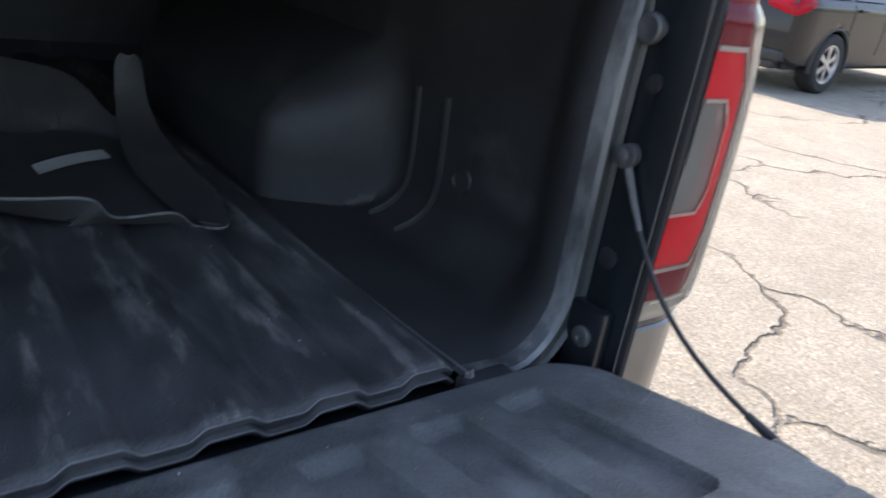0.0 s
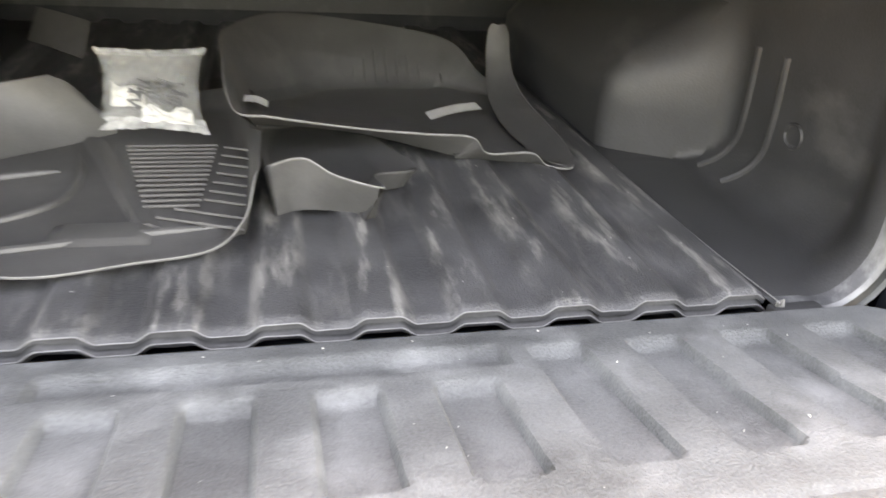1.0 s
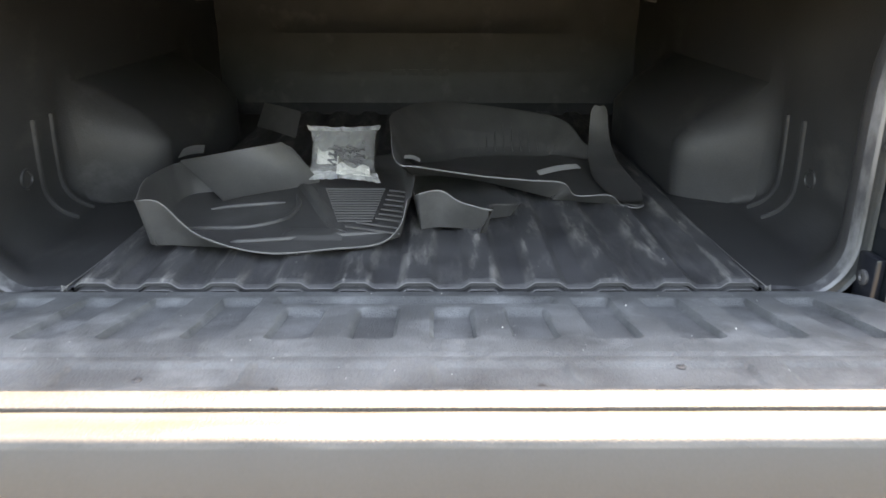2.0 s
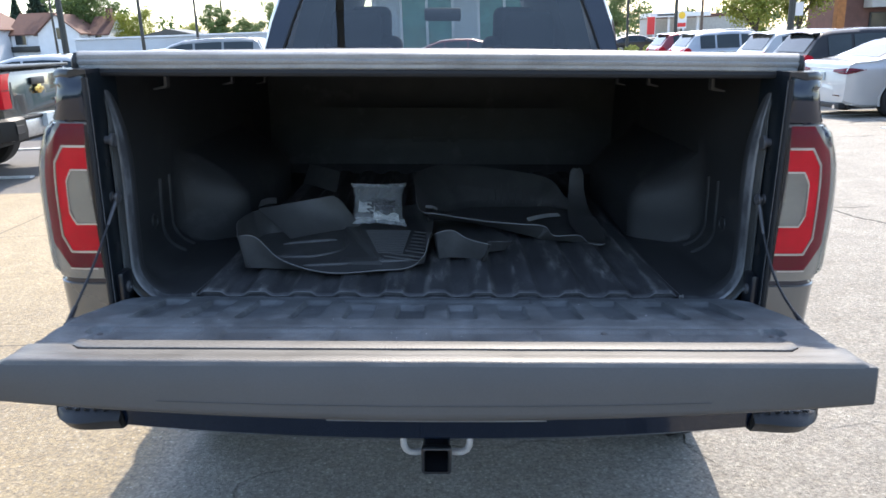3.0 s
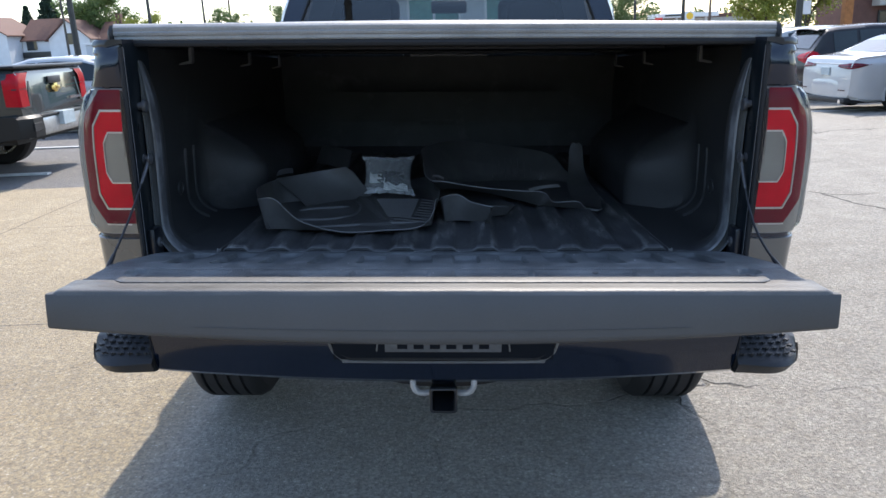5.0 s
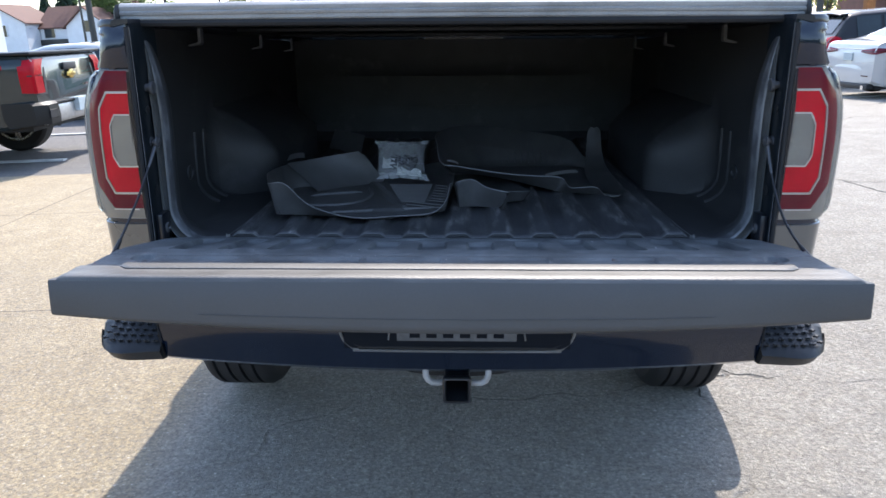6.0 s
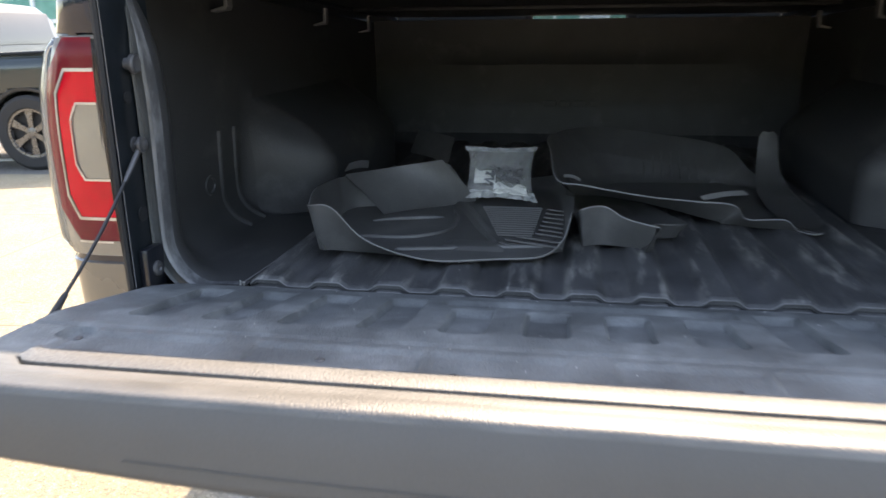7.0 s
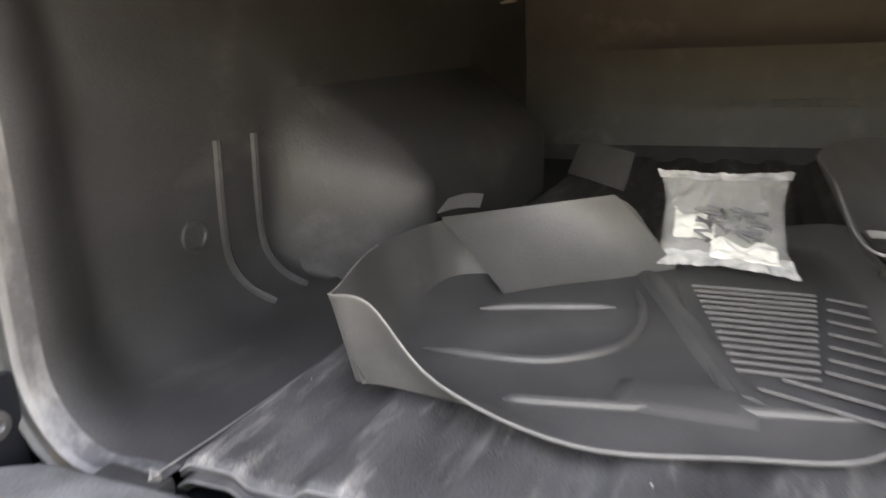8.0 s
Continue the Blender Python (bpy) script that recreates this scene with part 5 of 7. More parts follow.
def paper(name, label, corners, thick=0.0015, bend=0.004, mat=PAPER):
    """A small flat slip with a slight bend."""
    a, b, c, d = (Vector(p) for p in corners)
    bm = bmesh.new()
    up = (b - a).cross(d - a).normalized()
    if up.z < 0:
        up = -up
    sheet(bm, span(0, 1, 10), span(0, 1, 4), lambda u, v: a.lerp(b, u).lerp(d.lerp(c, u), v) + up * (thick + bend * math.sin(math.pi * u)))
    sheet(bm, span(0, 1, 10), span(0, 1, 4), lambda u, v: a.lerp(b, u).lerp(d.lerp(c, u), v) + up * bend * math.sin(math.pi * u))
    ob = new(name, link_mesh(name, bm, mat))
    ob.matrix_basis = LEAN
    return tagged(ob, label, "paper")


paper("paper_strip", "off-white folded paper strip lying on a floor mat", [(0.312, 0.69, 0.914), (0.430, 0.735, 0.922), (0.425, 0.775, 0.924), (0.308, 0.73, 0.916)])
paper("paper_label", "small pale label at the corner of a floor mat", [(-0.045, 0.520, 1.000), (-0.006, 0.512, 0.992), (-0.006, 0.555, 0.990), (-0.045, 0.562, 0.998)])
paper("pale_sheet", "pale grey flat slanted sheet near the bed front", [(-0.60, 1.38, 0.912), (-0.43, 1.18, 0.912), (-0.42, 1.26, 0.985), (-0.58, 1.44, 0.985)], 0.003, 0.006, mat=MAT_RIB)
paper("paper_label", "small pale label on the flap of a floor mat", [(-0.572, 0.470, 1.012), (-0.520, 0.500, 1.017), (-0.530, 0.545, 1.026), (-0.575, 0.52, 1.022)], mat=MAT_RIB)


def build_bag():
    bag = thing("plastic_bag", "clear plastic bag of small fittings lying on a floor mat", "plastic bag", LEAN)
    bl, br, tr, tl = Vector((-0.300, 0.625, 0.912)), Vector((-0.113, 0.608, 0.909)), Vector((-0.121, 0.775, 1.016)), Vector((-0.306, 0.748, 1.021))
    up = (br - bl).cross(tl - bl).normalized()
    if up.y > 0:
        up = -up
    along = (tl - bl).normalized()

    def spot(u, v, lift=0.0):
        """A place on the bag: its sides draw in and its corners stick out."""
        waist = 1.0 - 0.13 * (1 - abs(2 * v - 1) ** 2.5)
        uu = 0.5 + (u - 0.5) * waist
        sag = 0.035 * math.sin(math.pi * min(1, max(0, u))) * (2 * v - 1) ** 3
        return bl.lerp(br, uu).lerp(tl.lerp(tr, uu), v - sag) + up * lift

    def film_material(name, alpha, tone):
        m = bpy.data.materials.new(name)
        m.use_nodes = True
        n, l = m.node_tree.nodes, m.node_tree.links
        b = n["Principled BSDF"]
        b.inputs["Base Color"].default_value = (*tone, 1)
        b.inputs["Roughness"].default_value = 0.16
        tc, nz, bp, mr = n.new("ShaderNodeTexCoord"), n.new("ShaderNodeTexNoise"), n.new("ShaderNodeBump"), n.new("ShaderNodeMapRange")
        nz.inputs["Scale"].default_value, nz.inputs["Detail"].default_value = 38, 5
        l.new(tc.outputs["Object"], nz.inputs["Vector"])
        l.new(nz.outputs["Fac"], bp.inputs["Height"])
        bp.inputs["Strength"].default_value, bp.inputs["Distance"].default_value = 0.5, 0.008
        l.new(bp.outputs["Normal"], b.inputs["Normal"])
        mr.inputs["From Min"].default_value, mr.inputs["From Max"].default_value = 0.35, 0.7
        mr.inputs["To Min"].default_value, mr.inputs["To Max"].default_value = alpha * 0.6, min(1.0, alpha * 1.5)
        l.new(nz.outputs["Fac"], mr.inputs["Value"])
        l.new(mr.outputs["Result"], b.inputs["Alpha"])
        return m
    film = film_material("crinkled_clear_plastic", 0.22, (0.82, 0.82, 0.80))
    seal = film_material("milky_bag_seal", 0.55, (0.80, 0.80, 0.78))

    def face(s):
        bm = bmesh.new()

        def fn(u, v):
            e = (max(0, 4 * u * (1 - u)) * max(0, 4 * v * (1 - v))) ** 0.5
            ray = 0.0035 * math.sin(17 * math.atan2(v - 0.5, u - 0.5)) * (abs(u - 0.5) + abs(v - 0.5))
            w = 0.004 * noise.noise((u * 6, v * 5, s)) + 0.0016 * noise.noise((u * 15, v * 13, s + 3)) + 0.5 * ray
            return spot(u, v, 0.018 + s * 0.019 * e + w)
        sheet(bm, span(0, 1, 44), span(0.06, 0.96, 36), fn)
        return bm
    part("front_film", face(1), film, bag, "crinkled clear film")
    part("back_film", face(-0.6), film, bag)
    for v0, v1, k in ((-0.03, 0.13, 1.0), (0.93, 1.03, 0.5)):
        bm = bmesh.new()
        sheet(bm, span(-0.02, 1.02, 36), span(v0, v1, 6), lambda u, v: spot(u, v, 0.020 + 0.007 * k * noise.noise((u * 11, v * 9, k)) + 0.003 * noise.noise((u * 31, v * 20, 4))))
        part("heat_seal", bm, seal, bag, "milky sealed edge")
    white = material("white_folded_slip", (0.76, 0.75, 0.70), 0.5, 0, 0.1, 30, 200, 0.1)
    for u0, v0, w, h in ((0.10, 0.26, 0.34, 0.36), (0.42, 0.06, 0.50, 0.24)):
        bm = bmesh.new()
        sheet(bm, span(0, 1, 16), span(0, 1, 10), lambda a, c: spot(u0 + w * a + 0.03 * noise.noise((c * 3, u0, 1)), v0 + h * c * (0.75 + 0.5 * noise.noise((a * 3, 2, u0 * 7))), 0.024 + 0.009 * noise.noise((a * 4, c * 4, u0 * 9))))
        part("white_slip", bm, white, bag)
    rnd = random.Random(5)
    across = (br - bl).normalized()
    for k in range(26):
        u, v = rnd.uniform(0.34, 0.80), rnd.uniform(0.24, 0.56)
        p = spot(u, v, 0.030 + 0.006 * rnd.random())
        a = rnd.gauss(-0.45, 0.35)
        d = (across * math.cos(a) + along * math.sin(a) + up * rnd.uniform(-0.2, 0.2)).normalized()
        bm = bmesh.new()
        mm = Matrix.Translation(p) @ d.to_track_quat("Z", "Y").to_matrix().to_4x4()
        lathe(bm, [(0.0022, -0.013), (0.0022, 0.009), (0.0044, 0.009), (0.0044, 0.012), (0.002, 0.013)], 8, mm)
        part("bolt", bm, DULL, bag)


build_bag()


def crumbs():
    """Grit and crumbs scattered on the liner floor and the gate."""
    rnd = random.Random(12)
    bm = bmesh.new()
    for _ in range(170):
        x, y = rnd.uniform(-0.6, 0.6), rnd.uniform(0.0, 0.62)
        if rnd.random() < 0.25:
            y = rnd.uniform(-0.46, -0.05)
            z = gate_z(y) - slot_depth(x, y)
        else:
            z = liner_floor_z(x)
        s = rnd.uniform(0.0007, 0.002)
        mm = Matrix.Translation((x, y, z + s * 0.4)) @ Euler((rnd.uniform(0, 6), rnd.uniform(0, 6), rnd.uniform(0, 6))).to_matrix().to_4x4()
        pts = [mm @ Vector(p) * 1.0 for p in ((s, 0, 0), (-s, 0.2 * s, 0), (0, s, 0), (0, 0, s))]
        v = [bm.verts.new(p) for p in pts]
        for f in ((0, 1, 2), (0, 1, 3), (1, 2, 3), (0, 2, 3)):
            bm.faces.new([v[i] for i in f])
    ob = new("grit", link_mesh("grit", bm, PAPER, False))
    ob.matrix_basis = LEAN
    tagged(ob, "pale crumbs of grit scattered on the bed liner", "grit", kind="stuff")


crumbs()

# ---- parked vehicles ----
def car_paint(name, col, metal=0.3, rough=0.3):
    return material(name, col, rough, metal, 0.08, 2, 700, 0.0, coat=1.0)


WHITE_PAINT = car_paint("white_car_paint", (0.47, 0.475, 0.475), 0.0)
SILVER_PAINT = car_paint("silver_car_paint", (0.36, 0.38, 0.40), 0.5)
SLATE_PAINT = material("slate_grey_car_paint", (0.018, 0.028, 0.031), 0.2, 0.0, 0.1, 2, 700, 0.0, coat=0.5, spec=0.35)
DARK_PAINT = material("dark_grey_car_paint", (0.016, 0.016, 0.017), 0.25, 0.1, 0.1, 2, 700, 0.0, coat=0.25, spec=0.3)
RED_PAINT = car_paint("dark_red_car_paint", (0.20, 0.012, 0.018), 0.3)
BLACK_PAINT = car_paint("black_car_paint", (0.012, 0.013, 0.015), 0.2)
BEIGE_PAINT = car_paint("silver_beige_car_paint", (0.24, 0.24, 0.23), 0.4)
CAR_RED = material("car_tail_lens", (0.36, 0.003, 0.012), 0.25, 0, 0.2, 14, 90, 0.1, spec=0.2)
CAR_WINE = material("wine_tail_lens", (0.13, 0.004, 0.014), 0.2, 0, 0.2, 14, 90, 0.1, spec=0.3)
CAR_DEEP = material("dark_tail_lens", (0.05, 0.004, 0.006), 0.15, 0, 0.2, 14, 90, 0.1, spec=0.4)
STEP_BLACK = material("smooth_black_bumper_plastic", (0.008, 0.009, 0.010), 0.42, 0, 0.2, 10, 300, 0.1, spec=0.3)
PLATE = material("car_plate", (0.40, 0.47, 0.50), 0.4, 0, 0.15, 30, 120, 0.0)
GOLD = material("gold_badge", (0.65, 0.48, 0.16), 0.25, 0.9, 0.1, 30, 120, 0.0)
BLACK_RIM = material("black_machined_rim", (0.15, 0.15, 0.155), 0.28, 0.8, 0.2, 30, 120, 0.0)
SILVER_RIM = material("silver_rim", (0.55, 0.56, 0.57), 0.3, 0.8, 0.1, 30, 120, 0.0)

SHAPES = {
    # top line (distance from the tail, height), length, half width, belt, roof half width, sill, wheel radius, axles
    "sedan": dict(top=[(0.0, 0.86), (0.06, 1.00), (0.14, 1.045), (0.55, 1.075), (0.75, 1.12), (1.15, 1.31), (1.55, 1.435), (2.0, 1.47), (2.6, 1.455), (2.95, 1.37), (3.55, 1.06), (4.2, 0.96), (4.7, 0.80), (4.85, 0.62)],
                  W=0.92, belt=0.97, Wr=0.62, sill=0.22, R=0.335, axles=(1.02, 3.85), rear=(0.72, 1.42), sides=((1.20, 1.64), (1.68, 2.40), (2.45, 3.24)), tail=(0.83, 0.930)),
    "suv": dict(top=[(0.0, 1.02), (0.05, 1.10), (0.12, 1.16), (0.38, 1.52), (0.50, 1.62), (0.75, 1.665), (1.6, 1.70), (2.5, 1.68), (2.85, 1.58), (3.4, 1.20), (3.65, 1.12), (4.3, 1.04), (4.6, 0.90), (4.72, 0.65)],
                W=0.93, belt=1.08, Wr=0.66, sill=0.30, R=0.36, axles=(0.92, 3.65), rear=(0.15, 0.46), sides=((0.62, 1.15), (1.22, 2.02), (2.10, 2.95)), tail=(0.90, 1.13)),
    "minivan": dict(top=[(0.0, 1.02), (0.05, 1.12), (0.10, 1.18), (0.28, 1.62), (0.40, 1.71), (0.7, 1.745), (1.8, 1.76), (2.8, 1.72), (3.2, 1.60), (3.9, 1.18), (4.3, 1.08), (4.9, 0.92), (5.1, 0.65)],
                    W=0.97, belt=1.07, Wr=0.72, sill=0.26, R=0.34, axles=(1.02, 4.05), rear=(0.12, 0.36), sides=((0.45, 1.42), (1.5, 2.38), (2.46, 3.35)), tail=(0.92, 1.25)),
    "pickup": dict(top=[(0.0, 1.12), (0.03, 1.17), (1.62, 1.19), (1.64, 1.20), (1.70, 1.62), (1.80, 1.73), (2.3, 1.79), (3.2, 1.78), (3.5, 1.68), (4.05, 1.24), (4.2, 1.17), (4.9, 1.12), (5.3, 0.98), (5.4, 0.6)],
                   W=0.94, belt=1.14, Wr=0.66, sill=0.42, R=0.39, axles=(1.10, 4.35), rear=(1.652, 1.715), sides=((1.80, 2.55), (2.64, 3.55)), tail=(0.79, 1.135)),
}


def car(name, label, shape, paint, m, rim=SILVER_RIM, rails=False, badge=False):
    """A parked vehicle, tail at y = 0, front towards +y, standing on z = 0."""
    s = SHAPES[shape]
    ob = thing(name, label, "pickup truck" if shape == "pickup" else "car", m, "parked vehicles")
    top, W, belt, Wr, sill, R = s["top"], s["W"], s["belt"], s["Wr"], s["sill"], s["R"]
    L, roof = top[-1][0], max(z for _, z in top)

    def half(y, k, off=0.0):
        """Point k (0 to 22) of the half ring at y."""
        zt = lerp_table(top, y)
        zb = min(belt, zt - 0.03)
        h = max(0.0, (zt - belt) / (roof - belt))
        e0, e1 = max(0.0, 1 - y / 0.45), max(0.0, 1 - (L - y) / 0.8)
        w = W * (1 - 0.10 * e0 ** 2.5 - 0.20 * e1 ** 2)
        wr = w * 0.95 - (w * 0.95 - Wr) * h
        z0 = sill + 0.10 * e0 ** 2 + 0.08 * e1 ** 2
        tab = [(w * 0.90, z0)] + [(w * (0.965 + 0.035 * math.sin(math.pi * 0.62 * q)), z0 + 0.04 + (zb - z0 - 0.06) * q) for q in span(0, 0.93, 14)] + [(w * 0.975, zb - 0.015), (w * 0.95, zb + 0.004)]
        tab += [(w * 0.95 + (wr - w * 0.95) * 0.5, zb + (zt - zb) * 0.5), (wr + 0.03 * (w / W), zb + (zt - zb) * 0.88), (wr - 0.05, zb + (zt - zb) * 0.975), (wr * 0.6, zt), (0.0, zt + 0.012 * h)]
        x, z = tab[k]
        for ya in s["axles"]:
            if k <= 14:
                d = math.hypot(y - ya, z - R)
                if d < R * 1.16:
                    x -= 0.28 * smooth01((R * 1.16 - d) / 0.03)
        return Vector((x + off, y, z))
    def side_x(y, z):
        """Half width of the body at a height."""
        pts = [half(y, k) for k in range(21)]
        return lerp_table([(p.z, p.x) for p in pts], z)
    ys = sorted(set(span(0, L, int(L / 0.09)) + [t[0] for t in top] + [a + d for a in s["axles"] for d in span(-0.46, 0.46, 23)]))
    bm = bmesh.new()
    rings = []
    for y in ys:
        hf = [half(y, k) for k in range(23)]
        rings.append([Vector((-p.x, p.y, p.z)) for p in hf] + [p for p in hf[-2::-1]])
    loft(bm, rings, closed=False)
    for r in (rings[0], rings[-1]):
        bm.faces.new([bm.verts.new(p) for p in r])
    bmesh.ops.remove_doubles(bm, verts=bm.verts, dist=0.0005)
    body = part("body", bm, paint, ob)
    bm = bmesh.new()
    box(bm, -W * 0.86, W * 0.86, 0.12, L - 0.15, sill - 0.02, sill + 0.28)
    part("underbody", bm, RUBBER, ob)
    for sg in (-1, 1):
        for y0, y1 in s["sides"]:
            bm = bmesh.new()

            def gl(y, v):
                zr = (0.06 + 0.86 * v) * 0.88
                p = half(y, 17).lerp(half(y, 18), zr / 0.5) if zr < 0.5 else half(y, 18).lerp(half(y, 19), (zr - 0.5) / 0.38)
                return (sg * (p.x + 0.012), p.y, p.z)
            sheet(bm, [y0] + [q for q in ys if y0 < q < y1] + [y1], [0, 0.06, 0.3, 0.5, 0.54, 0.7, 0.9, 1.0], gl)
            part("side_window", bm, CARGLASS, ob)
    y0, y1 = s["rear"]
    bm = bmesh.new()
    sheet(bm, [y0] + [q for q in ys if y0 < q < y1] + [y1], span(-1, 1, 8), lambda y, u: (u * min(half(y, 20).x, Wr * 1.02) * 0.98, y - 0.012, lerp_table(top, y) + 0.010 - 0.006 * abs(u)))
    part("rear_window", bm, CARGLASS, ob)
    z0, z1 = s["tail"]
    for sg in (-1, 1):
        bm = bmesh.new()
        wide = 0.17 if shape in ("pickup", "minivan") else (0.34 if shape == "sedan" else 0.32)
        deep = 0.12 if shape == "pickup" else 0.30

        def lamp(u, v):
            z = z0 + (z1 - z0) * v
            if shape in ("sedan", "suv"):
                # a wing that swells at the corner and runs to a point along the flank
                hh = lerp_table([(0, 0.42), (0.3, 0.8), (0.5, 1.0), (0.75, 0.72), (1, 0.05)], u)
                z = (z0 + z1) / 2 + (0.035 if shape == "sedan" else 0.05) * max(0.0, u - 0.3) + (v - 0.5) * (z1 - z0) * hh * 1.15
            ry = lerp_table([(q[1], q[0]) for q in top[:4]], z)
            if u < 0.45:
                y, x = ry, side_x(ry, z) - wide * (1 - u / 0.45) ** 1.0
                return (sg * x, y - 0.014, z)
            y = ry + deep * ((u - 0.45) / 0.55) ** 1.2
            return (sg * (side_x(y, z) + 0.010 * min(1, 3 * (1 - u) + 0.3)), y - 0.008 * (1 - u), z + 0.02 * (u - 0.45) * (1 - 2 * v))
        sheet(bm, span(0, 1, 14), span(0, 1, 5), lamp)
        tl = part("tail_light", bm, CAR_WINE if shape == "sedan" else CAR_RED, ob, "red tail light")
        if shape == "pickup":
            for va, vb, ua, ub in ((-0.05, 0.0, 0, 1), (1.0, 1.05, 0, 1), (0.50, 0.545, 0, 0.8), (-0.05, 1.05, -0.10, 0)):
                bm = bmesh.new()
                sheet(bm, span(ua, ub, 8), [va, vb], lambda u, v: lamp(max(u, 0.0), v) if u >= 0 else (lamp(0, v)[0] + sg * u * 0.4, lamp(0, v)[1], lamp(0, v)[2]))
                part("lamp_surround", bm, BLACKTRIM, tl)
        elif shape == "sedan":
            bm = bmesh.new()
            tube(bm, [lamp(u, 0.45) for u in span(0.05, 0.9, 10)], 0.009, 5)
            part("lamp_bar", bm, CAR_DEEP, tl)
            bm = bmesh.new()
            tube(bm, [(sg * 0.60, y, sill + 0.01) for y in (-0.05, 0.0, 0.18)], 0.042, 12)
            part("exhaust_tip", bm, CHROME, ob)
            bm = bmesh.new()
            box(bm, sg * 0.56, sg * 0.76, -0.068, -0.05, sill + 0.215, sill + 0.235, 0.003, 1)
            part("reflector", bm, CAR_DEEP, ob)
        for ya in s["axles"]:
            wheel(ob, Matrix.Translation((sg * (W - 0.115), ya, R)), R, 0.235, 1.0, rim, 9 if shape == "sedan" else 6)
            bm = bmesh.new()
            Ra = R * 1.17
            tube(bm, [(sg * (W * 0.972), ya + Ra * math.cos(a), R + Ra * math.sin(a)) for a in span(-0.25, math.pi + 0.25, 20)], 0.028, 6)
            part("wheel_arch", bm, BLACKTRIM if shape in ("suv", "pickup") else paint, body)
    bm = bmesh.new()
    if shape == "sedan":
        rings = []
        for u in span(-1, 1, 16):
            e = abs(u) ** 4
            rings.append([Vector((u * W * 0.93, y + 0.16 * e, z)) for y, z in ((0.10, sill + 0.04), (0.0, sill + 0.05), (-0.012, sill + 0.16), (-0.018, sill + 0.27), (-0.010, sill + 0.37), (0.012, sill + 0.44), (0.12, sill + 0.46))])
        loft(bm, rings)
    else:
        box(bm, -W * 0.88, W * 0.88, -0.06, 0.16, sill + 0.04 if shape == "pickup" else sill + 0.06, sill + 0.25 if shape == "pickup" else sill + 0.2, 0.04, 3)
    bumper = part("rear_bumper", bm, ALU if shape == "pickup" else (paint if shape in ("sedan", "minivan") else BLACKTRIM), ob)
    if shape != "pickup":
        bm = bmesh.new()
        box(bm, -W * 0.80, W * 0.80, -0.04, 0.14, sill - 0.02, sill + 0.075, 0.02, 2)
        part("lower_valance", bm, BLACKTRIM, bumper)
    if shape == "sedan":
        bm = bmesh.new()
        box(bm, -W * 0.56, W * 0.56, 0.012, 0.05, 0.905, 0.922, 0.004, 1)
        part("trim_strip", bm, ALU, ob)
    if shape == "suv":
        bm = bmesh.new()
        loft(bm, [[Vector((x, y, lerp_table(top, 0.62) + dz - 0.05 * (x / Wr) ** 2)) for y, dz in ((0.30, -0.005), (0.34, 0.02), (0.62, 0.03), (0.62, -0.02))] for x in span(-Wr * 0.95, Wr * 0.95, 8)])
        part("roof_spoiler", bm, paint, ob)
    for sg in (-1, 1):
        y = s["sides"][-1][1] - 0.18
        bm = bmesh.new()
        box(bm, sg * W * 0.95, sg * (W * 0.95 + 0.20), y - 0.05, y + 0.08, belt + 0.03, belt + 0.17, 0.03, 2)
        part("door_mirror", bm, paint, ob)
        for y in [q[0] - 0.03 for q in s["sides"][-2:]] + [s["sides"][-1][1] + 0.02]:
            bm = bmesh.new()
            tube(bm, [(sg * (p.x + 0.0005), p.y, p.z) for p in (half(y, k) for k in range(4, 17))], 0.005, 4)
            part("door_seam", bm, RUBBER, body)
        for y in [q[0] + 0.06 for q in s["sides"][-2:]]:
            bm = bmesh.new()
            p = half(y, 15)
            box(bm, sg * (p.x - 0.002), sg * (p.x + 0.03), y, y + 0.17, p.z - 0.02, p.z + 0.015, 0.008, 1)
            part("door_handle", bm, paint, body)
    if shape == "pickup":
        bm = bmesh.new()
        box(bm, -W * 0.60, W * 0.60, -0.075, 0.05, sill + 0.235, sill + 0.265, 0.01, 2)
        part("step_bar", bm, STEP_BLACK, bumper)
        for sg in (-1, 1):
            bm = bmesh.new()
            loft(bm, [[Vector((sg * W * x, y + 0.10 * max(0.0, x - 0.86) / 0.15, z)) for y, z in ((-0.085, sill + 0.05), (-0.095, sill + 0.12), (-0.085, sill + 0.25), (-0.05, sill + 0.28), (0.24, sill + 0.28), (0.24, sill + 0.12), (0.20, sill + 0.03))] for x in (0.63, 0.66, 0.86, 0.93, 0.985, 1.005)])
            step = part("corner_step", bm, STEP_BLACK, bumper, "black plastic bumper corner", angle=30)
            bm = bmesh.new()
            box(bm, sg * W * 0.70, sg * W * 0.88, -0.100, -0.088, sill + 0.11, sill + 0.20, 0.004, 1)
            part("step_pocket", bm, RUBBER, step)
    bm = bmesh.new()
    zp = sill + 0.12 if shape == "pickup" else (0.70 if shape == "sedan" else 0.66)
    box(bm, -0.15, 0.15, -0.115 if shape == "pickup" else (-0.026 if shape == "sedan" else -0.065), -0.005, zp, zp + 0.15, 0.004, 1)
    part("plate", bm, PLATE, ob)
    if badge:
        bm = bmesh.new()
        box(bm, -0.10, 0.10, -0.03, 0.0, 0.925, 0.975, 0.012, 2)
        box(bm, -0.045, 0.045, -0.03, 0.0, 0.90, 1.0, 0.012, 2)
        part("badge", bm, GOLD, ob, "gold cross-shaped badge")
        bm = bmesh.new()
        box(bm, -0.16, 0.16, -0.022, 0.0, 1.0, 1.08, 0.02, 2)
        part("gate_handle", bm, BLACKTRIM, ob)
        bm = bmesh.new()
        box(bm, 0.35, 0.68, -0.012, 0.0, 0.80, 0.83)
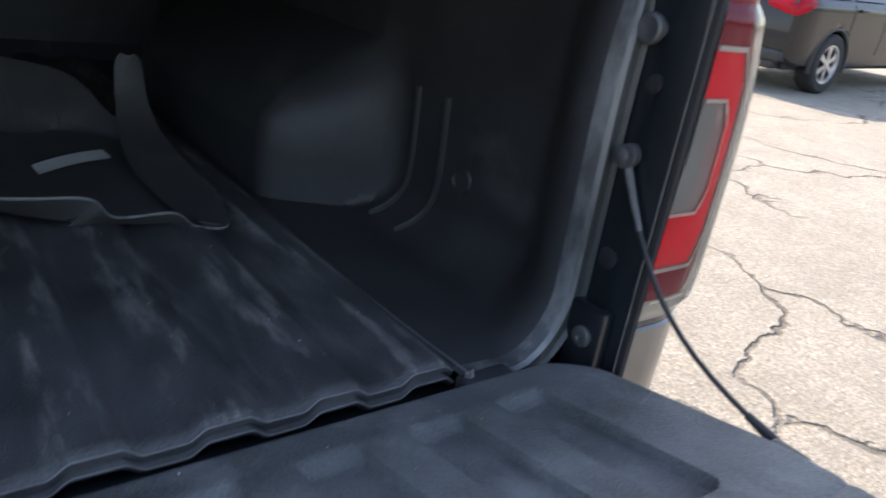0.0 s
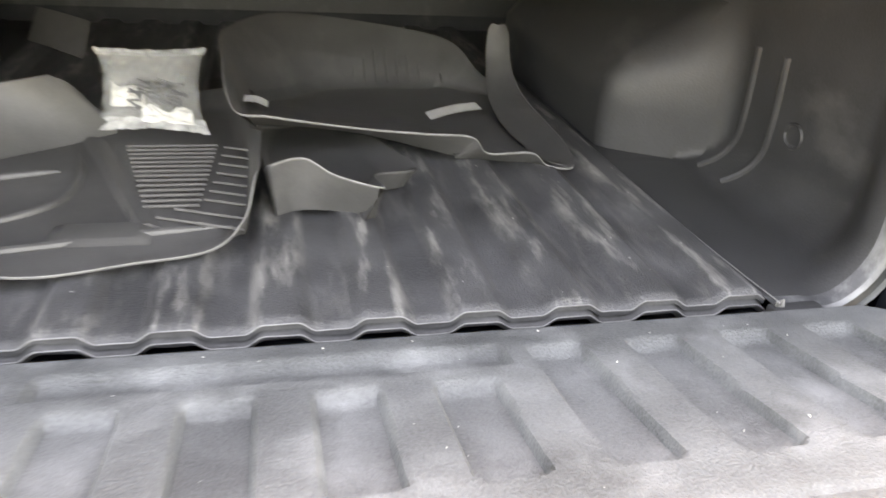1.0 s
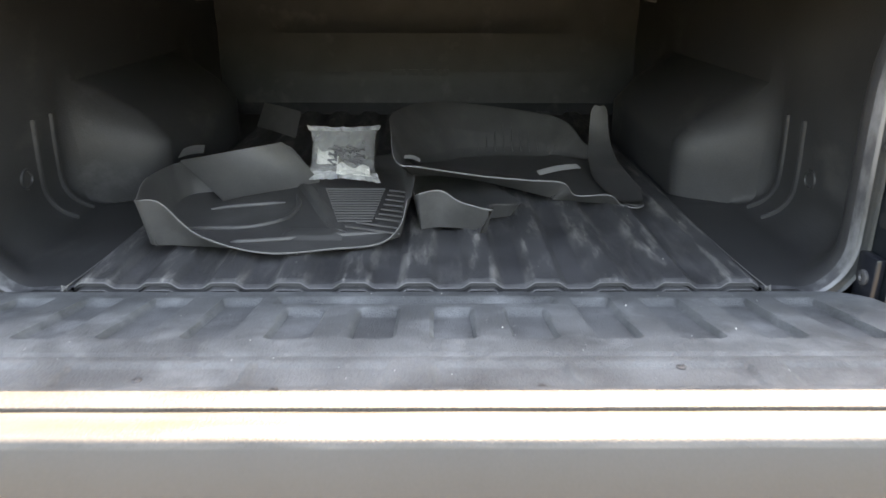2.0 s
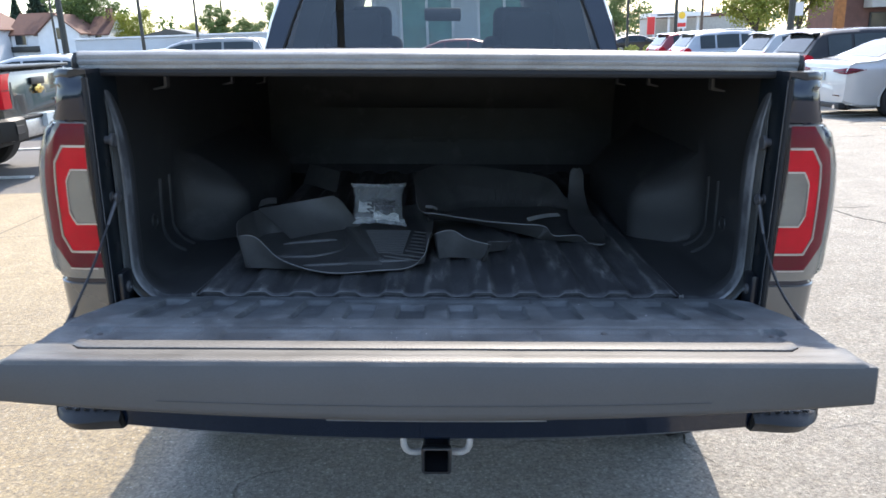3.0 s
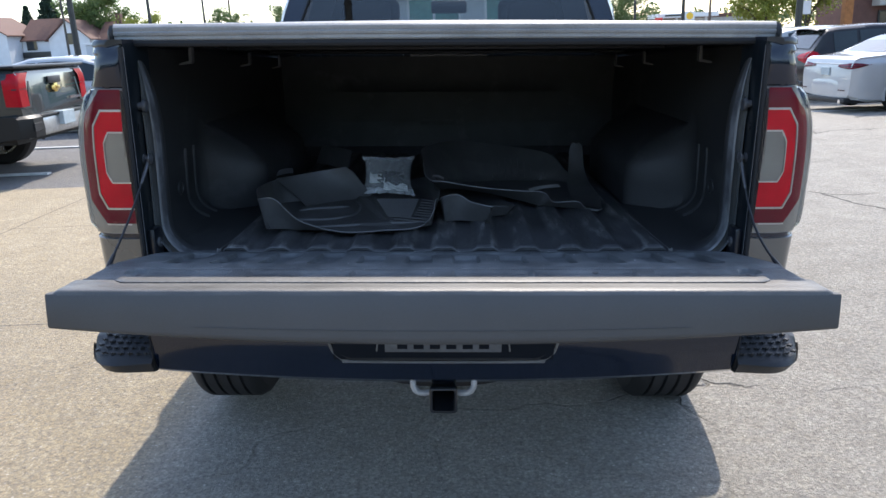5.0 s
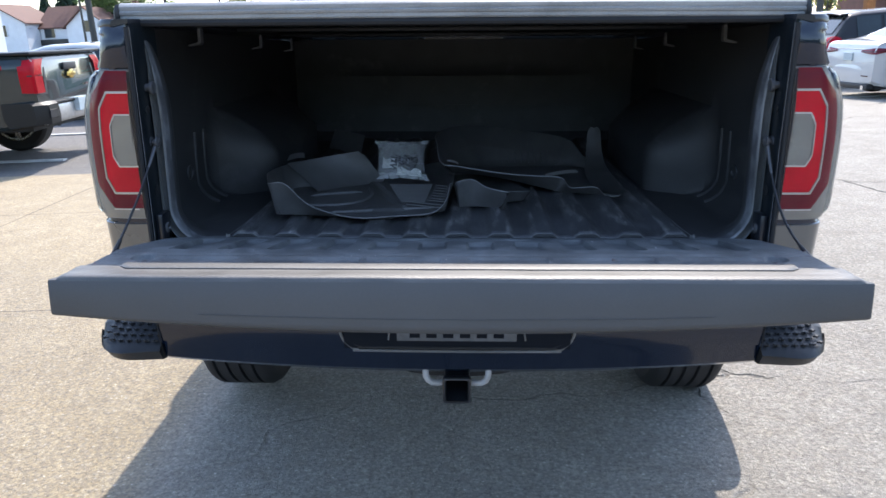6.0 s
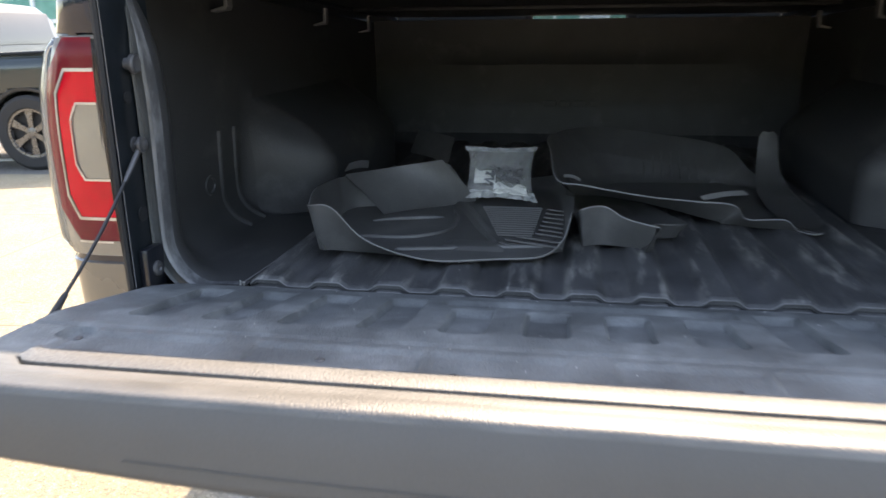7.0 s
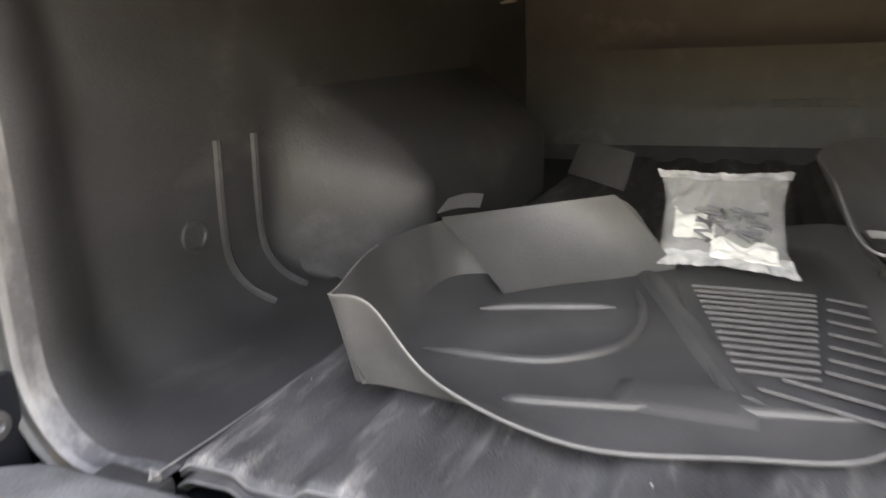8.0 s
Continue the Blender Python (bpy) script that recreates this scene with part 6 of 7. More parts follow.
        part("lettering_bar", bm, CHROME, ob)
        bm = bmesh.new()
        box(bm, -W * 0.93, W * 0.93, -0.02, 1.66, 1.175, 1.21, 0.015, 2)
        part("bed_cover", bm, STEP_BLACK, ob)
        # small unreadable markings along the top of the box sides
        for sg in (-1, 1):
            for y0, y1, z0, z1, mk in ((0.26, 0.30, 1.045, 1.085, CAR_RED), (0.32, 0.47, 1.055, 1.075, PLATE), (0.49, 0.55, 1.050, 1.075, PLATE)):
                bm = bmesh.new()
                sheet(bm, [y0, (y0 + y1) / 2, y1], [z0, z1], lambda y, z: (sg * (side_x(y, z) + 0.004), y, z))
                sheet(bm, [y0, (y0 + y1) / 2, y1], [z0, z1], lambda y, z: (sg * (side_x(y, z) - 0.002), y, z))
                part("marking_bar", bm, mk, body)
    if rails:
        for sg in (-1, 1):
            bm = bmesh.new()
            tube(bm, [(sg * Wr * 0.86, y, lerp_table(top, y) + (0.045 if 0.75 < y < 2.5 else 0.0)) for y in span(0.62, 2.65, 12)], 0.016, 6)
            part("roof_rail", bm, ALU, ob)
    return ob


def place(x, y, heading):
    """Tail centre at x, y; heading in degrees, 0 to +y."""
    return pose(x, y, ground_z(x, y), 0, 0, heading)


car("pickup_truck", "slate grey pickup with a gold badge, parked tail outwards", "pickup", SLATE_PAINT, place(-5.12, 7.75, 94.3) @ Matrix.Scale(1.14, 4), BLACK_RIM, badge=True)
car("sedan", "white sedan with silver wheels parked beside a grey pickup", "sedan", WHITE_PAINT, place(-5.55, 13.3, 90))
car("sedan", "silver-white sedan in a row of parked cars", "sedan", SILVER_PAINT, place(-5.75, 16.4, 90))
car("sedan", "white sedan in a row of parked cars", "sedan", WHITE_PAINT, place(-5.7, 19.2, 90))
car("minivan", "silver-beige minivan with roof rails at the end of a row", "minivan", BEIGE_PAINT, place(-5.8, 24.2, 90), rails=True)
car("suv", "dark grey sport utility car with silver wheels parked tail outwards", "suv", DARK_PAINT, place(8.55, 4.9, -90))
car("suv", "grey sport utility car parked beside a white sedan", "suv", SLATE_PAINT, place(7.95, 10.2, -88))
car("sedan", "white sedan with dark wheels parked tail outwards", "sedan", WHITE_PAINT, place(7.35, 12.9, -86), BLACK_RIM)
car("suv", "dark grey sport utility car parked beside a white sedan", "suv", DARK_PAINT, place(8.0, 16.1, -88))
car("suv", "white sport utility car in a row of parked cars", "suv", WHITE_PAINT, place(8.25, 19.0, -88))
car("suv", "silver sport utility car with roof rails in a row", "suv", SILVER_PAINT, place(8.5, 26.2, -88), rails=True)
car("suv", "dark red sport utility car in a row of parked cars", "suv", RED_PAINT, place(8.5, 29.4, -88))
car("sedan", "black sedan standing far across the lot", "sedan", BLACK_PAINT, place(13.0, 60.0, -90))
car("sedan", "dark red sedan standing ahead of the truck", "sedan", RED_PAINT, place(-1.6, 24.0, -90))


# ---- buildings, posts and far things ----
WALL_WHITE = material("white_siding", (0.70, 0.72, 0.74), 0.7, 0, 0.08, 1.5, 30, 0.2)
WALL_BLUE = material("pale_blue_grey_wall", (0.50, 0.54, 0.58), 0.7, 0, 0.12, 0.4, 10, 0.1)
ROOF_BROWN = material("brown_shingles", (0.13, 0.065, 0.048), 0.8, 0, 0.25, 3, 25, 0.3)
BRICK = material("brown_brick", (0.15, 0.075, 0.06), 0.85, 0, 0.3, 2, 18, 0.4)
CONCRETE = material("pale_concrete", (0.42, 0.41, 0.38), 0.8, 0, 0.15, 2, 40, 0.3)
POLE_DARK = material("dark_pole_steel", (0.05, 0.052, 0.05), 0.5, 0.4, 0.2, 4, 60, 0.1)
WOOD_POLE = material("weathered_pole_wood", (0.13, 0.10, 0.08), 0.85, 0, 0.3, 4, 60, 0.3)
RUST = material("rusty_steel", (0.33, 0.14, 0.05), 0.8, 0.2, 0.35, 5, 60, 0.4)
TEAL = material("teal_curtain_glass", (0.10, 0.30, 0.27), 0.08, 0.1, 0.35, 0.5, 4, 0.0, coat=1.0)
SIGN_RED = material("red_sign_face", (0.60, 0.03, 0.03), 0.4, 0, 0.1, 3, 40, 0.0)
SIGN_YELLOW = material("yellow_sign_face", (0.80, 0.50, 0.04), 0.4, 0, 0.1, 3, 40, 0.0)
BARK = material("bark", (0.09, 0.07, 0.055), 0.9, 0, 0.3, 6, 60, 0.5)


def leaf_material(name, col, col2):
    m = bpy.data.materials.new(name)
    m.use_nodes = True
    n, l = m.node_tree.nodes, m.node_tree.links
    b = n["Principled BSDF"]
    g = n.new("ShaderNodeNewGeometry")
    mix = n.new("ShaderNodeMix")
    mix.data_type = "RGBA"
    mix.inputs["A"].default_value, mix.inputs["B"].default_value = (*col, 1), (*col2, 1)
    l.new(g.outputs["Random Per Island"], mix.inputs["Factor"])
    l.new(mix.outputs["Result"], b.inputs["Base Color"])
    b.inputs["Roughness"].default_value = 0.6
    b.inputs["Subsurface Weight"].default_value = 0.0
    tr, mx = n.new("ShaderNodeBsdfTranslucent"), n.new("ShaderNodeMixShader")
    l.new(mix.outputs["Result"], tr.inputs["Color"])
    mx.inputs[0].default_value = 0.35
    l.new(b.outputs[0], mx.inputs[1])
    l.new(tr.outputs[0], mx.inputs[2])
    l.new(mx.outputs[0], n["Material Output"].inputs["Surface"])
    return m


LEAF = leaf_material("green_leaves", (0.065, 0.115, 0.035), (0.14, 0.20, 0.06))
LEAF_SPRING = leaf_material("yellow_green_spring_leaves", (0.16, 0.20, 0.03), (0.30, 0.32, 0.06))
LEAF_SPRUCE = leaf_material("dark_spruce_needles", (0.020, 0.045, 0.028), (0.04, 0.075, 0.045))


def leaf_cloud(bm, rnd, centre, rad, count, size):
    for _ in range(count):
        d = Vector((rnd.gauss(0, 1), rnd.gauss(0, 1), rnd.gauss(0, 1))).normalized() * (rnd.random() ** 0.45)
        p = centre + Vector((d.x * rad, d.y * rad, d.z * rad * 0.8))
        a = Vector((rnd.gauss(0, 1), rnd.gauss(0, 1), rnd.gauss(0, 1))).normalized()
        b = a.orthogonal().normalized()
        s = size * rnd.uniform(0.6, 1.3)
        q = [bm.verts.new(p + a * s), bm.verts.new(p + b * s * 0.6), bm.verts.new(p - a * s), bm.verts.new(p - b * s * 0.6)]
        bm.faces.new(q)


def broad_tree(label, m, height, crown, leaf, seed, dense=1.0):
    ob = thing("tree", label, "tree", m, "trees")
    rnd = random.Random(seed)
    bm, lf = bmesh.new(), bmesh.new()
    r0 = height * 0.022
    trunk = [Vector((0.02 * height * math.sin(k * 1.3 + seed), 0.02 * height * math.cos(k + seed), height * 0.62 * k / 6)) for k in range(7)]
    tube(bm, trunk, r0, 8, [r0 * (1 - 0.11 * k) for k in range(7)])
    for k in range(15):
        base = trunk[2 + k % 5]
        a = k * 2.4 + seed
        up = rnd.uniform(0.25, 0.6)
        tip = base + Vector((math.cos(a), math.sin(a), 0)) * crown * rnd.uniform(0.45, 0.95) + Vector((0, 0, height * up * 0.6))
        tip.z = min(tip.z, height * 0.95)
        mid = base.lerp(tip, 0.5) + Vector((0, 0, 0.05 * height))
        tube(bm, [base, mid, tip], r0 * 0.35, 5, [r0 * 0.4, r0 * 0.25, r0 * 0.08])
        for j in range(7):
            q = base.lerp(tip, 0.35 + 0.11 * j) + Vector((rnd.gauss(0, 0.14), rnd.gauss(0, 0.14), rnd.gauss(0.06, 0.10))) * crown
            leaf_cloud(lf, rnd, q, crown * rnd.uniform(0.13, 0.36), int(95 * dense), height * 0.015)
    part("trunk", bm, BARK, ob)
    part("crown", lf, leaf, ob, smooth=False)
    return ob


def spruce(label, m, height, seed):
    ob = thing("spruce_tree", label, "tree", m, "trees")
    rnd = random.Random(seed)
    bm, lf = bmesh.new(), bmesh.new()
    tube(bm, [(0, 0, 0), (0, 0, height * 0.5), (0, 0, height)], 0.2, 8, [height * 0.02, height * 0.012, 0.01])
    for k in range(26):
        z = height * (0.10 + 0.88 * k / 25)
        rad = height * 0.27 * (1 - k / 27) * rnd.uniform(0.75, 1.1)
        for j in range(9):
            a = j * 2 * math.pi / 9 + k * 0.7
            tip = Vector((math.cos(a) * rad, math.sin(a) * rad, z - rad * 0.35))
            tube(bm, [Vector((0, 0, z)), tip], 0.02, 3, [0.03, 0.008])
            for f in (0.3, 0.5, 0.7, 0.85, 1.0):
                leaf_cloud(lf, rnd, Vector((0, 0, z)).lerp(tip, f), rad * 0.16 + 0.05, 6, height * 0.026)
    part("trunk", bm, BARK, ob)
    part("crown", lf, LEAF_SPRUCE, ob, smooth=False)


spruce("dark green spruce behind a house roof", pose(-55.4, 104, 0), 11.0, 1)
spruce("small dark green spruce behind a house roof", pose(-59.6, 106, 0), 8.6, 2)
broad_tree("green broadleaf tree behind a white house", pose(-46, 98, 0), 10.0, 4.2, LEAF, 3, 1.6)
broad_tree("low green tree beside a white house", pose(-39.5, 96, 0), 6.4, 3.0, LEAF_SPRING, 4)
broad_tree("low green tree behind a long wall", pose(-33, 98, 0), 4.6, 2.2, LEAF_SPRING, 5)
broad_tree("green tree behind a long wall", pose(-27.5, 92, 0), 6.4, 2.2, LEAF, 6)
broad_tree("low green tree behind a long wall", pose(-24, 95, 0), 4.8, 2.2, LEAF, 7)
broad_tree("green broadleaf tree behind a long wall", pose(-19, 90, 0), 6.4, 2.8, LEAF, 8, 1.4)
broad_tree("yellow-green street tree in spring leaf by parked cars", pose(19.5, 46, -0.3), 7.2, 2.9, LEAF_SPRING, 9, 0.9)
broad_tree("yellow-green street tree in spring leaf near a brick building", pose(23.0, 48, -0.3), 7.6, 2.6, LEAF_SPRING, 10, 0.7)
broad_tree("pale green tree far behind a filling station", pose(22.5, 100, 0), 7.6, 4.2, LEAF, 11, 1.2)
broad_tree("green tree far behind the truck", pose(4.0, 110, 0), 6.0, 3.6, LEAF, 12)


def gable_house():
    ob = thing("house", "white sided house with a brown shingled gable roof", "house", pose(-50.5, 92, 0))

    def wing(x0, x1, y0, y1, eave, ridge, along):
        bm = bmesh.new()
        if along == "y":
            c = (x0 + x1) / 2
            prof = [(x0, 0), (x1, 0), (x1, eave), (c, ridge), (x0, eave)]
            loft(bm, [[Vector((x, y, z)) for x, z in prof] for y in (y0, y1)])
        else:
            c = (y0 + y1) / 2
            prof = [(y0, 0), (y1, 0), (y1, eave), (c, ridge), (y0, eave)]
            loft(bm, [[Vector((x, y, z)) for y, z in prof] for x in (x0, x1)])
        part("wall", bm, WALL_WHITE, ob, smooth=False)
        bm = bmesh.new()
        t, o = 0.16, 0.35
        if along == "y":
            c = (x0 + x1) / 2
            k = (ridge - eave) / (x1 - c)
            for sg in (-1, 1):
                e = c + sg * (x1 - c + o)
                ez = eave - k * o
                loft(bm, [[Vector(p) for p in ((c, y, ridge + 0.02), (e, y, ez + 0.02), (e, y, ez + t), (c, y, ridge + t))] for y in (y0 - o, y1 + o)])
        else:
            c = (y0 + y1) / 2
            k = (ridge - eave) / (y1 - c)
            for sg in (-1, 1):
                e = c + sg * (y1 - c + o)
                ez = eave - k * o
                loft(bm, [[Vector(p) for p in ((x, c, ridge + 0.02), (x, e, ez + 0.02), (x, e, ez + t), (x, c, ridge + t))] for x in (x0 - o, x1 + o)])
        part("roof", bm, ROOF_BROWN, ob, smooth=False)
    wing(-3.1, 1.5, 1.0, 8.0, 3.7, 6.1, "x")
    wing(1.6, 6.6, -1.5, 6.5, 3.6, 5.7, "y")
    wing(6.7, 8.9, 1.0, 7.0, 3.4, 5.4, "x")
    wing(-10.6, -3.2, -2.0, 6.0, 4.3, 6.5, "y")
    for x, y, z, w, h in ((4.4, -1.55, 2.9, 0.9, 1.3), (-1.9, 0.95, 2.4, 1.3, 1.1), (-6.3, -2.05, 2.75, 1.5, 1.3), (-6.8, -2.05, 5.35, 0.9, 0.5), (7.8, 0.95, 2.2, 0.8, 1.1)):
        bm = bmesh.new()
        box(bm, x - w / 2 - 0.08, x + w / 2 + 0.08, y - 0.05, y + 0.02, z - 0.08, z + h + 0.08)
        fr = part("window", bm, WALL_WHITE, ob, smooth=False)
        bm = bmesh.new()
        box(bm, x - w / 2, x + w / 2, y - 0.07, y - 0.055, z, z + h)
        part("pane", bm, CARGLASS, fr, smooth=False)
    bm = bmesh.new()
    box(bm, 8.2, 8.8, 3.0, 3.8, 4.0, 6.4, 0.03)
    part("chimney", bm, BRICK, ob, smooth=False)
    bm = bmesh.new()
    box(bm, -3.1, 1.4, 0.6, 0.95, 1.5, 2.2, 0.05)
    part("porch_rail", bm, POLE_DARK, ob)


gable_house()


def long_wall():
    ob = thing("low_building", "long low pale blue-grey building with a flat roof", "building")
    bm = bmesh.new()
    box(bm, -35.6, -5, 72, 84, 0, 2.45)
    part("wall", bm, WALL_BLUE, ob, smooth=False)
    bm = bmesh.new()
    box(bm, -35.8, -4.8, 71.8, 84.2, 2.46, 2.62, 0.02)
    part("roof_edge", bm, WALL_WHITE, ob, smooth=False)
    for x in (-13.5,):
        bm = bmesh.new()
        box(bm, x, x + 3.2, 76, 79, 2.63, 4.2, 0.05)
        part("roof_unit", bm, CONCRETE, ob, smooth=False)
    bm = bmesh.new()
    loft(bm, [[Vector(p) for p in ((-31, y, 2.63), (-25, y, 2.63), (-28, y, 3.3))] for y in (76, 82)])
    part("roof_gable", bm, POLE_DARK, ob, smooth=False)


long_wall()


def lamp_post(label, x, y, h, arms=2, thick=0.09, mat=POLE_DARK):
    ob = thing("lamp_post", label, "lamp post", pose(x, y, ground_z(x, y)), "lamp posts")
    bm = bmesh.new()
    tube(bm, [(0, 0, 0), (0, 0, h * 0.5), (0, 0, h)], thick, 10, [thick * 1.15, thick, thick * 0.75])
    part("pole", bm, mat, ob)
    bm = bmesh.new()
    lathe(bm, [(0.28, 0), (0.28, 0.5), (0.22, 0.55), (0.1, 0.55)], 16)
    part("concrete_base", bm, CONCRETE, ob)
    for k in range(arms):
        sg = -1 if k else 1
        bm = bmesh.new()
        tube(bm, [(0, 0, h - 0.05), (sg * 0.5, 0, h - 0.02)], 0.04, 6)
        part("arm", bm, mat, ob)
        bm = bmesh.new()
        box(bm, sg * 0.45, sg * 1.05, -0.16, 0.16, h - 0.10, h + 0.06, 0.04, 2)
        part("lamp_head", bm, mat, ob)


lamp_post("tall dark lamp post standing beyond parked cars", -12.95, 24.4, 8.5, 2, 0.10)
lamp_post("slim dark lamp post standing beyond parked cars", -17.1, 32.0, 5.2, 0, 0.05)
lamp_post("dark lamp post beyond a row of cars", -16.4, 40, 7.4, 2, 0.09)
lamp_post("dark lamp post with a double head", -22.4, 68, 6.6, 2, 0.12)
lamp_post("dark lamp post far off", -12.5, 69, 4.6, 2, 0.08)
lamp_post("slim lamp post near a filling station", 10.0, 40, 9.0, 1, 0.07)
lamp_post("slim lamp post behind parked cars", 12.6, 40, 9.0, 1, 0.09)
lamp_post("dark lamp post standing behind the open tailgate", -1.9, -9.2, 9.0, 2, 0.09)
lamp_post("tall dark lamp post across the lot behind the truck", -4.2, -25, 11.0, 2, 0.10)
lamp_post("tall dark lamp post far behind the truck", -3.1, -31, 12.0, 2, 0.10)
lamp_post("tall slim lamp post behind the truck", -1.5, -25, 12.0, 0, 0.08)
lamp_post("thick dark lamp post by a brick building", 18.6, 39.5, 9.0, 1, 0.16)


def utility_pole(x, y, h):
    ob = thing("utility_pole", "wooden utility pole with cross arms and wires", "utility pole", pose(x, y, 0), "utility poles")
    bm = bmesh.new()
    tube(bm, [(0, 0, 0), (0, 0, h)], 0.16, 8, [0.18, 0.12])
    part("pole", bm, WOOD_POLE, ob)
    for z in (h - 0.6, h - 1.6):
        bm = bmesh.new()
        box(bm, -1.1, 1.1, -0.06, 0.06, z - 0.06, z + 0.06, 0.01)
        part("cross_arm", bm, WOOD_POLE, ob)


utility_pole(-29.2, 100, 10.5)
utility_pole(-22.0, 110, 6.5)
utility_pole(8.5, 95, 9.5)
utility_pole(30.0, 88, 9.5)


def wires():
    for k, (a, b) in enumerate((((8.5, 95, 8.9), (30.0, 88, 8.9)), ((8.5, 95, 7.9), (30.0, 88, 7.9)), ((30, 88, 8.9), (60, 80, 9.5)), ((8.5, 95, 8.4), (30.0, 88, 8.4)))):
        a, b = Vector(a), Vector(b)
        bm = bmesh.new()
        tube(bm, [a.lerp(b, t) - Vector((0, 0, 0.5 * 4 * t * (1 - t))) for t in span(0, 1, 14)], 0.03, 4)
        ob = new("overhead_wire", link_mesh("overhead_wire", bm, RUBBER))
        tagged(ob, "thin dark overhead wire strung between poles", "wire", "overhead wires")


wires()


def filling_station():
    ob = thing("filling_station", "white filling station canopy on pale columns", "filling station", pose(45.0, 150, 0))
    bm = bmesh.new()
    box(bm, -5.5, 6.0, -4, 4, 3.7, 4.5, 0.05)
    part("canopy", bm, WALL_WHITE, ob, smooth=False)
    bm = bmesh.new()
    box(bm, -4.2, -0.5, -4.06, -4.01, 3.95, 4.25)
    part("lettering_bar", bm, POLE_DARK, ob, smooth=False)
    for x in (-4.2, -1.4, 1.4, 4.2):
        bm = bmesh.new()
        box(bm, x - 0.2, x + 0.2, -2.2, -1.8, 0, 3.7, 0.02)
        part("column", bm, WALL_WHITE, ob, smooth=False)
    bm = bmesh.new()
    box(bm, -3.5, 16.5, 5, 12, 0, 3.6, 0.03)
    part("shop", bm, CONCRETE, ob, smooth=False)
    bm = bmesh.new()
    box(bm, -3.7, 16.7, 4.8, 12.2, 3.61, 4.3, 0.03)
    part("shop_roof", bm, ROOF_BROWN, ob, smooth=False)
    for x in (-5.6,):
        bm = bmesh.new()
        box(bm, x - 0.7, x + 0.7, -5, -4.6, 0.6, 3.8, 0.03)
        part("red_pump_sign", bm, SIGN_RED, ob, smooth=False)
    sign = thing("pole_sign", "tall white pole sign with a yellow and a red panel", "sign", pose(43.6, 140, 0))
    bm = bmesh.new()
    box(bm, -0.9, 0.9, -0.15, 0.15, 1.5, 4.6, 0.04)
    part("sign_box", bm, WALL_WHITE, sign, smooth=False)
    bm = bmesh.new()
    lathe(bm, [(0.62, 0), (0.62, 0.05), (0.5, 0.06)], 18, Matrix.Translation((0, -0.16, 3.8)) @ Matrix.Rotation(radians(90), 4, "X"))
    part("yellow_panel", bm, SIGN_YELLOW, sign)
    bm = bmesh.new()
    box(bm, -0.75, 0.75, -0.21, -0.16, 1.8, 2.5, 0.01)
    part("red_panel", bm, SIGN_RED, sign, smooth=False)
    bm = bmesh.new()
    box(bm, -0.15, 0.15, -0.1, 0.1, 0, 1.5)
    part("post", bm, POLE_DARK, sign, smooth=False)


filling_station()


def brick_building():
    ob = thing("brick_building", "brown brick building with a grey fascia over its shopfront", "building", pose(0, 0, 0))
    bm = bmesh.new()
    box(bm, 27.2, 70, 52, 56, -0.3, 9.0, 0.02)
    part("wall", bm, BRICK, ob, smooth=False)
    bm = bmesh.new()
    box(bm, 29.1, 70, 50.9, 51.98, 2.45, 3.35, 0.05)
    part("fascia", bm, CONCRETE, ob, smooth=False)
    for k in range(7):
        x = 29.6 + 2.6 * k
        bm = bmesh.new()
        box(bm, x, x + 2.2, 51.9, 51.99, 0.1, 2.15, 0.02)
        fr = part("shop_window", bm, POLE_DARK, ob, smooth=False)
        bm = bmesh.new()
        box(bm, x + 0.1, x + 2.1, 51.86, 51.895, 0.2, 2.05)
        part("pane", bm, CARGLASS, fr, smooth=False)
    for x in (28.4, 31.4, 34.6):
        bm = bmesh.new()
        box(bm, x, x + 1.6, 51.9, 51.99, 3.42, 5.2, 0.02)
        part("upper_window", bm, CARGLASS, ob, smooth=False)
    post = thing("rusty_post", "rusty orange steel post beside a brick building", "post", pose(21.4, 40, -0.3))
    bm = bmesh.new()
    box(bm, -0.22, 0.22, -0.22, 0.22, 0, 9, 0.02)
    part("column", bm, RUST, post, smooth=False)
    sg = thing("notice_sign", "small white notice on a post", "sign", pose(20.6, 43, 0))
    bm = bmesh.new()
    box(bm, -0.22, 0.22, -0.02, 0.02, 2.0, 2.75, 0.01)
    part("board", bm, WALL_WHITE, sg, smooth=False)
    bm = bmesh.new()
    box(bm, -0.03, 0.03, 0.021, 0.06, -0.3, 2.7)
    part("post", bm, POLE_DARK, sg, smooth=False)


brick_building()


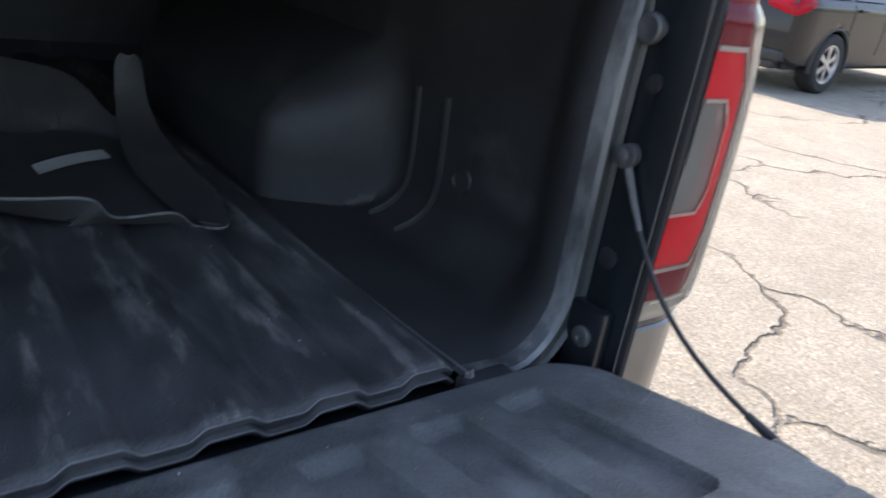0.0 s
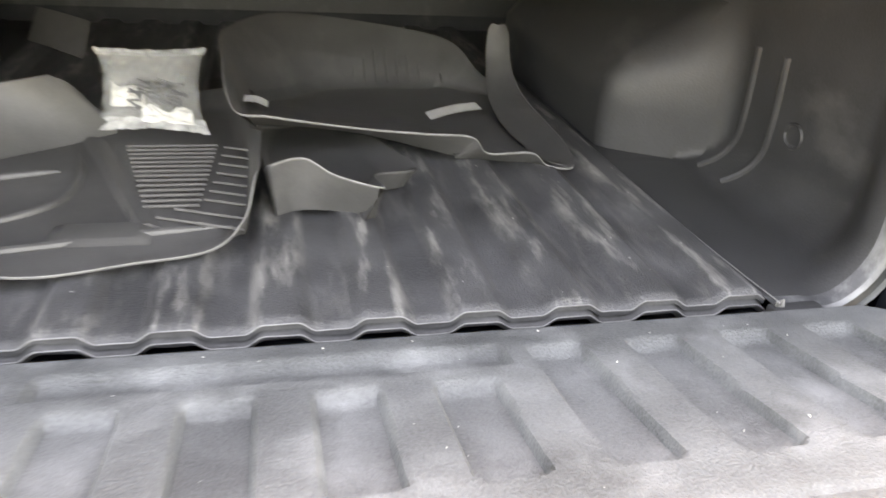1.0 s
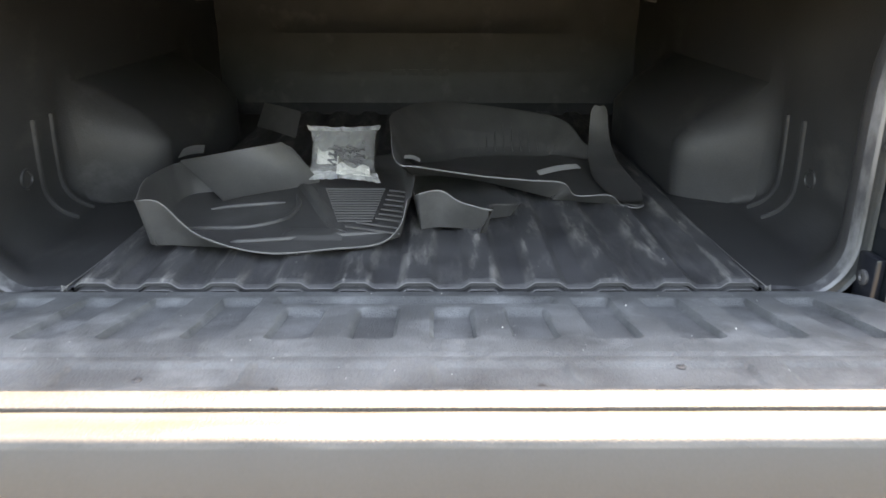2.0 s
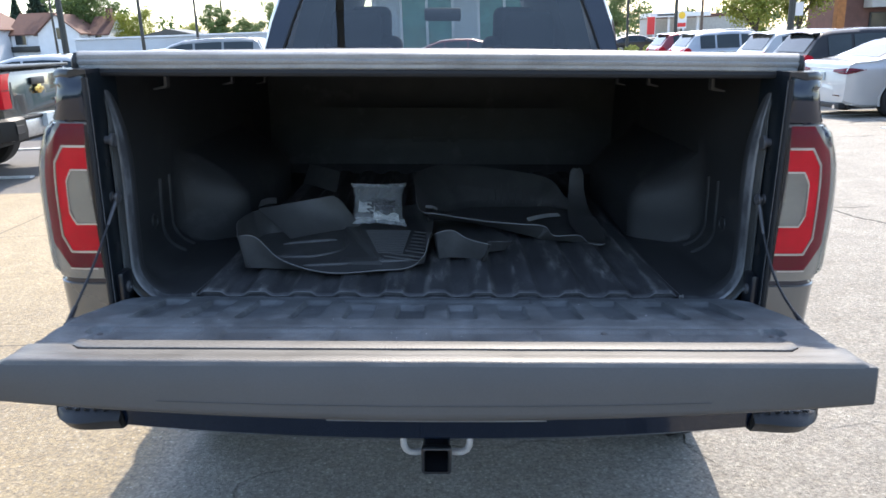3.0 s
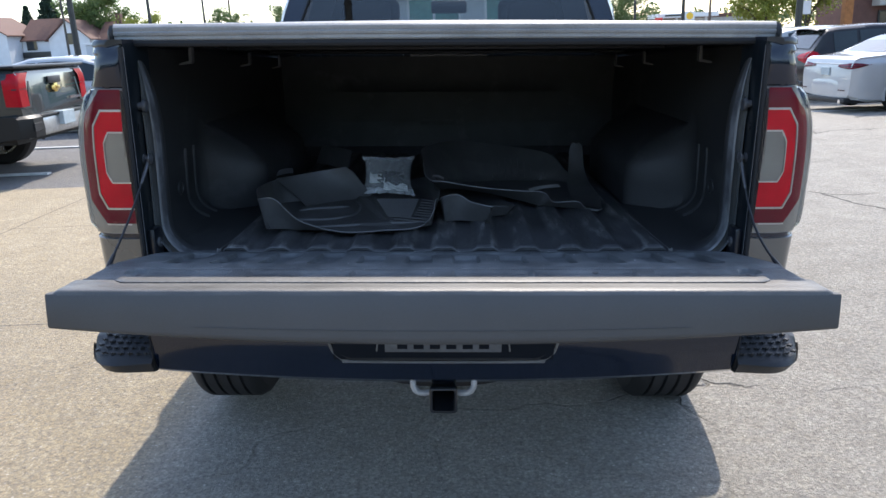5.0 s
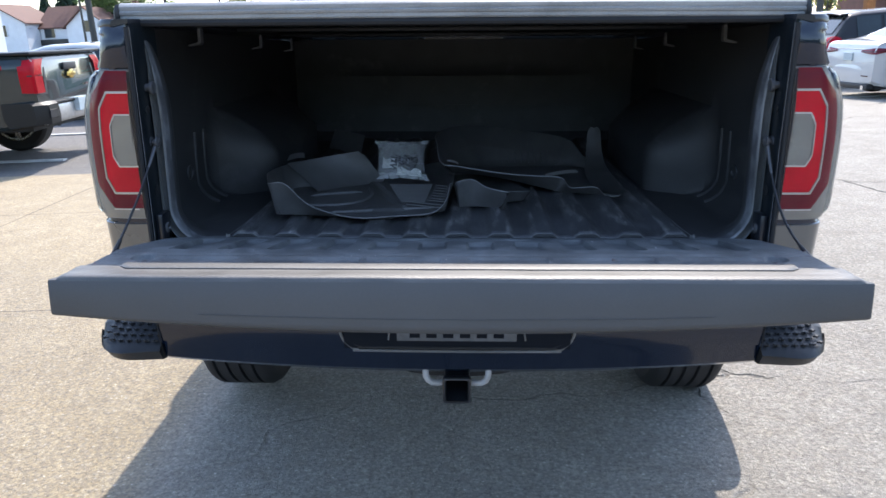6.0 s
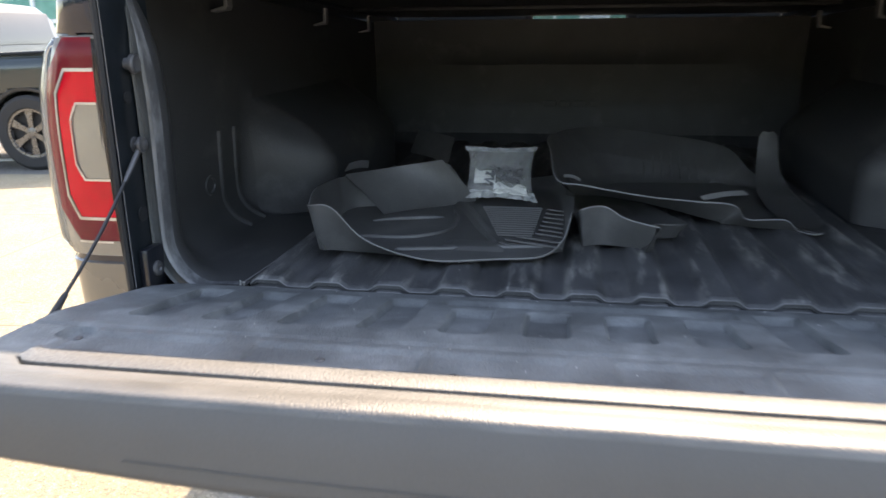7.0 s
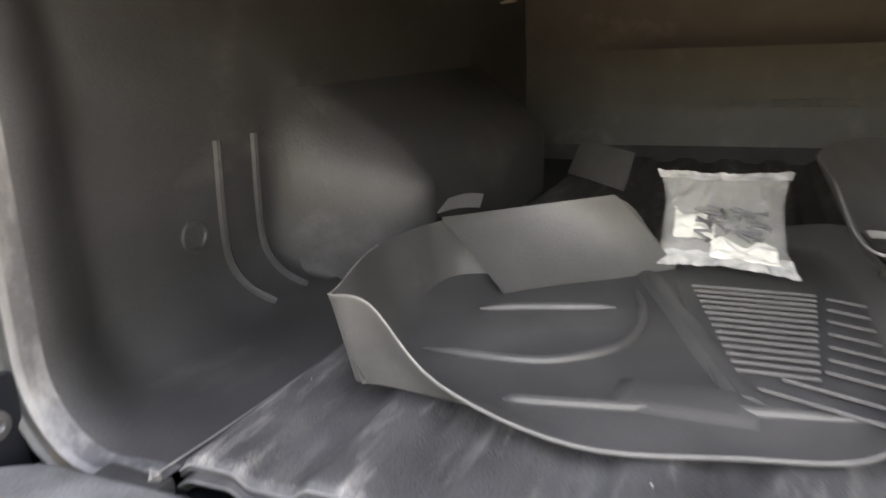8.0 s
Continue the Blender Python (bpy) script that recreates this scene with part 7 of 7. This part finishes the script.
def glass_building():
    ob = thing("glass_building", "teal glass showroom with white mullions", "building", pose(-18.2, 25.5, 0))
    bm = bmesh.new()
    box(bm, -22, 0, 0.2, 2.2, 0, 7.5, 0.02)
    part("wall", bm, WALL_WHITE, ob, smooth=False)
    bm = bmesh.new()
    box(bm, 0, 0.8, -0.3, 1.0, 0, 7.7, 0.03)
    part("corner_pier", bm, WALL_WHITE, ob, smooth=False)
    for k in range(10):
        for j in range(3):
            bm2 = bmesh.new()
            box(bm2, -2.15 * (k + 1) + 0.06, -2.15 * k - 0.06, 0.10, 0.19, 0.2 + 2.4 * j, 2.5 + 2.4 * j)
            part("pane", bm2, TEAL, ob, smooth=False)
    for k in range(11):
        bm = bmesh.new()
        box(bm, -2.15 * k - 0.06, -2.15 * k + 0.06, -0.02, 0.19, 0, 7.4)
        part("mullion", bm, WALL_WHITE, ob, smooth=False)
    for j in range(4):
        bm = bmesh.new()
        box(bm, -21.5, 0, -0.01, 0.185, 2.4 * j + 0.04, 2.4 * j + 0.18)
        part("transom", bm, WALL_WHITE, ob, smooth=False)


glass_building()


def glass_front():
    ob = thing("glass_storefront", "pale teal glass storefront with white frames beyond the truck", "building", pose(0.6, 46, 0))
    bm = bmesh.new()
    box(bm, -5.0, 5.0, 0.3, 6.0, 0, 4.3, 0.03)
    part("wall", bm, WALL_WHITE, ob, smooth=False)
    bm = bmesh.new()
    box(bm, -5.1, 5.1, -0.5, 6.1, 4.0, 4.35, 0.03)
    part("canopy", bm, WALL_WHITE, ob, smooth=False)
    for k in range(6):
        bm = bmesh.new()
        box(bm, -4.8 + 1.6 * k + 0.08, -3.2 + 1.6 * k - 0.08, 0.16, 0.28, 0.15, 3.9)
        part("pane", bm, TEAL if k % 3 else WALL_BLUE, ob, smooth=False)
    for k in range(7):
        bm = bmesh.new()
        box(bm, -4.88 + 1.6 * k, -4.72 + 1.6 * k, 0.0, 0.3, 0, 4.0)
        part("mullion", bm, WALL_WHITE, ob, smooth=False)


glass_front()


def planted_island():
    bm = bmesh.new()
    box(bm, 6.0, 16.0, 33.0, 36.5, 0, 0.15, 0.04)
    isl = new("kerb", link_mesh("kerb", bm, CONCRETE, False))
    tagged(isl, "pale concrete kerb round a planted island", "kerb", kind="structure")
    bm = bmesh.new()
    rnd = random.Random(4)
    for _ in range(5000):
        x, y = rnd.uniform(6.2, 15.8), rnd.uniform(33.2, 36.3)
        a = rnd.uniform(0, 6.28)
        h = rnd.uniform(0.08, 0.2)
        p = Vector((x, y, 0.152))
        bm.faces.new([bm.verts.new(p + Vector((math.cos(a), math.sin(a), 0)) * 0.03), bm.verts.new(p - Vector((math.cos(a), math.sin(a), 0)) * 0.03), bm.verts.new(p + Vector((rnd.uniform(-0.05, 0.05), rnd.uniform(-0.05, 0.05), h)))])
    tagged(new("grass", link_mesh("grass", bm, LEAF, False)), "short green grass on a kerbed island", "grass", kind="stuff")
    for k, (x, y, r) in enumerate(((8.0, 33.8, 0.35), (9.0, 34.8, 0.4), (10.0, 35.2, 0.4), (11.5, 34.6, 0.45), (12.6, 35.4, 0.4))):
        sh = thing("shrub", "small rounded yellow-green shrub on a planted island", "shrub", pose(x, y, 0.15), "shrubs")
        bm = bmesh.new()
        rnd = random.Random(k)
        leaf_cloud(bm, rnd, Vector((0, 0, r)), r, 500, 0.05)
        part("leaves", bm, LEAF_SPRING, sh, smooth=False)


planted_island()


def far_woods():
    bm = bmesh.new()
    rnd = random.Random(8)
    for k in range(260):
        a = radians(-180 + 360 * k / 260 + rnd.uniform(-1, 1))
        # unseen rear arc stands nearer and taller, added to darken the paint's reflections
        d = rnd.uniform(190, 240) if math.cos(a) > -0.3 else rnd.uniform(60, 85)
        c = Vector((math.sin(a) * d, math.cos(a) * d, 0))
        h = rnd.uniform(3.5, 7.5) if math.cos(a) > -0.3 else rnd.uniform(7, 11)
        for j in range(4):
            leaf_cloud(bm, rnd, c + Vector((rnd.uniform(-4, 4), 0, h * (0.3 + 0.2 * j))), h * 0.45, 36, 0.75)
    tagged(new("far_trees", link_mesh("far_trees", bm, LEAF, False)), "hazy line of distant trees, its unseen rear arc added for reflections", "trees", kind="stuff")


far_woods()
